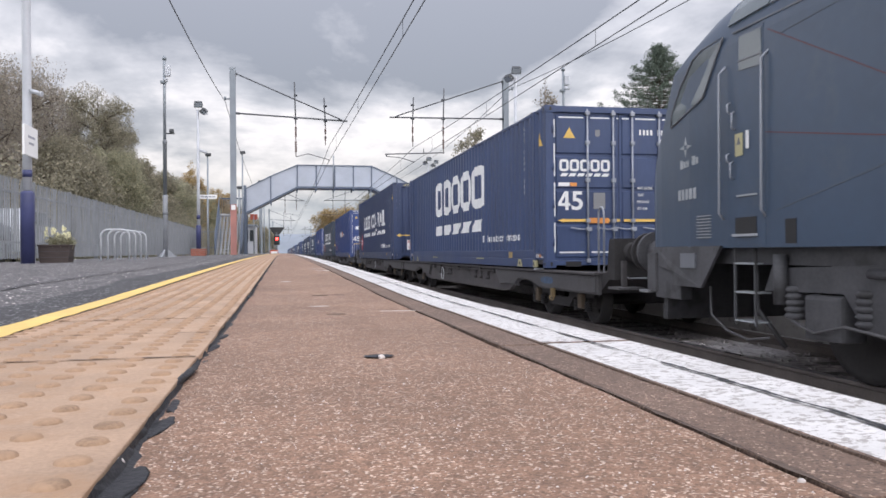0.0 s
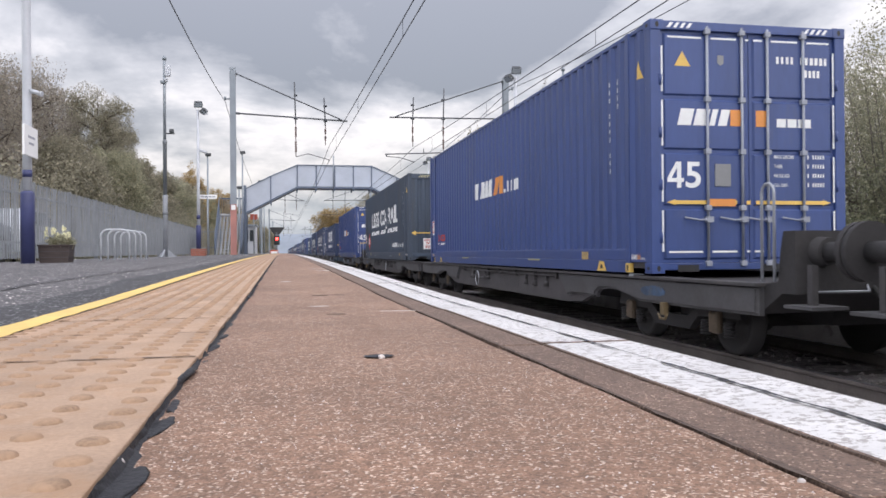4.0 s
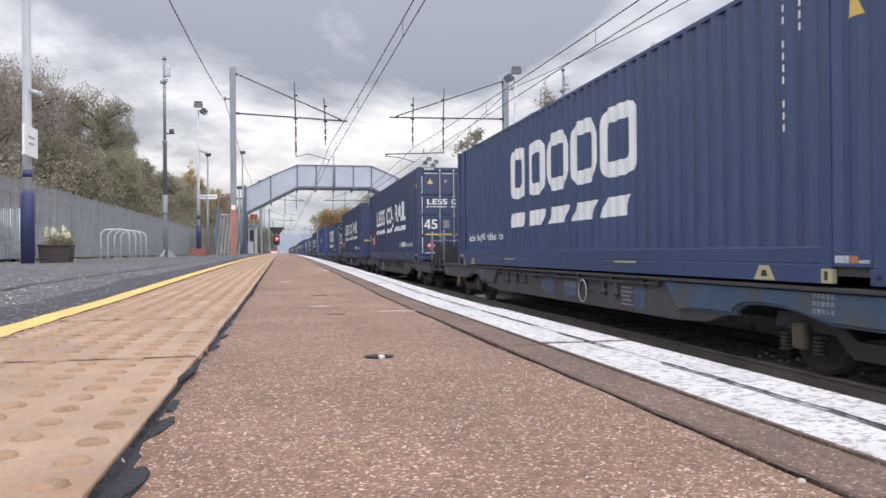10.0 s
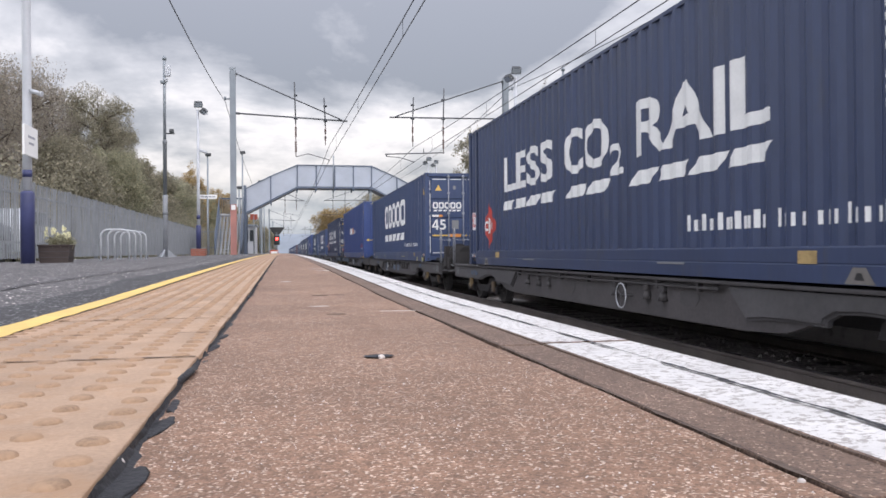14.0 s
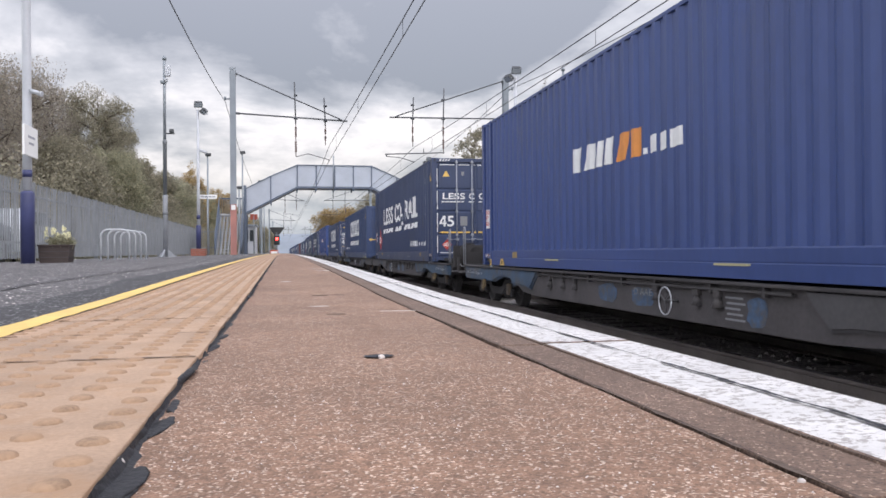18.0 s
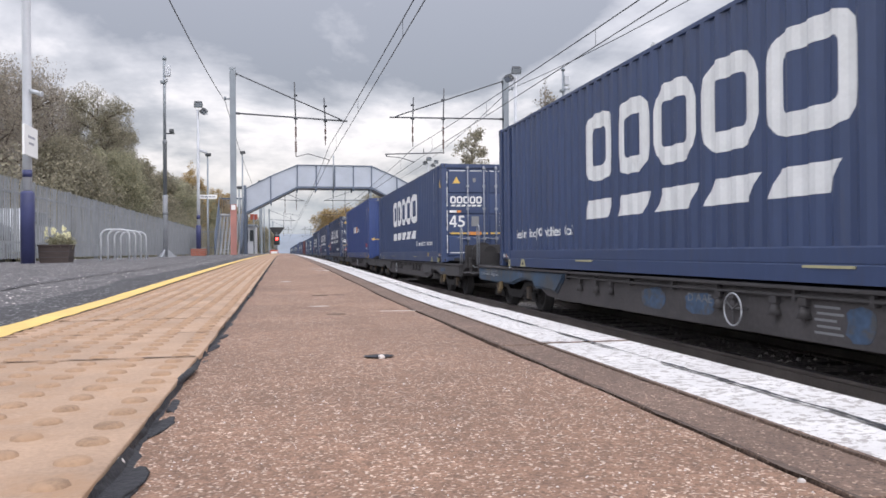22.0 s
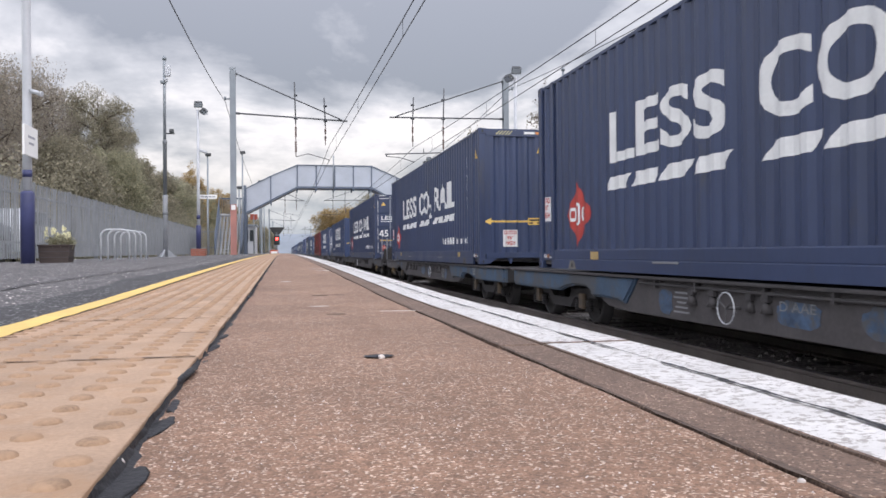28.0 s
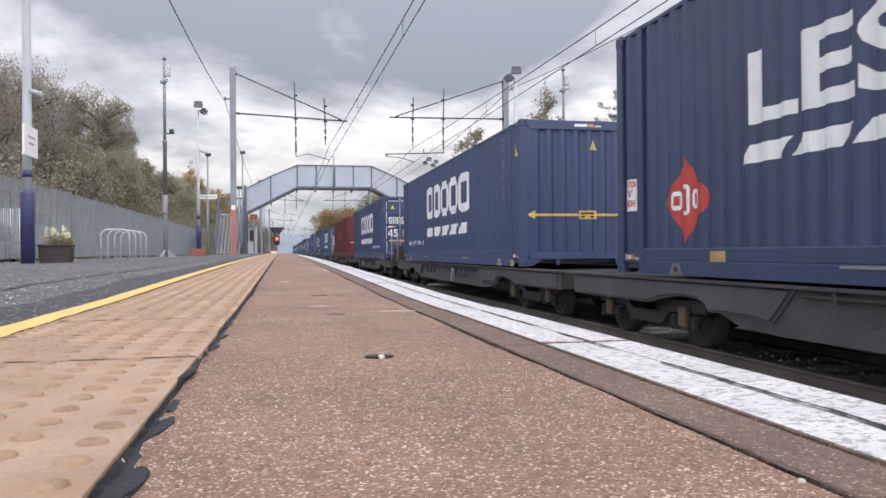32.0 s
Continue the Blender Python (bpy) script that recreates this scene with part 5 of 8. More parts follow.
def build_car(x, y, turn, paint, label):
    c = thing("parked_car", label, "car", pose(x, y, -0.12, 0, 0, turn) @ Matrix.Diagonal((1, 1, 1.32, 1)), "cars behind the fence")
    bm = B()
    side = [(-2.1, 0.32), (2.1, 0.32), (2.15, 0.62), (2.0, 0.82), (1.15, 0.95), (0.55, 1.42), (-0.95, 1.46), (-1.75, 1.0), (-2.1, 0.92)]
    prism(bm, side, -0.86, 0.86, "y")
    for v in bm.verts:
        if v.co.z > 1.2:
            v.co.y *= 0.80
    bmesh.ops.bevel(bm, geom=list(bm.edges), offset=0.05, segments=2, profile=0.6, affect="EDGES")
    for f in bm.faces:
        f.smooth = True
    part("body", bm, paint, c)
    for s in (-1, 1):
        bm = prism(B(), [(-0.85, 1.0), (0.95, 1.0), (0.48, 1.36), (-0.80, 1.38)], s * 0.80, s * 0.835, "y")
        for v in bm.verts:
            v.co.y *= 1 - (v.co.z - 1.0) * 0.30
            v.co.y += s * 0.035
        part("side_window", bm, "car_glass", c)
        for xx in (-1.3, 1.3):
            w = part("wheel", lathe(B(), [(0.2, -0.1), (0.32, -0.1), (0.33, 0), (0.32, 0.1), (0.2, 0.1)], 18, (0, 0, 0), "y"), "tyre", c)
            w.location = (xx, s * 0.80, 0.33)
            part("rim", lathe(B(), [(0.2, s * 0.085), (0.19, s * 0.112), (0.05, s * 0.10)], 14, (0, 0, 0), "y"), "galv", w)
        part("headlamp", box(B(), 2.0, 2.12, s * 0.62 - 0.16, s * 0.62 + 0.16, 0.66, 0.80, 0.02), "lamp_glass", c)
    bm = prism(B(), [(1.12, 0.98), (0.60, 1.40), (0.57, 1.40), (1.08, 0.98)], -0.66, 0.66, "y")
    for v in bm.verts:
        v.co += Vector((0.03, 0, 0.02))
    part("windscreen", bm, "car_glass", c)


build_car(-8.6, 22.6, 82, "car_silver", "silver parked car behind the palisade fence")
build_car(-9.2, 31.0, 86, "car_white", "white parked car behind the palisade fence")


def build_tree(name, x, y, z, h, r, leaves, n, seed, label, bark="bark", size=0.10, trunk_share=0.3, limbs=9, clump=0.55, lean=0.0, fill=0):
    """A trunk with forked limbs and a loose crown of single leaves."""
    rng = np.random.default_rng(seed)
    t = thing(name, label, "tree", pose(x, y, z), "trees beside the station")
    bm = B()
    tips = []
    segs = [Vector((0, 0, -0.2))]
    for i in range(1, 6):
        f = i / 5
        segs.append(Vector((lean * f + rng.normal(0, 0.08), rng.normal(0, 0.08), h * 0.80 * f)))
    r0 = 0.02 * h
    cc, rz = Vector((lean * 0.6, 0, h * 0.54)), h * 0.46

    def held(q):
        """Keeps a twig inside the uneven outline of the crown."""
        d = q - cc
        u = Vector((d.x / r, d.y / r, d.z / rz))
        n = u.normalized()
        lim = 0.90 + 0.30 * noise.noise(n * 1.6 + Vector((seed * 1.7, 0, 0))) + 0.14 * noise.noise(n * 4.5 + Vector((0, seed * 2.1, 0)))
        return q if u.length < lim else cc + d * (lim / u.length * rng.uniform(0.86, 1.0))
    for i in range(5):
        rod(bm, segs[i], segs[i + 1], r0 * (1 - 0.16 * i), r0 * (1 - 0.16 * (i + 1)), 7, False)
    for k in range(limbs):
        f = trunk_share + (1 - trunk_share) * (k + 0.5) / limbs
        q = f * 5
        i = min(4, int(q))
        p = segs[i].lerp(segs[i + 1], q - i)
        a = k * 2.4 + rng.uniform(-.5, .5)
        reach = r * math.sqrt(max(0.12, 1 - ((f - 0.55) / 0.62) ** 2)) * rng.uniform(0.65, 1.1)
        e = held(p + Vector((math.cos(a) * reach, math.sin(a) * reach, reach * rng.uniform(0.3, 0.8))))
        mid = p.lerp(e, 0.5) + Vector((rng.normal(0, .12), rng.normal(0, .12), 0.15))
        rod(bm, p, mid, r0 * 0.42, r0 * 0.26, 5, False)
        rod(bm, mid, e, r0 * 0.26, r0 * 0.08, 5, False)
        for m0, m1 in ((mid, e), (p, mid)):
            for _ in range(3):
                s = m0.lerp(m1, rng.uniform(0.3, 1))
                d = held(s + Vector(rng.normal(0, 1, 3)) * reach * 0.28 + Vector((0, 0, reach * 0.25)))
                rod(bm, s, d, r0 * 0.11, r0 * 0.03, 4, False)
                tips += [d, s.lerp(d, 0.6)]
                for _ in range(2):
                    d2 = held(d + Vector(rng.normal(0, 1, 3)) * reach * 0.2 + Vector((0, 0, reach * 0.14)))
                    rod(bm, d, d2, r0 * 0.04, r0 * 0.015, 3, False)
                    tips.append(d2)
        tips.append(e)
    tips.append(held(segs[5] + Vector((0, 0, h * 0.12))))
    rod(bm, segs[5], tips[-1], r0 * 0.2, r0 * 0.04, 4, False)
    # twigs that fill the shell of the crown
    for _ in range(fill):
        u = Vector(rng.normal(0, 1, 3)).normalized()
        q = held(cc + Vector((u.x * r, u.y * r, u.z * rz)) * 1.4)
        s = cc.lerp(q, rng.uniform(0.55, 0.8))
        rod(bm, s, q, r0 * 0.05, r0 * 0.015, 3, False)
        tips += [q, s.lerp(q, 0.5)]
    part("trunk", bm, bark, t, "forked trunk with thin branches")
    v, f = leaf_cloud(rng, [tuple(q) for q in tips], n, clump * r * 0.5, size)
    quads("crown", v.tolist(), f.tolist(), leaves, t)
    return t


def build_shrub(x, y, z, h, r, leaves, n, seed, stems=22, loose=0.20, leaf=0.021):
    """Thin upright stems from one stool, with small leaves along them."""
    rng = np.random.default_rng(seed)
    t = thing("shrub", "tall leafy autumn shrub on the bank" if stems < 20 else "tall autumn shrub with thin upright stems on the bank", "shrub", pose(x, y, z), "shrubs on the bank")
    bm = B()
    spots = []
    for k in range(stems):
        a, f = rng.uniform(0, 6.28), rng.random() ** 0.6
        base = Vector((0.18 * math.cos(a), 0.18 * math.sin(a), -0.1))
        top = Vector((r * f * math.cos(a), r * f * math.sin(a), h * rng.uniform(0.72, 1.08)))
        mid = base.lerp(top, 0.5) + Vector((rng.normal(0, .08), rng.normal(0, .08), 0.1))
        rod(bm, base, mid, 0.022, 0.014, 5, False)
        rod(bm, mid, top, 0.014, 0.004, 4, False)
        for q in np.linspace(0.1, 1.0, 9):
            p = base.lerp(mid, q * 2) if q < 0.5 else mid.lerp(top, q * 2 - 1)
            spots.append(tuple(p))
            for _ in range(2):
                e = p + Vector((rng.normal(0, .22), rng.normal(0, .22), rng.uniform(0.05, 0.3)))
                rod(bm, p, e, 0.005, 0.002, 3, False)
                spots.append(tuple(e))
    part("branchwork", bm, "twig", t, "thin grey upright branches")
    v, f = leaf_cloud(rng, spots, n, loose, leaf)
    quads("crown", v.tolist(), f.tolist(), leaves, t)


def build_conifer(x, y, z, h, r, seed):
    rng = np.random.default_rng(seed)
    t = thing("conifer", "dark green conifer standing above the hedge", "tree", pose(x, y, z))
    bm = B()
    rod(bm, (0, 0, -0.2), (0, 0, h), 0.16, 0.012, 8)
    tips = [(0, 0, h * q) for q in (0.975, 0.985, 0.995)]
    for k in range(230):
        f = 0.12 + 0.87 * (k / 230)
        a = k * 2.4
        reach = r * (1 - f) * rng.choice((0.72, 0.85, 0.95, 1.06)) + 0.04
        p = Vector((0, 0, h * f))
        e = p + Vector((math.cos(a) * reach, math.sin(a) * reach, reach * rng.uniform(-0.02, 0.16)))
        up = e + Vector((math.cos(a) * 0.10, math.sin(a) * 0.10, 0.10))
        rod(bm, p, e, 0.03, 0.008, 4, False)
        rod(bm, e, up, 0.008, 0.003, 3, False)
        tips += [tuple(p.lerp(e, q)) for q in (0.25, 0.45, 0.62, 0.78, 0.9, 1.0)] + [tuple(up)]
    part("trunk", bm, "bark", t)
    v, f = leaf_cloud(rng, tips, 80000, 0.13, 0.028)
    quads("crown", v.tolist(), f.tolist(), "needle", t)


def build_left_trees():
    spec = [  # x, y, height, radius, leaves
        (-13.1, 36, 8.6, 3.0, "leaf_brown"), (-13.8, 44, 11.2, 2.9, "leaf_brown"), (-14.3, 51, 12.3, 3.0, "leaf_brown"), (-14.5, 56, 12.2, 2.2, "leaf_brown"),
        (-11.0, 52, 10.9, 2.5, "leaf_olive"), (-11.3, 59, 10.4, 2.0, "leaf_olive"), (-10.8, 44, 6.4, 2.4, "leaf_olive"), (-11.0, 66, 8.2, 2.1, "leaf_olive"),
        (-9.4, 48, 6.6, 2.2, "leaf_green"), (-11.3, 76, 8.7, 2.4, "leaf_olive"), (-10.9, 84, 8.4, 2.9, "leaf_green"), (-11.1, 93, 9.0, 2.9, "leaf_olive"),
        (-10.7, 101, 11.0, 2.4, "leaf_yellow"), (-10.4, 110, 8.6, 3.0, "leaf_green"), (-9.2, 119, 10.2, 2.6, "leaf_yellow"), (-11.1, 130, 9.0, 3.4, "leaf_brown"),
        (-9.2, 140, 9.0, 3.4, "leaf_olive"),
    ]
    names = {"leaf_olive": "tall broadleaved tree in olive green autumn leaf", "leaf_brown": "broadleaved tree thinning to brown autumn leaf",
             "leaf_green": "broadleaved tree still in dull green leaf", "leaf_yellow": "broadleaved tree in yellow autumn leaf"}
    for k, (x, y, h, r, lf) in enumerate(spec):
        near = y < 62
        build_tree("tree", x, y, -0.12, h, r, lf, (24000 if h > 11 else 46000) if near else 20000, 100 + k, names[lf], size=0.050 if near else 0.085, limbs=18 if near else 12, clump=0.34, trunk_share=0.10, fill=90)
    # low growth between the trunks
    g = np.random.default_rng(8)
    cs = [(g.uniform(-13, -8.6), g.uniform(27, 125), 0.2 + 3.4 * g.random() ** 1.3) for _ in range(560)]
    v, f = leaf_cloud(g, cs, 150000, 1.1, 0.070)
    o = quads("undergrowth", v.tolist(), f.tolist(), "leaf_olive")
    tagged(o, "dense olive undergrowth behind the fence", "bushes", kind="stuff")


def build_right_trees():
    build_conifer(14.1, 28.0, 0.4, 7.56, 5.8, 4)
    rng = random.Random(77)
    for k in range(26):
        y = 8.5 + k * 0.72 + rng.uniform(-.3, .3)
        x = 13.0 + 1.3 * (k % 3) + rng.uniform(-.3, .3)
        # taller growth nearer the camera's side of the bank, thin stems farther along
        h = (4.5 if y < 13 else 4.0 if y < 16 else 3.5 if y < 20 else 3.3) * rng.uniform(0.85, 1.18)
        lf = rng.choice(("leaf_green", "leaf_olive", "leaf_green") if y < 17 else ("leaf_brown", "leaf_olive", "leaf_green"))
        leafy_end = y < 16.5
        build_shrub(x, y, ground_height(x, y), h, 1.7 if leafy_end else 1.15, lf, 12000 if leafy_end else 7000, 500 + k, 12 if leafy_end else 22, 0.40 if leafy_end else 0.20, 0.029 if leafy_end else 0.021)
    build_tree("birch_tree", 15.4, 45.0, 0.8, 10.4, 1.15, "leaf_brown", 3200, 331, "slender birch nearly bare of leaves", "birch", 0.07, 0.25, 12, 0.5)
    build_tree("birch_tree", 14.6, 60.0, 0.8, 10.3, 1.5, "leaf_olive", 4200, 332, "birch with thin yellow leaves", "birch", 0.09, 0.25, 12, 0.5)
    build_tree("birch_tree", 15.8, 50.0, 0.8, 8.5, 0.9, "leaf_brown", 600, 333, "slender birch nearly bare of leaves", "birch", 0.07, 0.25, 10, 0.5)
    g = np.random.default_rng(18)
    cs = []
    for _ in range(700):
        x, y = g.uniform(10.4, 16.5), g.uniform(4, 58)
        cs.append((x, y, ground_height(x, y) + 0.1 + 1.5 * g.random() ** 1.4))
    v, f = leaf_cloud(g, cs, 95000, 0.5, 0.04)
    tagged(quads("scrub", v.tolist(), f.tolist(), "scrub"), "dry brown scrub and brambles on the bank", "bushes", kind="stuff")
    # grass blades along the back of the opposite platform
    n = 9000
    p = np.stack([g.uniform(9.7, 11.2, n), g.uniform(3, 50, n), np.zeros(n)], 1)
    p[:, 2] = [ground_height(a, b) for a, b in p[:, :2]]
    h = g.uniform(0.06, 0.20, n)
    d = g.normal(0, 0.09, (n, 2))
    verts = np.zeros((n, 3, 3))
    verts[:, 0] = p + np.stack([np.full(n, -0.012), np.zeros(n), np.zeros(n)], 1)
    verts[:, 1] = p + np.stack([np.full(n, 0.012), np.zeros(n), np.zeros(n)], 1)
    verts[:, 2] = p + np.stack([d[:, 0], d[:, 1], h], 1)
    tagged(quads("grass_blades", verts.reshape(-1, 3).tolist(), np.arange(3 * n).reshape(-1, 3).tolist(), "leaf_green"), "long rough grass behind the opposite platform", "grass", kind="stuff")


def build_far_trees():
    spec = [(8.8, 150, 8.9, 3.2, "leaf_yellow"), (13.9, 160, 9.3, 4.4, "leaf_yellow"), (17.5, 152, 12.0, 4.2, "leaf_olive"), (21, 150, 11.0, 4.2, "leaf_olive"),
            (-7, 170, 7.5, 4.0, "leaf_olive"), (-5, 215, 7.0, 4.0, "leaf_olive"), (-9, 150, 8.0, 4.0, "leaf_yellow")]
    for k, (x, y, h, r, lf) in enumerate(spec):
        build_tree("tree", x, y, -1.0, h + 1.0, r, lf, 13000, 400 + k, "round autumn tree far along the line", size=0.15, limbs=11, trunk_share=0.1, clump=0.45, fill=60)
    g = np.random.default_rng(28)
    cs = [(s * g.uniform(12, 40) + 4, g.uniform(180, 420), g.uniform(-0.5, 2.2)) for s in (-1, 1) for _ in range(140)]
    v, f = leaf_cloud(g, cs, 16000, 2.6, 0.5)
    tagged(quads("far_hedge", v.tolist(), f.tolist(), "leaf_olive"), "far hedges beside the railway", "bushes", kind="stuff")
    # hills on the horizon, with haze painted into their colour
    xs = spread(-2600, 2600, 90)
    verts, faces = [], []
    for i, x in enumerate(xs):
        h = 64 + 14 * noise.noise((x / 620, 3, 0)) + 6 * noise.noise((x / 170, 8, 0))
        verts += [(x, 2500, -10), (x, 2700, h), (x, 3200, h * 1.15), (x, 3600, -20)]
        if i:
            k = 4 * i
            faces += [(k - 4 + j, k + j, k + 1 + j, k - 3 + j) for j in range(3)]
    tagged(quads("far_hills", verts, faces, "hill", None, True), "low hills on the horizon, coloured blue-grey as if in haze", "hills", kind="structure")


build_left_trees()
build_right_trees()
build_far_trees()

# ---- the train: containers ----
CW, CL = 2.5, 13.716
PITCH, RIB = 0.278, 0.034
POST = 0.65      # the inner posts stand this far from the ends


def fold(s, pitch=PITCH, rib=RIB):
    """How far the corrugated sheet lies behind its outer face at s."""
    k = (s % pitch) / pitch
    if k < 0.26:
        return 0.0
    if k < 0.5:
        return rib * (k - 0.26) / 0.24
    if k < 0.76:
        return rib
    return rib * (1 - (k - 0.76) / 0.24)


def folds(a, b, pitch=PITCH):
    out = {a, b}
    i = math.floor(a / pitch)
    while i * pitch < b:
        for k in (0, 0.26, 0.5, 0.76):
            s = (i + k) * pitch
            if a < s < b:
                out.add(s)
        i += 1
    return sorted(out)


def corrugated(a, b, z0, z1, place, pitch=PITCH, rib=RIB):
    """A corrugated sheet from a to b; place(s, depth, z) puts its points."""
    bm = B()
    rows = [(bm.verts.new(place(s, fold(s, pitch, rib), z0)), bm.verts.new(place(s, fold(s, pitch, rib), z1))) for s in folds(a, b, pitch)]
    for p, q in zip(rows, rows[1:]):
        bm.faces.new((p[0], q[0], q[1], p[1]))
    return bm


def side_place(side):
    """Points on a long side: s from its left end as one faces it, depth inward, height."""
    if side < 0:
        return lambda s, d, z: (-CW / 2 + 0.012 + d, CL - s, z)
    return lambda s, d, z: (CW / 2 - 0.012 - d, s, z)


def on_side(bm, side, u, z, flat=False, lift=0.004):
    """Lays flat artwork (x along, y up) on a long side, following the ribs."""
    if not flat:
        xs = [v.co.x for v in bm.verts]
        for s in folds(u + min(xs), u + max(xs))[1:-1]:
            bmesh.ops.bisect_plane(bm, geom=list(bm.verts) + list(bm.edges) + list(bm.faces), plane_co=(s - u, 0, 0), plane_no=(1, 0, 0), dist=1e-5)
    pl = side_place(side)
    for v in bm.verts:
        s = u + v.co.x
        v.co = Vector(pl(s, (0 if flat else fold(s)) - lift, z + v.co.y))
    bmesh.ops.recalc_face_normals(bm, faces=bm.faces)
    return bm


def on_end(bm, blind, x, z, lift=0.004, ribbed=False):
    """Lays flat artwork on the door end (facing -y) or the blind end (facing +y)."""
    if ribbed:
        xs = [v.co.x for v in bm.verts]
        for s in folds(x + min(xs), x + max(xs), 0.25)[1:-1]:
            bmesh.ops.bisect_plane(bm, geom=list(bm.verts) + list(bm.edges) + list(bm.faces), plane_co=(s - x, 0, 0), plane_no=(1, 0, 0), dist=1e-5)
    for v in bm.verts:
        s = x + v.co.x
        d = fold(s, 0.25, 0.045) if ribbed and 0.246 < s < CW - 0.246 else 0
        v.co = Vector((CW / 2 - s, CL - 0.015 - d + lift, z + v.co.y)) if blind else Vector((-CW / 2 + s, 0.022 - lift, z + v.co.y))
    bmesh.ops.recalc_face_normals(bm, faces=bm.faces)
    return bm


def plates(rects):
    """Flat quads: each four corners, or x0, y0, x1, y1."""
    bm = B()
    for q in rects:
        if len(q) == 4 and not isinstance(q[0], tuple):
            q = ((q[0], q[1]), (q[2], q[1]), (q[2], q[3]), (q[0], q[3]))
        bm.faces.new([bm.verts.new((a, b, 0)) for a, b in q])
    return bm


def rings(blocks, stroke):
    """Plain upright rounded blocks with a slot, in place of a trade mark."""
    bm = B()
    for x0, y0, x1, y1 in blocks:
        r = min(x1 - x0, y1 - y0) * 0.30
        outer, inner = [], []
        for cx, cy, a0 in ((x1 - r, y1 - r, 0), (x0 + r, y1 - r, 90), (x0 + r, y0 + r, 180), (x1 - r, y0 + r, 270)):
            for k in range(4):
                a = radians(a0 + 30 * k)
                outer.append((cx + r * math.cos(a), cy + r * math.sin(a)))
                ri = max(0.005, r - stroke)
                inner.append((cx + ri * math.cos(a), cy + ri * math.sin(a)))
        ov = [bm.verts.new((a, b, 0)) for a, b in outer]
        iv = [bm.verts.new((a, b, 0)) for a, b in inner]
        n = len(ov)
        for i in range(n):
            bm.faces.new((ov[i], ov[(i + 1) % n], iv[(i + 1) % n], iv[i]))
    return bm


def dashes(x0, x1, y0, y1, n, gap=0.28, lean=0.35):
    """A row of slanting dashes."""
    w = (x1 - x0) / n
    s = lean * (y1 - y0) * 2
    return plates([((x0 + w * i, y0), (x0 + w * (i + 1 - gap), y0), (x0 + w * (i + 1 - gap) + s, y1), (x0 + w * i + s, y1)) for i in range(n)])


def code_bars(rng, x, y, w, h, n):
    """Small upright bars in place of a registration code."""
    step = w / n
    return plates([(x + i * step, y, x + i * step + step * rng.uniform(0.45, 0.7), y + h) for i in range(n) if i not in (4, 11)])


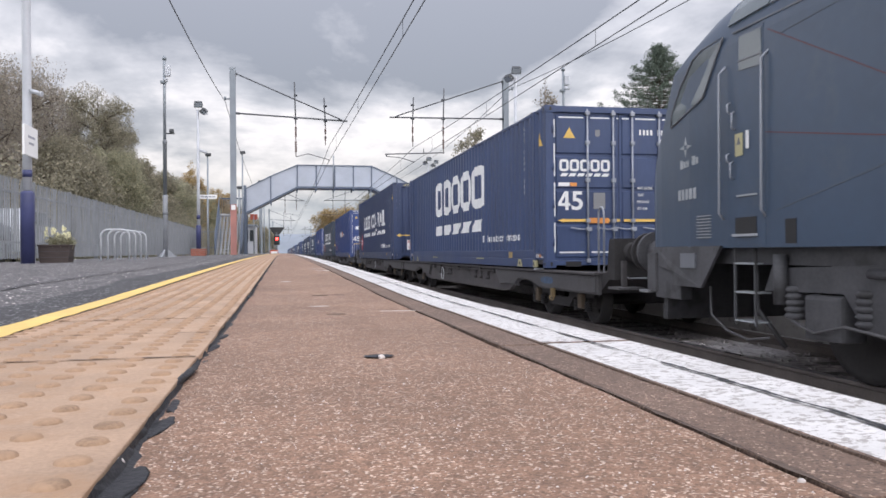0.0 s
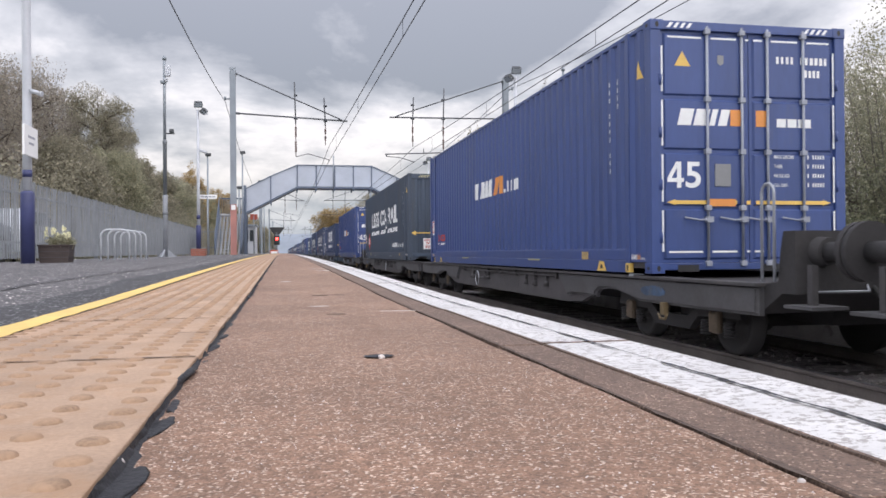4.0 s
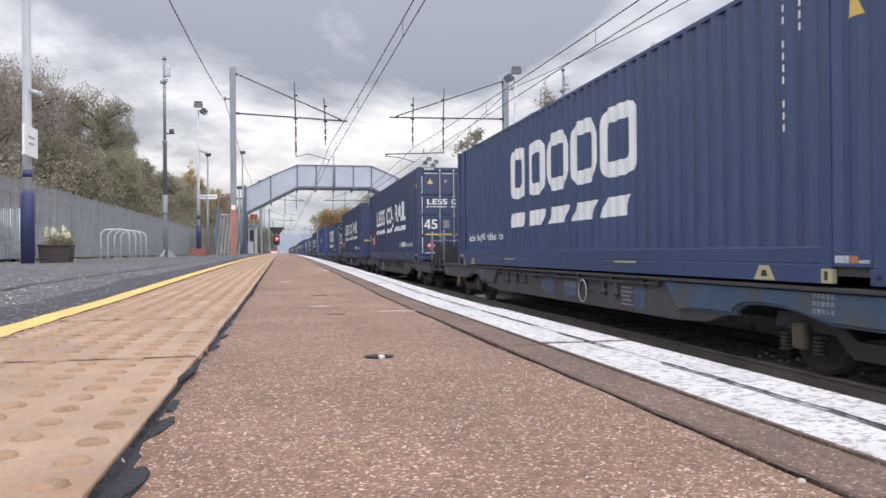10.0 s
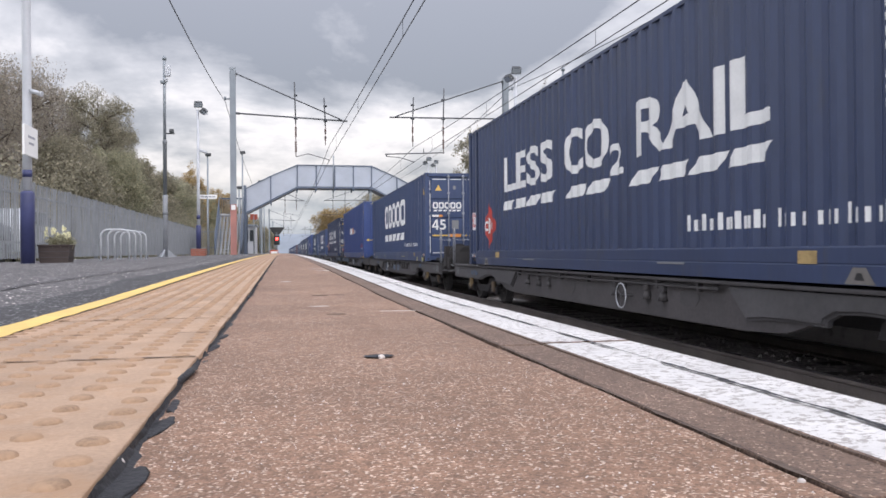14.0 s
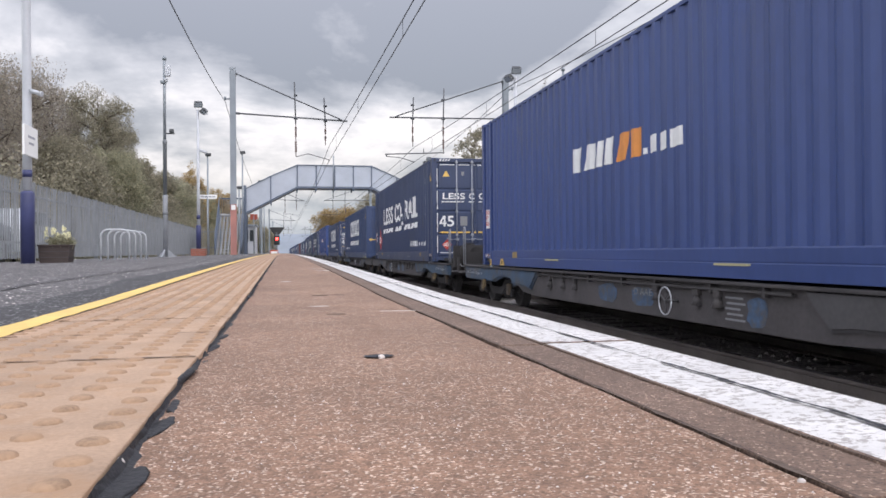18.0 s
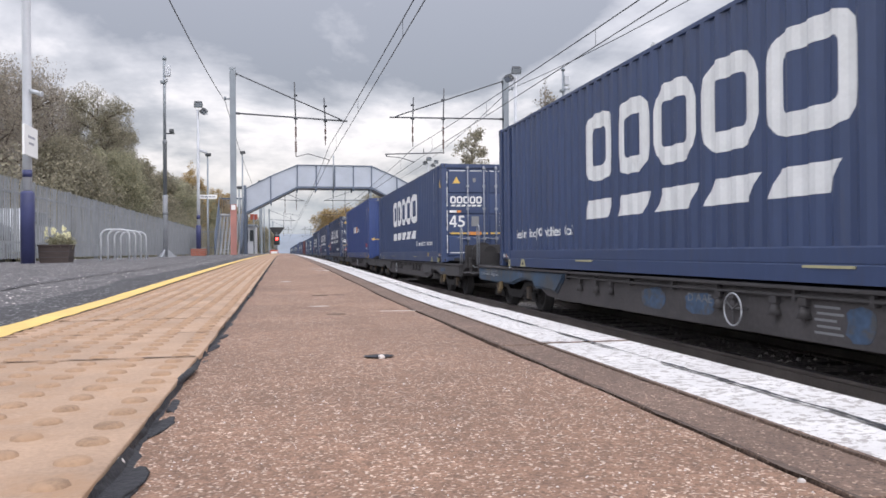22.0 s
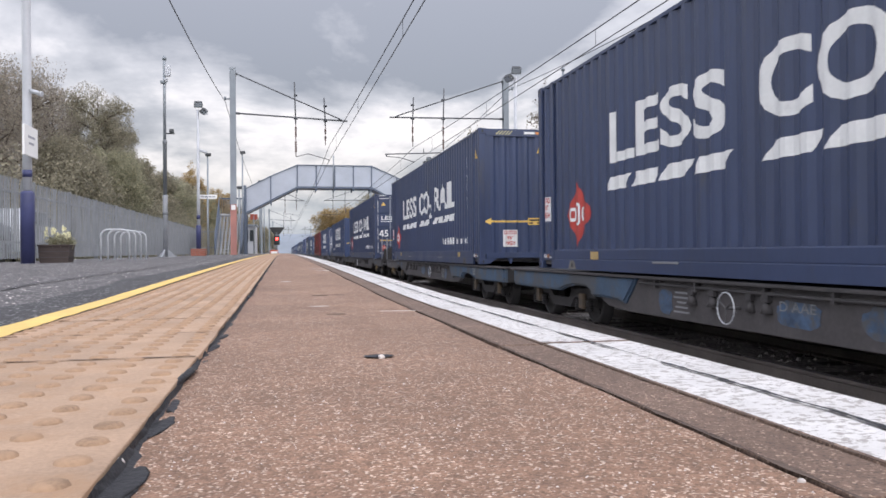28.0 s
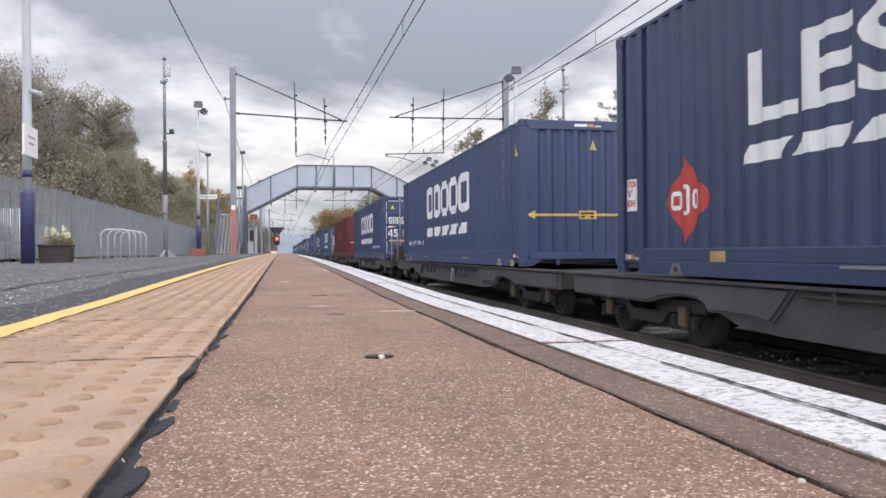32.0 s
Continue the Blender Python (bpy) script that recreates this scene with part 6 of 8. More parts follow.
def build_container(kind):
    """A 45-foot box with corrugated sides, doors at y = 0 and a ribbed blind end."""
    rng = random.Random(len(kind))
    high = 2.591 if kind in ("mid", "red") else 2.896
    paint = {"navy": "paint_navy", "old": "paint_old", "blue": "paint_blue", "mid": "paint_mid", "red": "paint_red"}[kind]
    label = {"navy": "navy blue corrugated 45-foot container with white slogan and dashes", "old": "faded blackish navy 45-foot container with worn white slogan",
             "blue": "bright blue corrugated 45-foot container with small white and orange mark", "mid": "mid-blue 45-foot container with large white mark and dashes",
             "red": "dark red corrugated 45-foot container far along the train"}[kind]
    c = thing("shipping_container", label, "shipping container", group="containers on the train")
    z0, z1 = 0.285, high - 0.058
    for side in (-1, 1):
        pl = side_place(side)
        part("side_panel", corrugated(POST + 0.05, CL - POST - 0.05, z0, z1, pl), paint, c, "corrugated steel side")
        for a, b in ((0.16, POST - 0.05), (CL - POST + 0.05, CL - 0.16)):
            part("end_bay_panel", corrugated(a, b, z0 - 0.05, z1, pl), paint, c)
        sx = side * CW / 2
        xi = sx - side * 0.05

        def bar(name, y0, y1, za, zb, out=0.0, mat_=paint, lab=""):
            a, b = sorted((sx + side * out, xi))
            return part(name, box(B(), a, b, y0, y1, za, zb, 0.006), mat_, c, lab)
        bar("top_rail", 0.17, CL - 0.17, high - 0.060, high - 0.012, -0.013)
        part("bottom_rail", prism(B(), [(sx, 0.0), (sx, 0.140), (sx - side * 0.008, 0.142), (sx - side * 0.012, 0.150), (sx - side * 0.006, 0.160), (sx - side * 0.006, 0.275), (sx - side * 0.010, 0.290), (sx - side * 0.07, 0.290), (sx - side * 0.07, 0.0)], POST + 0.05, CL - POST - 0.05, "y"), paint, c)
        for y in (POST, CL - POST):
            bar("inner_post", y - 0.055, y + 0.055, 0.0, high - 0.01, 0.0)
        if kind in ("blue", "mid"):
            for y in (POST, CL - POST):
                foot = bar("post_foot", y - 0.06, y + 0.06, 0.002, 0.115, 0.003, "mark_yellow" if kind == "blue" else "slip_yellow", "yellow foot of the post")
                part("foot_slot", box(B(), *sorted((sx + side * 0.002, sx + side * 0.005)), y - 0.02, y + 0.02, 0.025, 0.095), "mark_black", foot)
        for y0, y1 in ((0.17, POST - 0.055), (CL - POST + 0.055, CL - 0.17)):
            bar("end_rail", y0, y1, 0.13, 0.24, -0.01)
        # grapple pockets and stickers along the sill
        for u in (1.50, CL - 1.45):
            bm = plates([((-0.16, 0.0), (0.16, 0.0), (0.07, 0.125), (-0.07, 0.125))])
            part("grapple_pocket", on_side(bm, side, u, 0.005, True, 0.016), {"blue": "mark_yellow", "mid": "slip_yellow", "navy": "frame_pocket", "old": "frame_pocket"}.get(kind, paint), c, "lifting pocket")
            # the shade inside the pocket, as a flat black plate
            bm = plates([((-0.052, 0.028), (0.052, 0.028), (0.026, 0.082), (-0.026, 0.082))])
            part("pocket_hole", on_side(bm, side, u, 0.008, True, 0.019), "mark_black", c)
        if kind != "mid" and (kind != "blue" or side > 0):
            part("sill_sticker", on_side(plates([(0, 0, 0.28, 0.105)]), side, 2.18, 0.150, True, 0.009), "sticker_ochre", c, "small ochre printed sticker")
        if kind != "mid" or side < 0:
            part("sill_sticker", on_side(plates([(0, 0, 0.24, 0.105)]), side, 11.55, 0.150, True, 0.009), "sticker_ochre", c)
        for u, w_ in ((4.05, 0.60), (9.10, 0.60)):
            bm = B()
            box(bm, *sorted((sx - side * 0.01, sx + side * 0.012)), CL - u - w_ if side < 0 else u, CL - u if side < 0 else u + w_, 0.118, 0.140)
            part("sill_bar", bm, "slip_yellow" if kind in ("blue", "mid") else "mark_grey", c, "small bar on the sill")
        for u in (0.22, CL - 0.56):
            for xs_, tall, tone in (((0.0, 0.024, 0.045, 0.069, 0.09, 0.115, 0.135), 0.056, "mark_white"), ((0.160, 0.182, 0.206, 0.228), 0.056, "mark_orange"), ((0.255, 0.280, 0.302, 0.324, 0.346), 0.024, "mark_white")):
                part("small_mark", on_side(plates([(q, 0, q + 0.013, tall) for q in xs_]), side, u, 0.16, True, 0.004), tone, c, "small trade mark of plain bars")
        # codes that stand upright near one end, and a yellow triangle
        col = plates([(0.01, 1.25 + 0.1 * i, 0.035, 1.25 + 0.1 * i + 0.06) for i in range(12) if i not in (3, 8)])
        part("code_lettering", on_side(col, side, 12.52, 0.0), "mark_white", c, "upright white code")
        part("code_lettering", on_side(plates([(0, 1.75 + 0.1 * i, 0.05, 1.815 + 0.1 * i) for i in range(4)]), side, 12.70, 0.3), "mark_white", c)
        part("warning_triangle", on_side(plates([((0, 0), (0.17, 0), (0.085, 0.22))]), side, CL - 0.42, high - 0.62), "mark_yellow", c, "yellow warning triangle")
        if kind != "mid" and kind != "red":
            st = part("height_sticker", on_side(plates([(0, 0, 0.28, 0.38)]), side, 0.20, 0.74), "mark_white", c, "white height warning sticker")
            part("lettering", on_side(lines_of(((0.22, "CAUTION", 0.28), (0.10, "9'6\"", 0.17), (0.16, "HIGH", 0.05))), side, 0.34, 0.74, False, 0.007), "mark_red", st, "red lettering")
        # large artwork
        if kind in ("navy", "old"):
            for body, u, w_ in (("LESS", 2.85, 2.68), ("CO", 6.08, 1.60), ("RAIL", 8.49, 2.70)):
                part("slogan_letters", on_side(letters(body, w_, 0.66, 0.024), side, u, 1.375), "mark_white", c, "large white slogan letters")
            part("slogan_letters", on_side(letters("2", 0.42, 0.40, 0.03), side, 7.74, 1.22), "mark_white", c)
            for u, w_, n in ((2.70, 2.95, 4), (6.14, 1.60, 2), (8.34, 2.85, 4)):
                part("dash_stripe", on_side(dashes(0, w_, 0, 0.165, n, 0.2, 0.5), side, u, 1.04), "mark_white", c, "row of white slanting dashes")
            lobe = [(0.0, 0.46), (0.08, 0.365), (0.15, 0.285), (0.205, 0.21), (0.27, 0.175), (0.36, 0.135), (0.42, 0.07)]
            quarter = lobe + [(0.45, 0.0)] + [(a, -b) for a, b in lobe[::-1]]
            bm = plates([quarter + [(-a, b) for a, b in quarter[::-1]][1:-1]])
            d = part("red_diamond", on_side(bm, side, 1.68, 0.79), "mark_red", c, "red diamond trade mark")
            part("diamond_mark", on_side(rings([(-0.28, -0.10, -0.10, 0.10), (-0.07, -0.16, 0.09, 0.16), (0.12, -0.10, 0.28, 0.10)], 0.05), side, 1.68, 0.79, False, 0.009), "mark_white", d, "plain white shapes")
            part("name_lettering", on_side(plates([(0.098 * i, 0, 0.098 * i + 0.060, 0.115 if i % 3 else 0.165) for i in range(14) if i != 5] + [(1.50 + 0.106 * i, 0, 1.50 + 0.106 * i + 0.038, 0.112 if i % 4 else 0.16) for i in range(13) if i != 4]), side, 9.75, 0.46), "mark_white", c, "white lettering drawn as bars")
        elif kind == "mid":
            blocks = [(0.0, 0.0, 0.90, 0.90), (1.06, 0.0, 1.91, 0.90), (2.07, 0.0, 2.96, 0.90), (3.12, 0.0, 4.06, 0.90), (4.20, 0.0, 5.32, 0.90)]
            for q in blocks:
                part("trade_mark", on_side(rings([q], 0.20), side, 4.40, 1.20), "mark_white", c, "large white trade mark of plain shapes")
            part("dash_stripe", on_side(dashes(0, 5.32, 0, 0.25, 5), side, 4.35, 0.70), "mark_white", c, "row of white slanting dashes")
            if side > 0:
                u = 1.0
                for body, w_ in (("Getting", 0.70), ("it", 0.09), ("to", 0.16), ("you", 0.32), ("with", 0.36), ("less", 0.34), ("Co2", 0.40)):
                    tall = 0.20 if body in ("Getting", "you") else 0.115 if body == "to" else 0.15
                    part("slogan_word", on_side(letters(body, w_, tall, 0.018), side, u, 0.45 if body in ("Getting", "you") else 0.50), "mark_white", c, "white slogan word")
                    u += w_ + 0.085
            else:
                part("name_lettering", on_side(plates([(0.105 * i, 0, 0.105 * i + 0.05, 0.10 if i % 3 else 0.14) for i in range(9) if i not in (2, 6)]), side, 9.55, 0.46), "mark_white", c, "white slogan drawn as bars")
                for body, u, w_, tall in (("to", 10.62, 0.17, 0.13), ("our", 10.90, 0.30, 0.105), ("emissions", 11.29, 0.98, 0.145)):
                    part("slogan_word", on_side(letters(body, w_, tall, 0.016), side, u, 0.46), "mark_white", c, "white slogan word")
        elif kind == "blue":
            part("trade_mark", on_side(plates([((0, 0), (0.34, 0), (0.42, 0.34), (0.08, 0.34)), ((0.46, 0), (0.80, 0), (0.88, 0.34), (0.54, 0.34)), ((0.92, 0), (1.06, 0), (1.14, 0.34), (1.0, 0.34)), ((1.20, 0), (1.44, 0), (1.52, 0.34), (1.28, 0.34)), (2.35, 0, 2.42, 0.07), (2.47, 0, 2.67, 0.2), (2.72, 0, 2.92, 0.2), (2.97, 0, 3.25, 0.2)]), side, 5.2, 1.38), "mark_white", c, "white trade mark of plain shapes")
            part("trade_mark", on_side(plates([((1.56, 0), (1.84, 0), (1.92, 0.34), (1.64, 0.34)), ((1.94, 0), (2.22, 0), (2.30, 0.34), (2.02, 0.34))]), side, 5.2, 1.38), "mark_orange", c, "orange trade mark of plain shapes")
            u = 11.8 if side > 0 else 1.05
            part("trade_mark", on_side(rings([(0.2 * i, 0, 0.2 * i + 0.16, 0.17) for i in range(5)], 0.045), side, u, 0.55), "mark_red", c, "small red trade mark of plain shapes")
            part("dash_stripe", on_side(dashes(0, 1.0, 0, 0.055, 5), side, u - 0.02, 0.45), "mark_white", c)
        else:
            part("trade_mark", on_side(rings([(0.6 * i, 0, 0.6 * i + 0.5, 0.5) for i in range(5)], 0.1), side, 5.0, 1.2), "mark_red", c)
    # corner posts and castings
    for y in (0.0, CL - 0.16):
        for s in (-1, 1):
            x0, x1 = sorted((s * CW / 2, s * (CW / 2 - 0.13)))
            part("corner_post", box(B(), x0, x1, y + 0.004, y + 0.156, 0.11, high - 0.11, 0.012), paint, c)
    for y, s_y in ((0.0, -1), (CL - 0.178, 1)):
        for s in (-1, 1):
            for z in (0.0, high - 0.118):
                x0, x1 = sorted((s * (CW / 2 + 0.003), s * (CW / 2 - 0.16)))
                cast = part("corner_casting", box(B(), x0, x1, y - 0.003, y + 0.181, z, z + 0.118, 0.008), paint, c)
                ye = y - 0.0045 if s_y < 0 else y + 0.1825
                xm = s * (CW / 2 - 0.08)
                # casting holes are not cut: black discs paint the dark inside
                bm = B()
                pts = [(xm + 0.022 * math.cos(a) , z + 0.059 + 0.033 * math.sin(a)) for a in np.linspace(0, 6.283, 12, endpoint=False)]
                prism(bm, pts, ye - 0.001, ye + 0.001, "y")
                part("casting_hole", bm, "mark_black", cast)
                bm = B()
                pts = [(y + 0.089 + 0.030 * math.cos(a), z + 0.059 + 0.022 * math.sin(a)) for a in np.linspace(0, 6.283, 12, endpoint=False)]
                prism(bm, pts, s * (CW / 2 + 0.0035), s * (CW / 2 + 0.0055), "x")
                part("casting_hole", bm, "mark_black", cast)
    # roof and floor
    bm = B()
    n = 49
    rows = []
    for i in range(n * 2 + 1):
        y = 0.1 + (CL - 0.2) * i / (n * 2)
        z = high - (0.02 if i % 2 else 0.045)
        rows.append([bm.verts.new((x, y, z)) for x in (-CW / 2 + 0.04, CW / 2 - 0.04)])
    for a, b in zip(rows, rows[1:]):
        bm.faces.new((a[0], a[1], b[1], b[0]))
    part("roof", bm, paint, c, "ribbed steel roof")
    part("floor", box(B(), -CW / 2 + 0.05, CW / 2 - 0.05, 0.1, CL - 0.1, 0.06, 0.16), "frame_dark", c)
    # blind end: wide ribs, arrow, stickers, code
    part("blind_end_panel", corrugated(0.24, CW - 0.24, 0.22, high - 0.16, lambda s, d, z: (CW / 2 - s, CL - 0.015 - d, z), 0.25, 0.045), paint, c, "ribbed blind end")
    for s in (-1, 1):
        part("corner_panel", box(B(), *sorted((s * (CW / 2 - 0.12), s * (CW / 2 - 0.245))), CL - 0.07, CL - 0.014, 0.20, high - 0.12, 0.006), paint, c)
        part("sill_foot", prism(B(), [(s * 0.575, 0.012), (s * 0.55, 0.012), (s * 0.495, 0.126), (s * 0.63, 0.126)], CL - 0.09, CL - 0.02, "y"), paint, c, "tapered foot under the end sill")
        part("corner_gusset", prism(B(), [(s * 1.088, 0.01), (s * 1.03, 0.01), (s * 0.86, 0.126), (s * 1.088, 0.126)], CL - 0.08, CL - 0.012, "y"), paint, c)
    part("end_header", box(B(), -CW / 2 + 0.15, CW / 2 - 0.15, CL - 0.10, CL - 0.002, high - 0.17, high - 0.01, 0.006), paint, c)
    part("end_sill", box(B(), -CW / 2 + 0.15, CW / 2 - 0.15, CL - 0.10, CL - 0.004, 0.125, 0.245, 0.006), paint, c, "straight end sill")
    part("width_arrow", on_end(plates([((0.11, 0), (0.26, 0.075), (0.26, -0.075)), (0.26, -0.02, 2.24, 0.02), ((2.39, 0), (2.24, -0.075), (2.24, 0.075))]), True, 0, 0.91, 0.004, True), "mark_yellow", c, "long yellow double arrow")
    lb = part("arrow_label", on_end(plates([(1.08, -0.075, 1.42, 0.075)]), True, 0, 0.91, 0.006, True), "mark_yellow", c, "yellow label")
    part("lettering", on_end(plates([(1.12, 0.01, 1.38, 0.045), (1.12, -0.05, 1.20, -0.02), (1.28, -0.05, 1.38, -0.02)]), True, 0, 0.91, 0.008, True), "mark_black", lb)
    part("warning_triangle", on_end(plates([((-0.075, 0), (0.075, 0), (0.0, 0.19))]), True, 1.36, high - 0.52, 0.004, True), "mark_yellow", c)
    part("code_lettering", on_end(plates([(0.006, 0.106 * i, 0.036, 0.106 * i + 0.078) for i in range(13) if i not in (1, 8)]), True, 1.94, high - 1.70, 0.004, True), "mark_white", c, "upright white code")
    part("small_mark", on_end(plates([(0, 0, 0.24, 0.05), (0.38, 0, 0.5, 0.025)]), True, 1.0, high - 0.115, 0.017), "mark_white", c)
    part("small_mark", on_end(plates([(0.26, 0, 0.36, 0.05)]), True, 1.0, high - 0.115, 0.017), "mark_orange", c)
    if kind != "mid":
        for x in (0.36, 1.80):
            part("hazard_stripes", on_end(dashes(0, 0.34, 0, 0.085, 5, 0.5, 0.5), True, x, high - 0.135, 0.017), "slip_yellow", c)
        for x in (0.52, 1.78):
            st = part("height_sticker", on_end(plates([(0, 0, 0.33, 0.36)]), True, x, 0.37, 0.005, True), "mark_white", c, "white height warning sticker")
            part("lettering", on_end(lines_of(((0.29, "CAUTION", 0.26), (0.12, "9'6\"", 0.15), (0.20, "HIGH", 0.035))), True, x + 0.165, 0.37, 0.008, True), "mark_red", st, "red lettering")
    # door end
    for name, x0, x1 in (("door", 0.13, 1.245), ("door", 1.255, CW - 0.13)):
        d = part(name, box(B(), -CW / 2 + x0, -CW / 2 + x1, 0.045, 0.10, 0.12, high - 0.11), paint, c, "hinged steel door")
        zs = [0.14, 0.76, 1.40, 2.02, high - 0.13] if high > 2.7 else [0.14, 0.70, 1.25, 1.80, high - 0.13]
        for a, b in zip(zs, zs[1:]):
            bm = prism(B(), [(-CW / 2 + x0 + 0.04, a + 0.02), (-CW / 2 + x1 - 0.04, a + 0.02), (-CW / 2 + x1 - 0.04, b - 0.02), (-CW / 2 + x0 + 0.04, b - 0.02)], 0.023, 0.047, "y")
            bmesh.ops.bevel(bm, geom=[e for e in bm.edges if e.calc_length() > 0.05 and all(abs(v.co.y - 0.023) < 1e-4 for v in e.verts)], offset=0.02, segments=1, affect="EDGES")
            part("door_panel", bm, paint, d)
    part("door_header", box(B(), -CW / 2 + 0.15, CW / 2 - 0.15, 0.002, 0.10, high - 0.11, high - 0.01, 0.006), paint, c)
    part("door_sill", box(B(), -CW / 2 + 0.15, CW / 2 - 0.15, 0.004, 0.10, 0.04, 0.115, 0.006), paint, c)
    for x in (-0.93, 0.15):
        part("sill_pocket", box(B(), x, x + 0.26, 0.0, 0.006, 0.02, 0.10), "mark_black", c)
    for x in (0.70, 1.14, 1.47, 1.94):
        r = part("lock_rod", rod(B(), (-CW / 2 + x, 0.0, 0.08), (-CW / 2 + x, 0.0, high - 0.06), 0.017, seg=8), "rod", c, "steel locking rod")
        for z in (0.11, 0.75, 1.4, 2.0, high - 0.12):
            part("rod_keeper", box(B(), -CW / 2 + x - 0.035, -CW / 2 + x + 0.035, -0.028, 0.03, z - 0.03, z + 0.03, 0.006), "rod", r)
        bm = B()
        tube(bm, [(-CW / 2 + x, -0.025, 0.62), (-CW / 2 + x - 0.12, -0.03, 0.61), (-CW / 2 + x - 0.30, -0.02, 0.64)], 0.012, 6)
        box(bm, -CW / 2 + x - 0.03, -CW / 2 + x + 0.05, -0.035, 0.02, 0.585, 0.65)
        part("door_handle", bm, "rod", r)
    for x in (0.09, CW - 0.09):
        for z in (0.35, 0.95, 1.55, 2.15):
            part("hinge", rod(B(), (-CW / 2 + x + (0.03 if x < 1 else -0.03), 0.0, z), (-CW / 2 + x + (0.03 if x < 1 else -0.03), 0.0, z + 0.12), 0.018, seg=6), paint, c)
    # reflective edging in dashes
    zt = high - 0.20
    edge = []
    for z0_, z1_ in ((0.25, 0.72), (0.82, 1.36), (1.46, 1.98), (2.08, min(2.6, zt - 0.03))):
        if z1_ > z0_:
            edge += [(0.135, z0_, 0.158, z1_), (CW - 0.158, z0_, CW - 0.135, z1_)]
    for x0, x1 in ((0.22, 0.64), (0.76, 1.08), (1.2, 1.24), (1.3, 1.42), (1.53, 1.88), (2.0, 2.3)):
        edge.append((x0, zt, x1, zt + 0.022))
        if x1 < 1.45:
            edge.append((x0, 0.235, x1, 0.257))
    part("reflective_edging", on_end(plates(edge), False, 0, 0), "mark_white", c, "broken white reflective edging")
    zc = 0.0 if high > 2.7 else -0.06
    part("warning_triangle", on_end(plates([((0.30, 0), (0.50, 0), (0.40, 0.17))]), False, 0, high - 0.52), "mark_yellow", c)
    part("approval_plate", on_end(plates([((0.84, 0.03), (0.88, 0), (0.92, 0.03), (0.92, 0.12), (0.84, 0.12))]), False, 0, high - 0.50), "mark_grey", c)
    four = plates([((0.118, 0.0), (0.172, 0.0), (0.172, 0.30), (0.118, 0.30)), ((0.0, 0.066), (0.117, 0.066), (0.117, 0.112), (0.0, 0.112)), ((0.173, 0.066), (0.205, 0.066), (0.205, 0.112), (0.173, 0.112)),
                   ((0.0, 0.113), (0.052, 0.113), (0.117, 0.222), (0.117, 0.30), (0.108, 0.30))])
    part("size_number", on_end(four, False, 0.205, 0.98 + zc), "mark_white", c, "bold white number")
    part("size_number", on_end(letters("5", 0.19, 0.30, 0.018), False, 0.430, 0.98 + zc), "mark_white", c, "bold white number")
    part("vent_plate", box(B(), -CW / 2 + 0.80, -CW / 2 + 1.0, 0.012, 0.024, 1.0 + zc, 1.26 + zc, 0.004), "mark_grey", c, "grey plate")
    part("width_arrow", on_end(plates([((0.20, 0.0), (0.30, 0.035), (0.30, -0.035)), (0.30, -0.022, 1.08, 0.022), (1.2, -0.022, 1.25, 0.022), (1.32, -0.022, 2.2, 0.022), ((2.31, 0), (2.2, -0.035), (2.2, 0.035))]), False, 0, 0.815 + zc), "mark_yellow", c, "yellow double arrow")
    if kind in ("mid", "blue"):
        part("arrow_label", on_end(plates([(0.69, -0.045, 1.06, 0.04)]), False, 0, 0.815 + zc, 0.006), "mark_orange", c, "orange label")
    for k, (w_, body) in enumerate(((0.26, "MAX GROSS"), (0.11, "TARE"), (0.20, "PAYLOAD"), (0.18, "CU. CAP."))):
        z = 1.33 - 0.11 * k + zc * 1.2
        part("lettering", on_end(letters(body, w_, 0.042, 0.01), False, 1.56, z), "mark_white", c, "small white lettering")
        part("code_lettering", on_end(plates([(2.0 + 0.034 * i, 0.0, 2.016 + 0.034 * i, 0.048) for i in range(7) if i != 1]), False, 0, z), "mark_white", c)
    part("code_lettering", on_end(code_bars(rng, 1.60, 0, 0.76, 0.085, 12), False, 0, high - 0.45), "mark_white", c, "white code drawn as bars")
    part("code_lettering", on_end(plates([(1.97 + 0.055 * i, 0, 2.005 + 0.055 * i, 0.085) for i in range(4)]), False, 0, high - 0.60), "mark_white", c)
    if kind in ("navy", "old"):
        for body, x, w_ in (("LESS", 0.30, 0.64), ("C", 1.06, 0.155), ("O", 1.345, 0.17), ("RAIL", 1.77, 0.585)):
            part("slogan_letters", on_end(letters(body, w_, 0.175, 0.02), False, x, 1.74), "mark_white", c, "white slogan letters")
        part("slogan_letters", on_end(letters("2", 0.10, 0.10, 0.03), False, 1.55, 1.70), "mark_white", c)
        part("dash_stripe", on_end(dashes(0.26, 0.92, 0, 0.032, 6, 0.2), False, 0, 1.655), "mark_white", c)
        part("dash_stripe", on_end(dashes(1.04, 1.20, 0, 0.032, 1, 0.1), False, 0, 1.655), "mark_white", c)
        part("dash_stripe", on_end(dashes(1.32, 2.34, 0, 0.032, 8, 0.2), False, 0, 1.655), "mark_white", c)
        d = part("red_diamond", on_end(plates([((0.27, 0), (0.415, -0.145), (0.56, 0), (0.415, 0.145))]), False, 0, 0.47), "mark_red", c, "red diamond trade mark")
        part("diamond_mark", on_end(rings([(0.32, -0.035, 0.385, 0.035), (0.39, -0.06, 0.445, 0.06), (0.45, -0.035, 0.51, 0.035)], 0.016), False, 0, 0.47, 0.007), "mark_white", d)
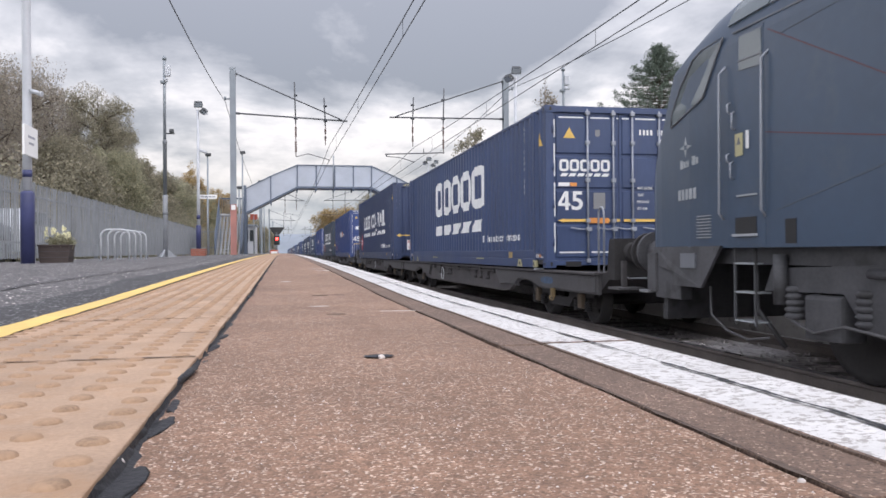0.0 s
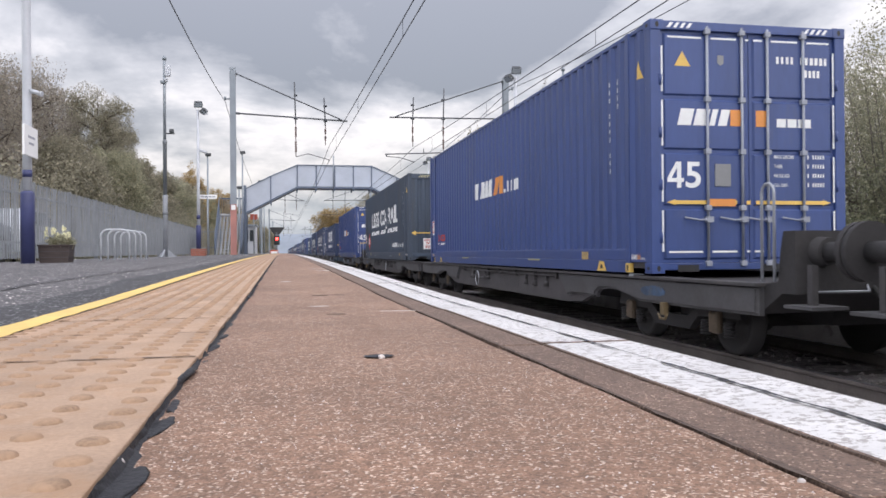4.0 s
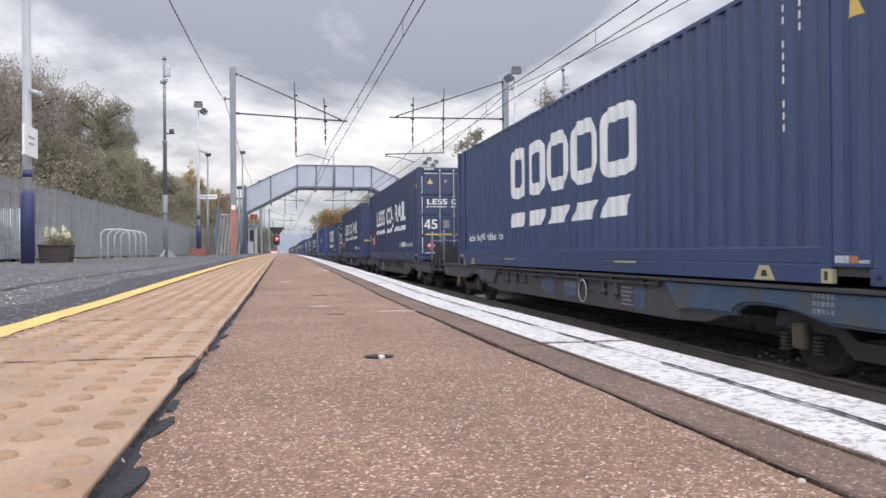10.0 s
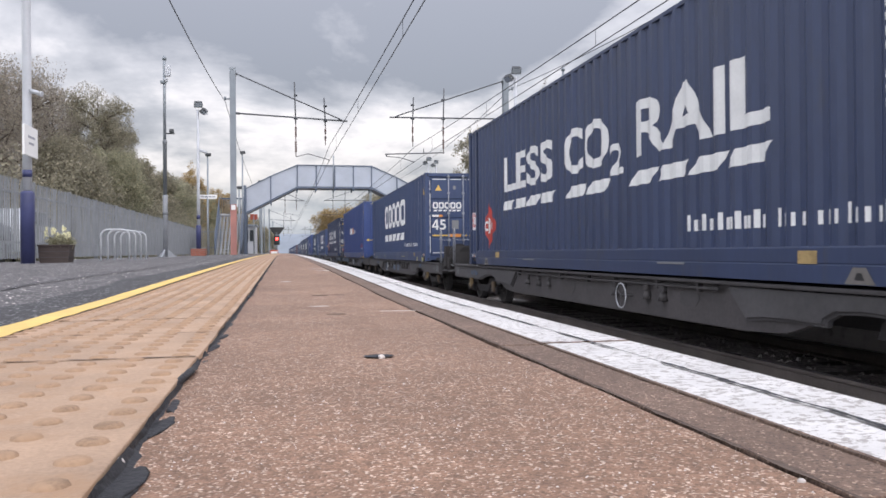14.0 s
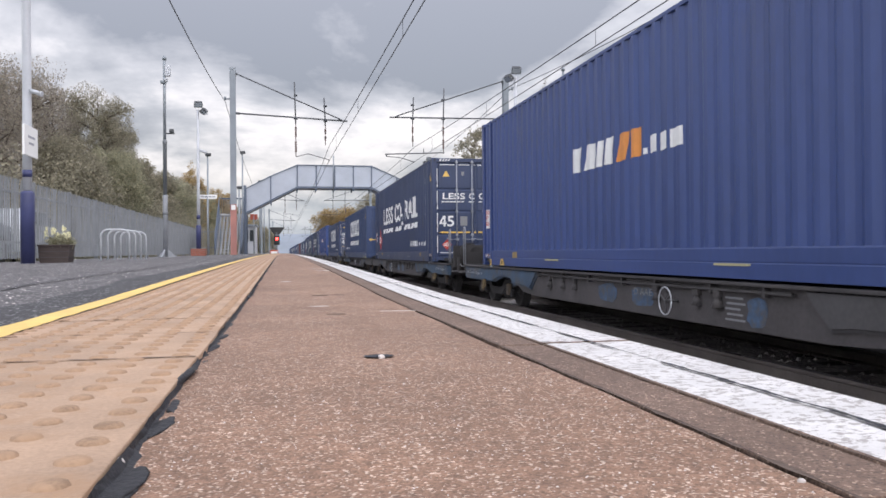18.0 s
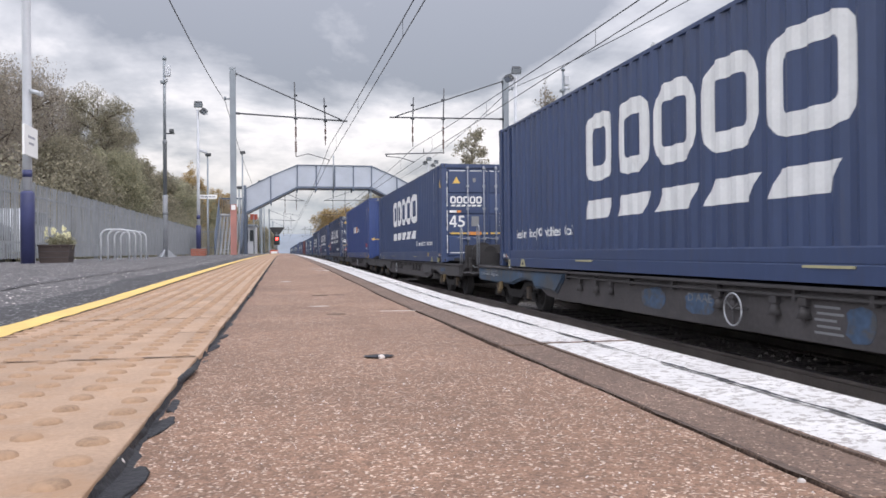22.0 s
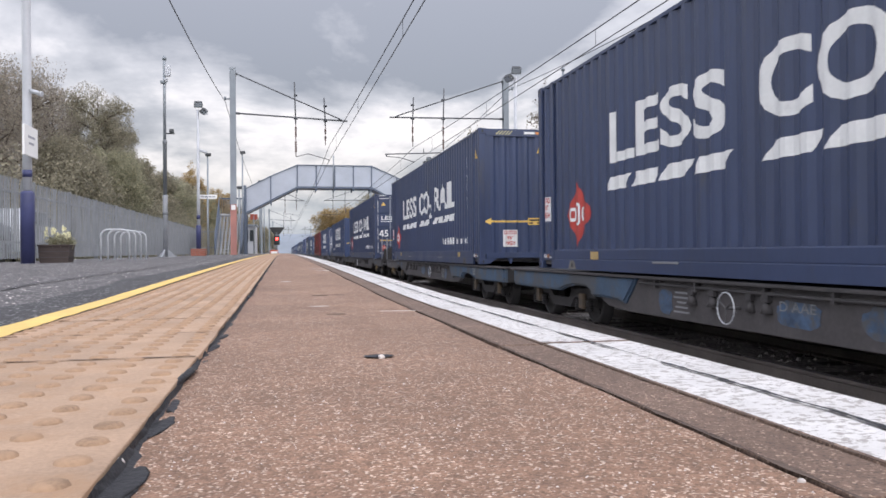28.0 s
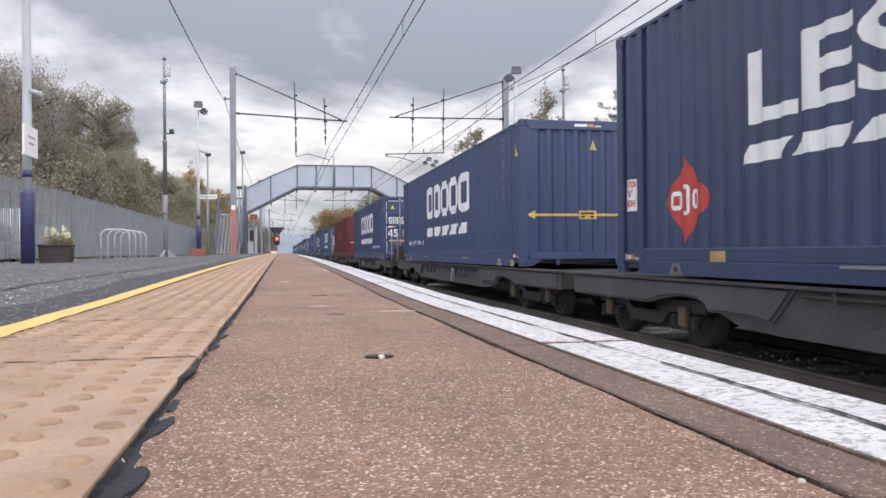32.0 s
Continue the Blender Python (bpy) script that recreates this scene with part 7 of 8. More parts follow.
        part("name_lettering", on_end(plates([(1.50 + 0.13 * i, 0, 1.50 + 0.13 * i + (0.10 if i < 4 else 0.05), 0.05) for i in range(7)]), False, 0, 0.47), "mark_white", c, "white lettering drawn as bars")
    elif kind == "mid":
        part("trade_mark", on_end(rings([(0.23 + 0.175 * i, 0, 0.23 + 0.175 * i + 0.155, 0.19) for i in range(5)], 0.042), False, 0, 1.54), "mark_white", c, "white trade mark of plain shapes")
        part("dash_stripe", on_end(dashes(0.24, 1.08, 0, 0.05, 6, 0.25), False, 0, 1.46), "mark_white", c)
        part("small_mark", on_end(plates([(0.21, 0, 0.40, 0.06)]), False, 0, 1.30), "mark_white", c)
        part("small_mark", on_end(plates([(0.41, 0, 0.52, 0.06)]), False, 0, 1.30), "mark_orange", c)
    elif kind == "blue":
        part("trade_mark", on_end(plates([((0.33, 0), (0.50, 0), (0.55, 0.19), (0.38, 0.19)), ((0.53, 0), (0.70, 0), (0.75, 0.19), (0.58, 0.19)), ((0.73, 0), (0.80, 0), (0.85, 0.19), (0.78, 0.19)), ((0.84, 0), (0.95, 0), (1.0, 0.19), (0.89, 0.19)), (1.60, 0, 1.72, 0.1), (1.74, 0, 1.86, 0.1), (1.88, 0, 2.05, 0.1)]), False, 0, 1.70), "mark_white", c, "white trade mark of plain shapes")
        part("trade_mark", on_end(plates([(1.0, 0, 1.15, 0.19), (1.33, 0, 1.48, 0.19)]), False, 0, 1.70), "mark_orange", c, "orange trade mark of plain shapes")
    if kind != "mid":
        for x in (0.2, 1.95):
            part("hazard_stripes", on_end(dashes(0, 0.32, 0, 0.06, 4, 0.5), False, x, high - 0.09, 0.0225), "mark_white", c)
    return c


# ---- the train: wagons ----
WB = 0.365     # wheel radius


def blob(y0, y1, z0, z1, x0, x1):
    """A thin patch with an uneven round outline."""
    cy, cz, ry, rz = (y0 + y1) / 2, (z0 + z1) / 2, (y1 - y0) / 2, (z1 - z0) / 2
    pts = []
    for k in range(16):
        a = k * math.pi / 8
        c, d = math.cos(a), math.sin(a)
        grow = 1 + 0.25 * noise.noise((k * 0.9, y0, 2))
        pts.append((cy + ry * grow * math.copysign(abs(c) ** 0.7, c), cz + rz * grow * math.copysign(abs(d) ** 0.7, d)))
    return prism(B(), pts, x0, x1, "x")


def build_wagon(blue, beam):
    """Half of a low twin wagon. The outer end, with buffers and hoops, lies at -y; z = 0 is the rail."""
    w = thing("container_wagon", ("grimy low container wagon with weathered pale blue ends" if blue else "grimy dark grey low container wagon"), "railway wagon", group="wagons of the train")
    top = 0.785
    near = 1 if beam else -1     # the side with the fittings
    for s in (-1, 1):
        x0, x1 = s * 1.20, s * 1.12
        ends = ([(-1.86, top - 0.30), (-1.86, top - 0.02), (3.45, top - 0.02), (3.25, top - 0.18), (3.0, top - 0.36), (2.75, top - 0.33), (2.35, top - 0.32), (1.92, top - 0.325), (1.90, top - 0.27), (1.78, top - 0.215), (1.5, top - 0.195), (1.2, top - 0.205), (0.90, top - 0.245), (0.58, top - 0.305), (-0.6, top - 0.31)],
                [(15.42, top - 0.02), (15.42, top - 0.30), (14.2, top - 0.31), (13.05, top - 0.305), (12.75, top - 0.245), (12.45, top - 0.205), (12.15, top - 0.195), (11.87, top - 0.215), (11.75, top - 0.27), (11.73, top - 0.325), (11.3, top - 0.32), (10.9, top - 0.33), (10.65, top - 0.36), (10.45, top - 0.18), (10.30, top - 0.02)])
        sole = None
        for prof in ends:
            bm = prism(B(), prof, x0, x1, "x")
            bmesh.ops.bevel(bm, geom=[e for e in bm.edges if abs(e.verts[0].co.x - x0) < 1e-4 and abs(e.verts[1].co.x - x0) < 1e-4], offset=0.032, segments=3, affect="EDGES")
            worn = (blue == 2 and prof[0][0] > 10) or (blue == 3 and prof[0][0] < 0)
            sole = part("solebar", bm, "frame_blue" if worn else "frame_sole", w, "pressed steel side sill in weathered pale blue paint" if worn else "pressed steel side sill with an arch over the wheel")
        web = prism(B(), [(2.1, top - 0.30), (2.1, top - 0.04), (11.6, top - 0.04), (11.6, top - 0.30), (11.2, top - 0.42), (10.6, top - 0.455), (3.1, top - 0.455), (2.5, top - 0.42)], s * 1.15, s * 1.08, "x")
        web = part("sill_web", web, "frame_web", w, "recessed sooty web of the side sill")
        part("air_pipe", tube(B(), [(s * 1.19, 3.5, top - 0.085), (s * 1.19, 6.9, top - 0.095), (s * 1.19, 10.2, top - 0.085)], 0.017, 6), "frame_dark", w)
        for y in (3.5, 4.6, 5.7, 6.8, 7.7, 8.9, 9.8) if s == near else ():
            part("pipe_hanger", box(B(), *sorted((s * 1.145, s * 1.205)), y - 0.022, y + 0.022, top - 0.13, top - 0.03), "frame_dark", web)
        for y0, y1, z0, z1 in (((5.95, 6.55, 0.37, 0.13), (7.0, 7.58, 0.37, 0.14), (9.47, 9.78, 0.42, 0.12)) if blue else ((5.6, 6.2, 0.34, 0.14), (9.35, 9.75, 0.30, 0.12))) if s == near else ():
            bm = blob(y0, y1, top - z0, top - z1, s * 1.148, s * 1.153)
            part("graffiti_patch", bm, "graffiti" if blue else "frame_dark", web, "faded blue graffiti patch" if blue else "dark stain")
        bm = B()
        a, b = sorted((s * 1.235, s * 1.08))
        box(bm, a, b, -1.89, 15.45, top - 0.035, top, 0.008)
        part("sill_flange", bm, "frame_dark", sole)
        # stiffeners, cable clips and a handbrake wheel on the sill
        wh = part("brake_wheel", tube(B(), [(s * 1.30, 8.15 + 0.145 * math.cos(k * 0.3927), top - 0.25 + 0.15 * math.sin(k * 0.3927)) for k in range(17)], 0.0075, 6), "hoop_steel", w, "pale round brake handwheel")
        bm = B()
        for a_ in (0.5, 2.6, 4.7):
            rod(bm, (s * 1.30, 8.15, top - 0.25), (s * 1.30, 8.15 + 0.145 * math.cos(a_), top - 0.25 + 0.15 * math.sin(a_)), 0.008, seg=5)
        rod(bm, (s * 1.05, 8.15, top - 0.25), (s * 1.305, 8.15, top - 0.25), 0.016, seg=8)
        part("spokes", bm, "frame_sole", wh)
        for y, big in ((4.0, 0.05), (4.6, 0.045), (5.1, 0.04), (7.7, 0.05), (7.95, 0.04), (8.6, 0.05), (9.0, 0.055)) if s == near else ():
            bm = B()
            box(bm, *sorted((s * 1.14, s * 1.20)), y - big, y + big, top - 0.17, top - 0.08, 0.01)
            rod(bm, (s * 1.165, y, top - 0.17), (s * 1.165, y, top - 0.27), big * 0.6, big * 1.4, 8)
            part("valve", bm, "frame_dark", w)
        if blue and s == near:
            for y0, y1, zz in ((1.0, 1.45, 0.13), (2.0, 2.3, 0.29)) if blue == 2 else ((1.0, 1.30, 0.17), (12.2, 12.45, 0.16), (11.8, 11.95, 0.27)):
                part("paint_patch", blob(y0, y1, top - zz, top - 0.045, s * 1.2, s * 1.2045), "graffiti", sole, "smudge of faded blue paint")
            txt = letters("D AAE", 0.48, 0.085, 0.008)
            for v in txt.verts:
                u = v.co.x
                v.co = Vector((s * 1.1545, (7.54 - u) if s < 0 else (7.06 + u), top - 0.235 + v.co.y))
            bmesh.ops.recalc_face_normals(txt, faces=txt.faces)
            part("lettering", txt, "frame_mark", web, "faded grey lettering")
            bm = B()
            for i in range(5):
                box(bm, *sorted((s * 1.149, s * 1.1535)), 9.10 + 0.03 * (i % 2), 9.44 - 0.04 * (i % 3), top - 0.38 + 0.052 * i, top - 0.36 + 0.052 * i)
            part("lettering", bm, "mark_grey", web, "faded grey lettering drawn as bars")
            txt = letters("RIV D-AAEC Sffggmrrss", 1.35, 0.075, 0.006) if blue == 3 else letters("RIV D-AAEC", 0.44, 0.062, 0.006)
            for v in txt.verts:
                u = v.co.x
                v.co = Vector((s * 1.2045, ((-0.20 if blue == 3 else -0.82) - u) if s < 0 else ((-1.62 if blue == 3 else -1.26) + u), top - 0.20 + v.co.y))
            bmesh.ops.recalc_face_normals(txt, faces=txt.faces)
            part("lettering", txt, "loco_grey" if blue == 3 else "frame_mark", sole, "faded grey lettering")
        elif s == near:
            part("paint_patch", blob(-0.13, 0.47, top - 0.22, top - 0.11, s * 1.2, s * 1.2045), "graffiti", sole, "smudge of faded blue paint")
        if (blue in (1, 2) or beam and not blue) and s == near:
            bm = B()
            for i in range(5):
                box(bm, *sorted((s * 1.2005, s * 1.2040)), -1.66 + 0.03 * (i % 2), -1.36, top - 0.22 + 0.034 * i, top - 0.208 + 0.034 * i)
            part("code_lettering", bm, "frame_mark", sole, "faded wagon number drawn as bars")
        if s == near and blue == 3:
            bm = B()
            for i in range(12):
                box(bm, *sorted((s * 1.2005, s * 1.2040)), -1.36 + 0.085 * i, -1.325 + 0.085 * i, top - 0.11, top - 0.06)
            part("code_lettering", bm, "frame_mark", sole, "faded wagon number drawn as bars")
        if s == near and blue == 2 and beam:
            bm = B()
            for i in range(3):
                for k in range(5):
                    box(bm, *sorted((s * 1.200, s * 1.2045)), 12.88 + 0.055 * k, 12.918 + 0.055 * k, top - 0.215 + 0.06 * i, top - 0.175 + 0.06 * i)
            part("data_grid", bm, "frame_mark", sole, "small pale data grid")
        # tie-down hooks and axle caps painted ochre
        for y in (-0.10,):
            bm = B()
            box(bm, *sorted((s * 1.17, s * 1.23)), y - 0.045, y + 0.045, top - 0.42, top - 0.28, 0.01)
            tube(bm, [(s * 1.22, y - 0.10, top - 0.41), (s * 1.22, y - 0.06, top - 0.46), (s * 1.22, y + 0.06, top - 0.46), (s * 1.22, y + 0.10, top - 0.41)], 0.016, 6)
            part("tie_hook", bm, "hook_yellow", w, "ochre painted hook")
        part("locking_pin", box(B(), *sorted((s * 1.10, s * 1.25)), 0.60, 0.71, top - 0.012, top + 0.020, 0.006), "galv", w)
        # steps and hoops at the outer end
        part("step", box(B(), *sorted((s * 1.20, s * 0.86)), -2.62, -2.25, 0.585, 0.615, 0.004), "frame_sole", w, "worn steel step")
        bm = B()
        box(bm, *sorted((s * 1.02, s * 1.08)), -2.46, -2.40, 0.6, 0.95)
        part("step_hanger", bm, "frame_dark", w)
        hp = bend((s * 1.18, -2.10, 0.80), (s * 1.18, -1.92, 0.80), 0.86)
        part("handrail_hoop", tube(B(), hp, 0.014, 6), "rail_bright", w, "bright steel hoop")
        part("deck_rail", box(B(), *sorted((s * 1.12, s * 0.95)), 0.2, 13.5, top - 0.2, top - 0.05), "frame_dark", w)
        bm = B()
        rod(bm, (s * 0.875, -2.83, 1.06), (s * 0.875, -2.77, 1.06), 0.24, 0.24, 18)
        rod(bm, (s * 0.875, -2.78, 1.06), (s * 0.875, -2.42, 1.06), 0.085, 0.085, 12)
        rod(bm, (s * 0.875, -2.42, 1.06), (s * 0.875, -2.10, 1.06), 0.12, 0.15, 12)
        part("buffer", bm, "frame_black", w, "round dark steel buffer")
    part("deck", box(B(), -1.12, 1.12, -1.81, 15.37, top - 0.10, top - 0.03), "frame_black", w, "dark steel deck")
    part("end_beam", box(B(), -1.12, 1.12, 15.32, 15.40, top - 0.30, top - 0.03, 0.02), "frame_black", w, "end beam at the gap")
    if beam:
        part("cushion_beam", box(B(), -0.55, 0.55, -2.08, -0.45, top - 0.03, 1.07, 0.02), "frame_black", w, "raised dark box beam on the deck")
        for q in (-1, 1):
            part("beam_flange", box(B(), *sorted((q * 0.50, q * 0.72)), -2.08, -0.45, 1.045, 1.075, 0.006), "frame_dark", w)
    part("centre_beam", box(B(), -0.30, 0.30, -1.7, 15.55, top - 0.42, top - 0.10), "frame_black", w)
    part("headstock", prism(B(), [(-2.30, 0.70), (-2.12, 0.70), (-1.78, 0.50), (-1.78, 0.76), (-2.06, 0.80), (-2.10, 1.08), (-2.14, 1.24), (-2.30, 1.24)], -1.12, 1.12, "x"), "frame_black", w, "raised dark headstock beyond the bogie")
    part("draw_hook", tube(B(), [(0, -2.1, 1.03), (0, -2.45, 1.03), (0, -2.6, 0.95), (0, -2.66, 0.75), (0, -2.6, 0.6)], 0.035, 6), "frame_dark", w)
    for s in (-1, 1):
        part("brake_hose", tube(B(), [(s * 0.35, -2.1, 0.9), (s * 0.36, -2.35, 0.7), (s * 0.36, -2.55, 0.5), (s * 0.36, -2.75, 0.62)], 0.025, 6), "tyre", w)
    part("shunter_rail", tube(B(), [(-1.05, -2.13, 0.92), (-0.95, -2.35, 0.72), (-0.45, -2.35, 0.72), (-0.35, -2.13, 0.92)], 0.012, 6), "galv", w)
    part("articulation", box(B(), -0.25, 0.25, 15.3, 15.76, top - 0.40, top - 0.12), "frame_black", w)
    for y in (0.14, 13.48):
        bg = part("bogie", box(B(), -0.75, 0.75, y - 0.25, y + 0.25, 0.30, 0.52, 0.03), "frame_dark", w, "two-axle bogie")
        for s in (-1, 1):
            bm = prism(B(), [(y - 1.42, 0.40), (y - 1.35, 0.54), (y - 0.6, 0.52), (y - 0.35, 0.36), (y + 0.35, 0.36), (y + 0.6, 0.52), (y + 1.35, 0.54), (y + 1.42, 0.40), (y + 0.6, 0.38), (y + 0.4, 0.22), (y - 0.4, 0.22), (y - 0.6, 0.38)], s * 0.90, s * 0.99, "x")
            part("bogie_side_frame", bm, "frame_black", bg)
            for dy in (-1.0, 1.0):
                bm = B()
                box(bm, *sorted((s * 0.98, s * 1.06)), y + dy - 0.088, y + dy + 0.088, 0.23, 0.46, 0.035)
                part("axle_box", bm, "axle_yellow", bg, "rusty ochre axle cap")
                for e in (-0.26, 0.26) if s == near else ():
                    bm = B()
                    for k in range(5):
                        lathe(bm, [(0.045, 0.20 + 0.032 * k), (0.062, 0.214 + 0.032 * k), (0.045, 0.228 + 0.032 * k)], 10, (s * 1.0, y + dy + e * 0.85, 0))
                    part("spring", bm, "frame_black", bg)
        for dy in (-1.0, 1.0):
            bm = B()
            rod(bm, (-0.95, 0, 0), (0.95, 0, 0), 0.08, seg=10)
            for s in (-1, 1):
                lathe(bm, [(0.12, s * 0.66), (0.39, s * 0.685), (0.395, s * 0.70), (WB, s * 0.715), (WB - 0.005, s * 0.82), (0.30, s * 0.825), (0.27, s * 0.79), (0.14, s * 0.78), (0.12, s * 0.83)], 24, (0, 0, 0), "x")
                for k in range(3):
                    a = 2.094 * k
                    box(bm, *sorted((s * 0.78, s * 0.80)), 0.20 * math.cos(a) - 0.03, 0.20 * math.cos(a) + 0.03, 0.20 * math.sin(a) - 0.03, 0.20 * math.sin(a) + 0.03)
            ws = part("wheelset", bm, "wheel", w, "pair of wheels on an axle")
            ws.location = (0, y + dy, WB)
    return w


# ---- the train: locomotive ----


def build_loco():
    """A smooth dark electric locomotive; y = 0 is the face of the cab that trails, and it lies towards -y. z = 0 is the rail."""
    lo = thing("locomotive", "dark blue-grey electric locomotive with sloping cab", "locomotive")
    LL = 20.0
    stations = [-0.16, -0.12, 0.0, 0.2, 0.4, 0.6, 1.0, 1.4, 1.8, 2.4, 3.2]
    tops = [1.72, 1.96, 2.24, 2.50, 2.80, 3.10, 3.42, 3.62, 3.74, 3.81, 3.84]
    half = [1.07, 1.11, 1.15, 1.185, 1.21, 1.235, 1.28, 1.31, 1.335, 1.35, 1.35]
    secs = [(-d, t, h) for d, t, h in zip(stations, tops, half)] + [(-y, 3.84, 1.35) for y in (5, 8, 11, 14, LL - 3.2)] + [(-(LL - d), t, h) for d, t, h in zip(stations[::-1], tops[::-1], half[::-1])]

    def half_at(d):
        return float(np.interp(d, stations, half))

    def ring(y, t, h):
        zs = min(2.95, t - 0.16)
        pts = [(-h, 1.10), (-h, zs)]
        for k in range(1, 8):
            a = math.pi / 2 * k / 7
            pts.append((-h + h * (1 - math.cos(a)) * 0.98, zs + (t - zs) * math.sin(a) ** 0.8))
        return pts + [(-x, z) for x, z in pts[::-1][1:]]
    bm = B()
    rows = [[bm.verts.new((x, y, z)) for x, z in ring(y, t, h)] for y, t, h in secs]
    for a, b in zip(rows, rows[1:]):
        for k in range(len(a) - 1):
            f = bm.faces.new((a[k], a[k + 1], b[k + 1], b[k]))
            f.smooth = 1 <= k < len(a) - 2
        bm.faces.new((a[-1], a[0], b[0], b[-1]))
    for r in (rows[0], rows[-1]):
        bm.faces.new(r)
    bmesh.ops.recalc_face_normals(bm, faces=bm.faces)
    part("body", bm, "loco", lo, "dark blue-grey painted body")

    # front screen across the sloping face
    bm = prism(B(), [(-0.30, 2.68), (-0.62, 3.13), (-0.72, 3.13), (-0.40, 2.62)], -1.0, 1.0, "x")
    for v in bm.verts:
        v.co += Vector((0, 0.03, 0.03))
    part("windscreen", bm, "screen", lo, "sloping tinted windscreen")
    for s in (-1, 1):
        e = s * 1.345

        def plate(name, pts, material, lab="", lift=0.006, parent=lo):
            bm = prism(B(), [(y, z) for y, z in pts], 0.0, lift, "x")
            for v in bm.verts:
                v.co.x = s * (half_at(-v.co.y) - 0.004 + v.co.x)
            bmesh.ops.recalc_face_normals(bm, faces=bm.faces)
            return part(name, bm, material, parent, lab)
        plate("corner_window", [(-0.54, 2.42), (-0.56, 2.54), (-0.80, 2.76), (-1.11, 2.97), (-1.32, 3.02), (-1.72, 3.03), (-1.32, 2.58)], "screen", "large sloping tinted corner window", 0.010)
        bm = B()
        loop = [(-0.53, 2.40), (-0.55, 2.54), (-0.80, 2.78), (-1.11, 2.99), (-1.32, 3.04), (-1.74, 3.05), (-1.33, 2.57), (-0.53, 2.40)]
        part("window_frame", tube(bm, [(s * (half_at(-y) + 0.010), y, z) for y, z in loop], 0.011, 5), "loco_trim", lo, "thin grey window frame")
        plate("cab_window", [(-2.01, 2.68), (-2.37, 2.66), (-2.36, 2.97), (-2.02, 2.98)], "screen", "tinted cab side window", 0.014)
        # quarter light above the cab side, let into the curve of the roof, with a bright pillar behind it
        for ya, yb, name, mt, lab in ((-1.80, -2.44, "quarter_light", "screen", "tinted roof quarter light"), (-2.47, -2.53, "roof_pillar", "rail_bright", "bright roof pillar"), (-2.56, -3.30, "quarter_light", "screen", "")):
            bm = B()
            rows = []
            for y in (ya, yb):
                t_ = float(np.interp(-y, stations, tops))
                row = []
                for a in (0.16, 0.30, 0.44, 0.56):
                    zz = 2.95 + (t_ - 2.95) * math.sin(a) ** 0.8
                    xx = half_at(-y) * (1 - (1 - math.cos(a)) * 0.98)
                    row.append((bm.verts.new((s * (xx + 0.012), y - 0.25 * (zz - 3.1), zz)), bm.verts.new((s * (xx - 0.02), y - 0.25 * (zz - 3.1), zz - 0.01))))
                rows.append(row)
            for j in range(3):
                bm.faces.new((rows[0][j][0], rows[0][j + 1][0], rows[1][j + 1][0], rows[1][j][0]))
            for a, b in ((0, 0), (3, 3)):
                bm.faces.new((rows[0][a][0], rows[1][a][0], rows[1][a][1], rows[0][a][1]))
            for r_ in rows:
                for j in range(3):
                    bm.faces.new((r_[j][0], r_[j + 1][0], r_[j + 1][1], r_[j][1]))
            bmesh.ops.recalc_face_normals(bm, faces=bm.faces)
            part(name, bm, mt, lo, lab)
        plate("window_bar", [(-2.00, 2.755), (-2.38, 2.745), (-2.38, 2.760), (-2.00, 2.770)], "loco_trim", "", 0.017)
        plate("cab_door", [(-1.95, 1.13), (-2.40, 1.13), (-2.39, 3.0), (-1.99, 3.0)], "loco", "narrow cab side door", 0.007)
        plate("gutter", [(-1.90, 3.035), (-9.0, 3.035), (-9.0, 3.05), (-1.90, 3.05)], "loco_trim", "", 0.012)
        for y, zt in ((-1.76, 2.70), (-2.42, 2.70)):
            part("handrail", tube(B(), [(e, y - 0.03, zt + 0.06), (e + s * 0.05, y, zt), (e + s * 0.05, y + 0.02, 1.42), (e, y + 0.02, 1.36)], 0.011, 6), "rail_bright", lo, "bright steel handrail")
        for y, za, zb in ((-1.86, 2.32, 2.42), (-1.93, 2.16, 2.33), (-1.84, 1.87, 1.96), (-1.90, 1.72, 1.88)):
            part("grab_handle", tube(B(), [(e, y, zb), (e + s * 0.03, y, zb - 0.02), (e + s * 0.03, y, za + 0.02), (e, y, za)], 0.009, 5), "rail_bright", lo)
        # step recesses are flat black plates that paint the shade inside
        plate("door_step_recess", [(-1.93, 1.22), (-2.27, 1.22), (-2.27, 1.37), (-1.93, 1.37)], "mark_black", "dark step recess", 0.013)
        part("step_plate", box(B(), *sorted((e, e + s * 0.03)), -2.28, -1.92, 1.20, 1.222), "loco_grey", lo)
        part("door_sill", box(B(), *sorted((e, e + s * 0.02)), -2.28, -1.98, 1.555, 1.570), "loco_grey", lo)
        plate("step_recess", [(-2.67, 1.13), (-2.81, 1.13), (-2.81, 1.33), (-2.67, 1.33)], "mark_black", "narrow dark recess", 0.009)
        for k in range(8):
            part("louvre", box(B(), *sorted((s * half_at(1.3), s * (half_at(1.3) + 0.02))), -1.46, -1.20, 1.20 + 0.030 * k, 1.208 + 0.030 * k), "loco_grey", lo)
        plate("sticker", [(-1.945, 1.92), (-2.06, 1.92), (-2.06, 2.12), (-1.945, 2.12)], "slip_yellow", "pale yellow-green safety sticker", 0.016)
        plate("sticker_mark", [(-1.97, 2.02), (-2.035, 2.02), (-2.003, 2.09)], "loco_trim", "", 0.018)
        one = letters("1", 0.05, 0.16, 0.04)
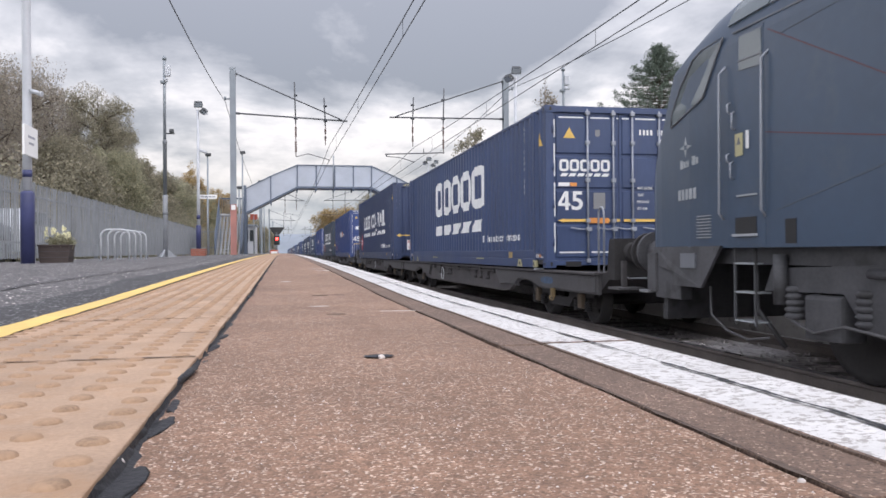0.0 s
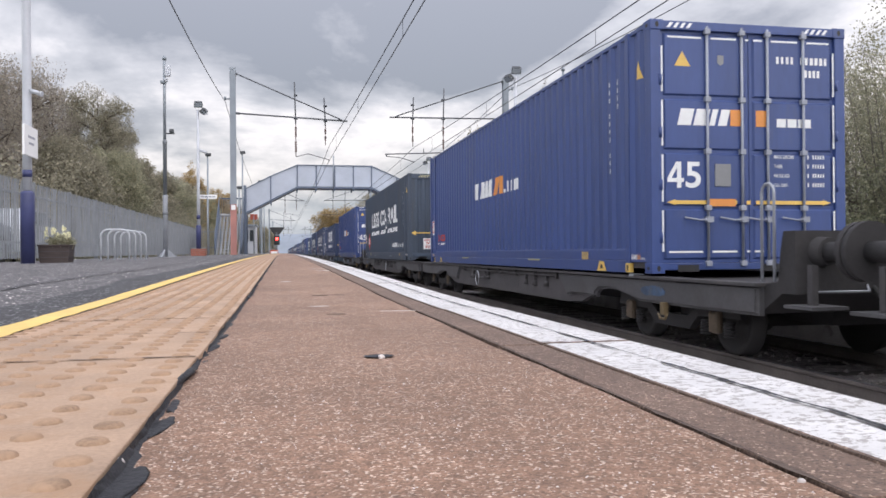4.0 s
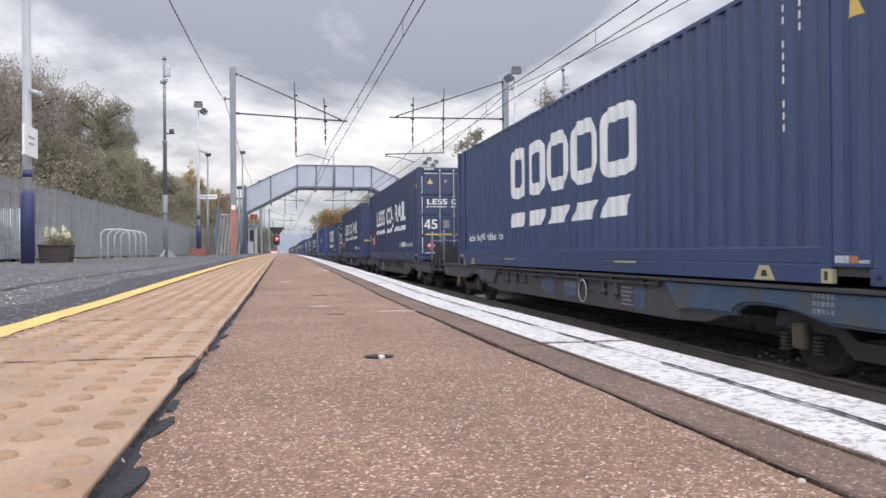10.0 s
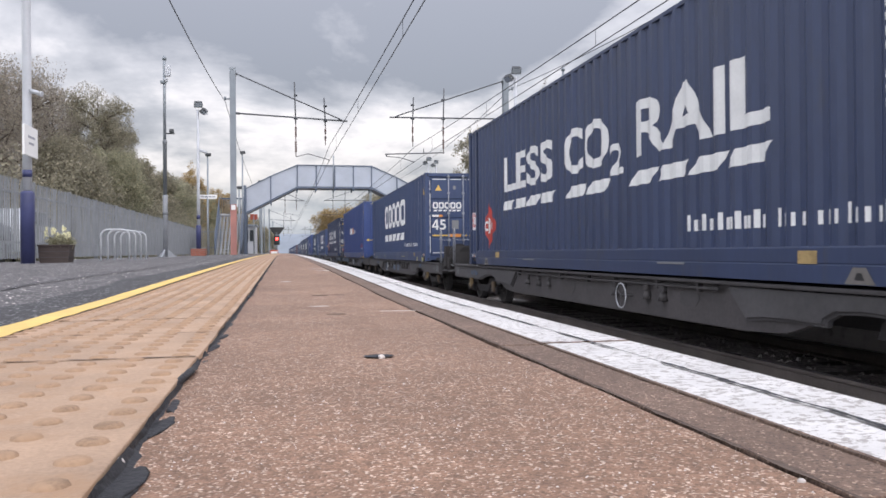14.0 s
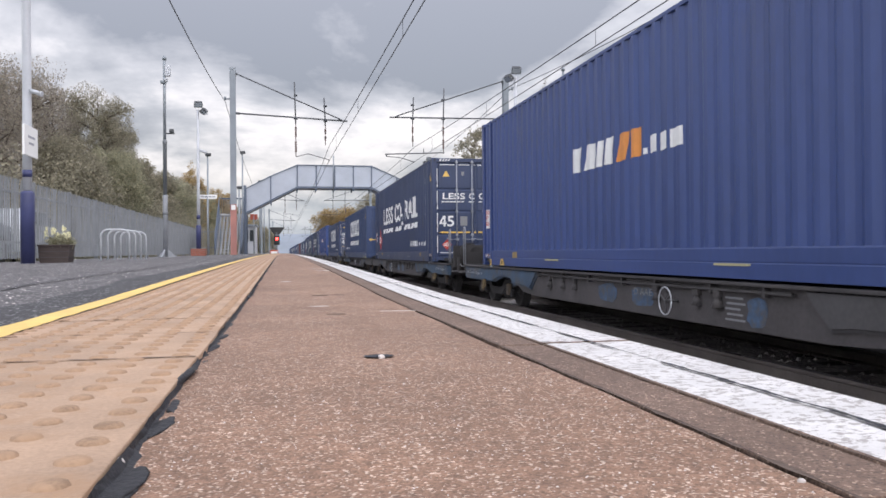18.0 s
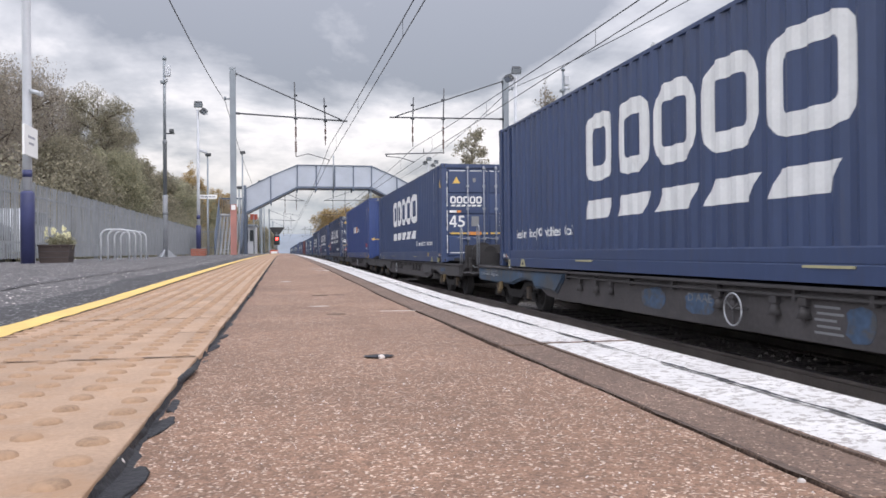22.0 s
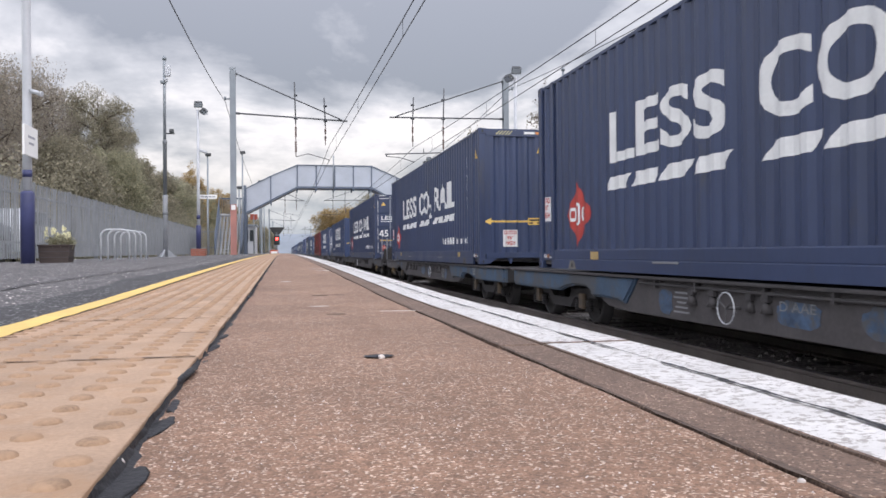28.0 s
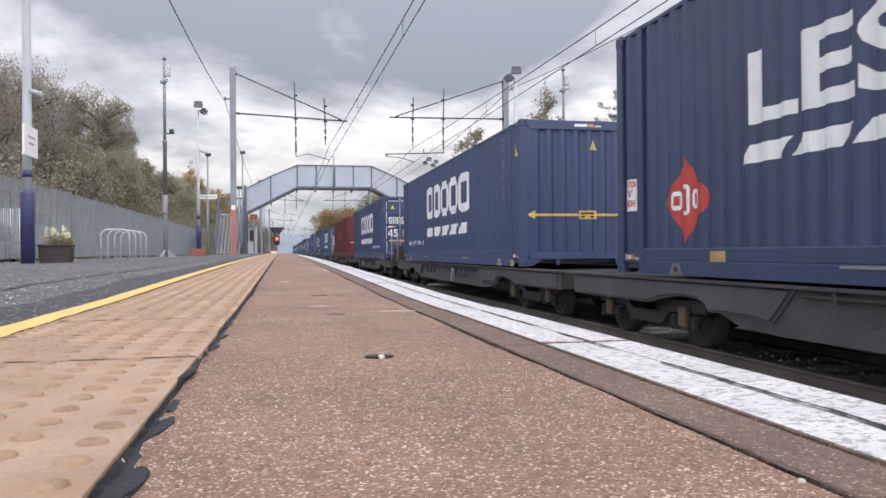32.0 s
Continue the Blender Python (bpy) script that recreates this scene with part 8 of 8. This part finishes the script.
        for v in one.verts:
            v.co = Vector((s * (half_at(2.1) + 0.013), -2.12 - v.co.x if s < 0 else -2.17 + v.co.x, 1.97 + v.co.y))
        bmesh.ops.recalc_face_normals(one, faces=one.faces)
        part("end_number", one, "mark_white", lo, "white end number")
        # round badge of four points, lettering and running number as plain bars
        for k in range(4):
            a0 = k * 1.5708
            pts = [(-0.90 + 0.15 * math.cos(a0), 2.14 + 0.10 * math.sin(a0)), (-0.90 + 0.05 * math.cos(a0 + 0.7), 2.14 + 0.034 * math.sin(a0 + 0.7)), (-0.90 + 0.05 * math.cos(a0 - 0.7), 2.14 + 0.034 * math.sin(a0 - 0.7))]
            plate("badge_point", pts, "loco_grey", "pale badge of plain shapes", 0.009)
        for k, (y, w_) in enumerate(((-0.76, 0.07), (-0.85, 0.05), (-0.92, 0.02), (-0.96, 0.02), (-1.06, 0.07), (-1.15, 0.05))):
            z = 1.925 + 0.05 * (-y - 0.76)
            plate("lettering_bar", [(y, z), (y - w_, z), (y - w_, z + (0.09 if k in (0, 4) else 0.065)), (y, z + (0.09 if k in (0, 4) else 0.065))], "loco_grey", "", 0.009)
        for k in range(5):
            y = -0.70 - 0.095 * k
            plate("number_bar", [(y, 1.60), (y - 0.065, 1.60), (y - 0.065, 1.71), (y, 1.71)], "loco_grey", "pale running number drawn as bars", 0.009)
        for a, b, mt in (((-2.45, 2.94), (-6.5, 0.9), "loco_red"), ((-2.41, 2.08), (-9.0, 1.0), "loco_red"), ((-2.62, 2.86), (-5.0, 3.02), "loco_line"), ((-2.54, 1.41), (-5.0, 1.92), "loco_line")):
            bm = prism(B(), [a, (a[0], a[1] - 0.010), (b[0], b[1] - 0.010), b], s * 1.34, s * 1.353, "x")
            part("thin_stripe", bm, mt, lo, "thin red line" if mt == "loco_red" else "thin grey line")
        plate("skirt", [(-0.58, 0.71), (-1.28, 0.71), (-1.69, 1.12), (0.02, 1.12), (0.02, 0.92), (-0.58, 0.86)], "loco_under", "dark lower valance", 0.03)
        plate("data_panel", [(-0.80, 0.90), (-1.16, 0.90), (-1.16, 1.05), (-0.80, 1.05)], "loco_trim", "pale data panel", 0.036)
        part("nose_bracket", box(B(), *sorted((s * 1.05, s * 1.19)), -0.62, -0.04, 0.55, 0.92, 0.02), "loco_under", lo, "dark step bracket under the nose")
        bm = B()
        rod(bm, (s * 0.875, 0.54, 1.06), (s * 0.875, 0.60, 1.06), 0.25, seg=18)
        rod(bm, (s * 0.875, 0.10, 1.06), (s * 0.875, 0.36, 1.06), 0.19, seg=14)
        rod(bm, (s * 0.875, 0.36, 1.06), (s * 0.875, 0.54, 1.06), 0.14, seg=12)
        part("buffer", bm, "loco_under", lo, "round steel buffer")
        part("step", box(B(), *sorted((s * 1.25, s * 0.95)), 0.02, 0.26, 0.60, 0.63), "mark_grey", lo, "pale step")
        bm = B()
        box(bm, *sorted((s * 1.22, s * 1.17)), -0.10, 0.10, 0.62, 1.05)
        part("step_hanger", bm, "loco_under", lo)
        part("tail_lamp", lathe(B(), [(0.09, 0.0), (0.09, 0.05), (0.03, 0.06)], 12, (s * 0.80, 0, 1.55), "y"), "screen", lo)
        for yc in (-4.35, -15.65):
            fr = prism(B(), [(yc - 2.2, 0.72), (yc - 2.1, 0.92), (yc - 0.7, 0.97), (yc + 0.7, 0.97), (yc + 2.1, 0.92), (yc + 2.2, 0.72), (yc + 1.2, 0.74), (yc + 0.95, 0.46), (yc + 0.5, 0.40), (yc - 0.5, 0.40), (yc - 0.95, 0.46), (yc - 1.2, 0.74)], s * 1.05, s * 1.20, "x")
            f = part("bogie_frame", fr, "loco_under", lo, "grimy bogie side frame")
            for dy in (-1.4, 1.4):
                part("axle_box", box(B(), *sorted((s * 1.0, s * 1.24)), yc + dy - 0.22, yc + dy + 0.22, 0.36, 0.72, 0.04), "loco_under", f)
                for q in (-0.42, 0.42):
                    bm = B()
                    for k in range(5):
                        lathe(bm, [(0.075, 0.50 + 0.055 * k), (0.10, 0.5275 + 0.055 * k), (0.075, 0.555 + 0.055 * k)], 12, (s * 1.16, yc + dy + q, 0))
                    part("coil_spring", bm, "loco_under", f)
            part("damper", rod(B(), (s * 1.22, yc - 0.2, 0.88), (s * 1.22, yc + 0.9, 0.90), 0.035, seg=10), "loco_under", f, "level yaw damper")
            bm = B()
            box(bm, *sorted((s * 1.19, s * 1.225)), yc + 0.25, yc + 0.62, 0.44, 0.80, 0.02)
            for q in (0.30, 0.435, 0.57):
                rod(bm, (s * 1.21, yc + q, 0.50), (s * 1.24, yc + q, 0.50), 0.02, seg=8)
            part("brake_caliper", bm, "loco_under", f)
            part("sand_pipe", tube(B(), [(s * 1.18, yc + 2.35, 0.95), (s * 1.20, yc + 2.30, 0.55), (s * 1.05, yc + 2.12, 0.22)], 0.022, 6), "loco_under", f)
            part("cable", tube(B(), [(s * 1.22, yc + 3.07, 0.72), (s * 1.24, yc + 3.02, 0.45), (s * 1.24, yc + 2.74, 0.32), (s * 1.24, yc + 2.4, 0.27), (s * 1.24, yc + 2.08, 0.32)], 0.013, 6), "frame_sole", f)
            part("vertical_damper", rod(B(), (s * 1.25, yc + 1.90, 0.62), (s * 1.25, yc + 1.90, 1.04), 0.06, seg=10), "loco_under", f)
            part("cable", tube(B(), [(s * 1.26, yc + 1.75, 0.50), (s * 1.27, yc + 1.45, 0.42), (s * 1.27, yc + 1.1, 0.50), (s * 1.27, yc + 0.4, 0.44)], 0.013, 6), "frame_sole", f)
        for k in range(3):
            part("foot_step", box(B(), *sorted((s * 1.12, s * 1.28)), -2.13, -1.79, 0.43 + 0.26 * k, 0.445 + 0.26 * k), "loco_grey", lo)
        for y in (-1.80, -2.12):
            part("ladder_rail", box(B(), *sorted((s * 1.26, s * 1.28)), y - 0.012, y + 0.012, 0.40, 1.10), "loco_under", lo)
        part("underframe_box", box(B(), *sorted((s * 0.6, s * 1.25)), -12.6, -7.4, 0.35, 1.08, 0.03), "loco_under", lo)
    for yc in (-4.35, -15.65):
        for dy in (-1.4, 1.4):
            bm = B()
            rod(bm, (-0.95, 0, 0), (0.95, 0, 0), 0.09, seg=10)
            for s in (-1, 1):
                lathe(bm, [(0.14, s * 0.66), (0.56, s * 0.685), (0.56, s * 0.70), (0.54, s * 0.715), (0.535, s * 0.82), (0.46, s * 0.825), (0.42, s * 0.79), (0.16, s * 0.78), (0.14, s * 0.84)], 28, (0, 0, 0), "x")
            ws = part("wheelset", bm, "wheel", lo, "pair of large wheels on an axle")
            ws.location = (0, yc + dy, 0.54)
    part("underframe", box(B(), -1.2, 1.2, -LL + 0.3, -0.3, 0.95, 1.12), "loco_under", lo)
    part("coupler", box(B(), -0.18, 0.18, -0.1, 0.4, 0.92, 1.16, 0.03), "loco_under", lo)
    part("plough", prism(B(), [(0.05, 0.30), (0.0, 0.95), (-0.08, 0.95), (-0.05, 0.30)], -1.05, 1.05, "x"), "loco_under", lo, "dark snow plough")
    return lo


def plain_copy(ob, names):
    """For the tail of the train, which stays far off: one part for each material."""
    far = tagged(new(ob.name.split(".")[0]), ob["label"], ob["category"], ob["group"])
    piles = {}
    for o in ob.children_recursive:
        m = o.matrix_basis
        q = o.parent
        while q is not ob:
            m = q.matrix_basis @ m
            q = q.parent
        key = o.data.materials[0].name
        pile = piles.setdefault(key, (B(), o.data.materials[0]))
        n0 = len(pile[0].verts)
        pile[0].from_mesh(o.data)
        pile[0].verts.ensure_lookup_table()
        bmesh.ops.transform(pile[0], matrix=m, verts=pile[0].verts[n0:])
    for key, (bm, material) in piles.items():
        me = bpy.data.meshes.new(key)
        bm.to_mesh(me)
        bm.free()
        me.materials.append(material)
        o = new(next((n for k, n in names if k in key), "fittings"), me)
        o.parent = far
        o["kind"] = "stuff"
    return far


KINDS = {"T": "mid", "L": "navy", "U": "blue", "O": "old", "R": "red"}
# the boxes of each pair of wagons, leading one first; B after it: a wagon with blue ends
ORDER = ["TL", "UO", "UT", "LL", "TU", "LT", "TU", "LL", "LT", "TR", "TL", "UT", "LL", "TU", "LT", "TL", "LU"]
# boxes do not all stand quite alike on their wagons
SLACK = {(0, 0): 0.03, (0, 1): -0.09, (1, 0): 0.08, (1, 1): 0.08, (2, 0): -0.08, (2, 1): -0.045, (3, 1): 0.06, (4, 0): -0.04, (4, 1): 0.02,
         (5, 0): -0.015, (6, 0): -0.04, (7, 0): 0.065, (7, 1): -0.02}
BLUE = {(2, 0), (2, 1), (4, 0), (4, 1), (5, 0), (5, 1), (7, 0), (7, 1)}
TRAIN = []


def build_train():
    boxes, wagons = {}, {}
    for k, pair in enumerate(ORDER):
        for j, code in enumerate(pair):
            front = S_FIRST + TWIN * k + (S_BLIND + CL if j else 0.0)
            turn = 180 if j else 0
            kind = KINDS[code]
            stand = front + SLACK.get((k, j), 0.0)
            m = pose(TRACK_FAR, stand, DECK, 0, 0, turn)
            far = k > 8 and code != "R"
            if (kind, far) not in boxes:
                if far:
                    c = plain_copy(boxes[kind, False], (("container_paint", "shell"), ("navy", "shell"), ("marking", "markings"), ("rod", "lock_rods")))
                else:
                    c = build_container(kind)
                boxes[kind, far] = c
                c.matrix_basis = m
            else:
                c = copy_thing(boxes[kind, far], m)
            TRAIN.append((c, stand, DECK, turn))
            b = (0 if far or (k, j) not in BLUE else 2 if k in (2, 7) else 3 if k == 5 or (k, j) == (4, 1) else 1, far, j == 1)
            m = pose(TRACK_FAR, front, RAIL, 0, 0, turn)
            if b not in wagons:
                w = plain_copy(wagons[0, False, b[2]], (("solebar", "solebar"), ("wagon", "frame"), ("wheel_steel", "wheels"), ("axle", "axle_caps"))) if far else build_wagon(b[0], b[2])
                wagons[b] = w
                w.matrix_basis = m
            else:
                w = copy_thing(wagons[b], m)
            TRAIN.append((w, front, RAIL, turn))
    lo = build_loco()
    lo.matrix_basis = pose(TRACK_FAR, 8.45, RAIL)
    TRAIN.append((lo, 8.45, RAIL, 0))


build_train()
build_paving()


def motions():
    """The whole train rolls past at a nearly steady pace."""
    for ob, y, z, turn in TRAIN:
        walk(ob, [(float(t), pose(TRACK_FAR, y - travelled(t), z, 0, 0, turn)) for t in range(33)])
    # the wheels roll; alike wheels share one set of keys
    shared = {}
    steps = [k / FPS for k in range(32 * FPS + 1)]
    for ob, y, z, turn in TRAIN:
        for o in ob.children:
            if not o.name.startswith("wheelset"):
                continue
            loco = ob.name.startswith("locomotive")
            at, r, s = o.location.copy(), 0.54 if loco else WB, -1 if turn else 1
            key = (loco, round(at.y, 3), s)
            if key not in shared:
                walk(o, [(t, pose(*at, s * math.degrees(travelled(t) / r))) for t in steps])
                shared[key] = o.animation_data
            else:
                o.rotation_mode = "QUATERNION"
                own = o.animation_data_create()
                own.action, own.action_slot = shared[key].action, shared[key].action_slot


motions()
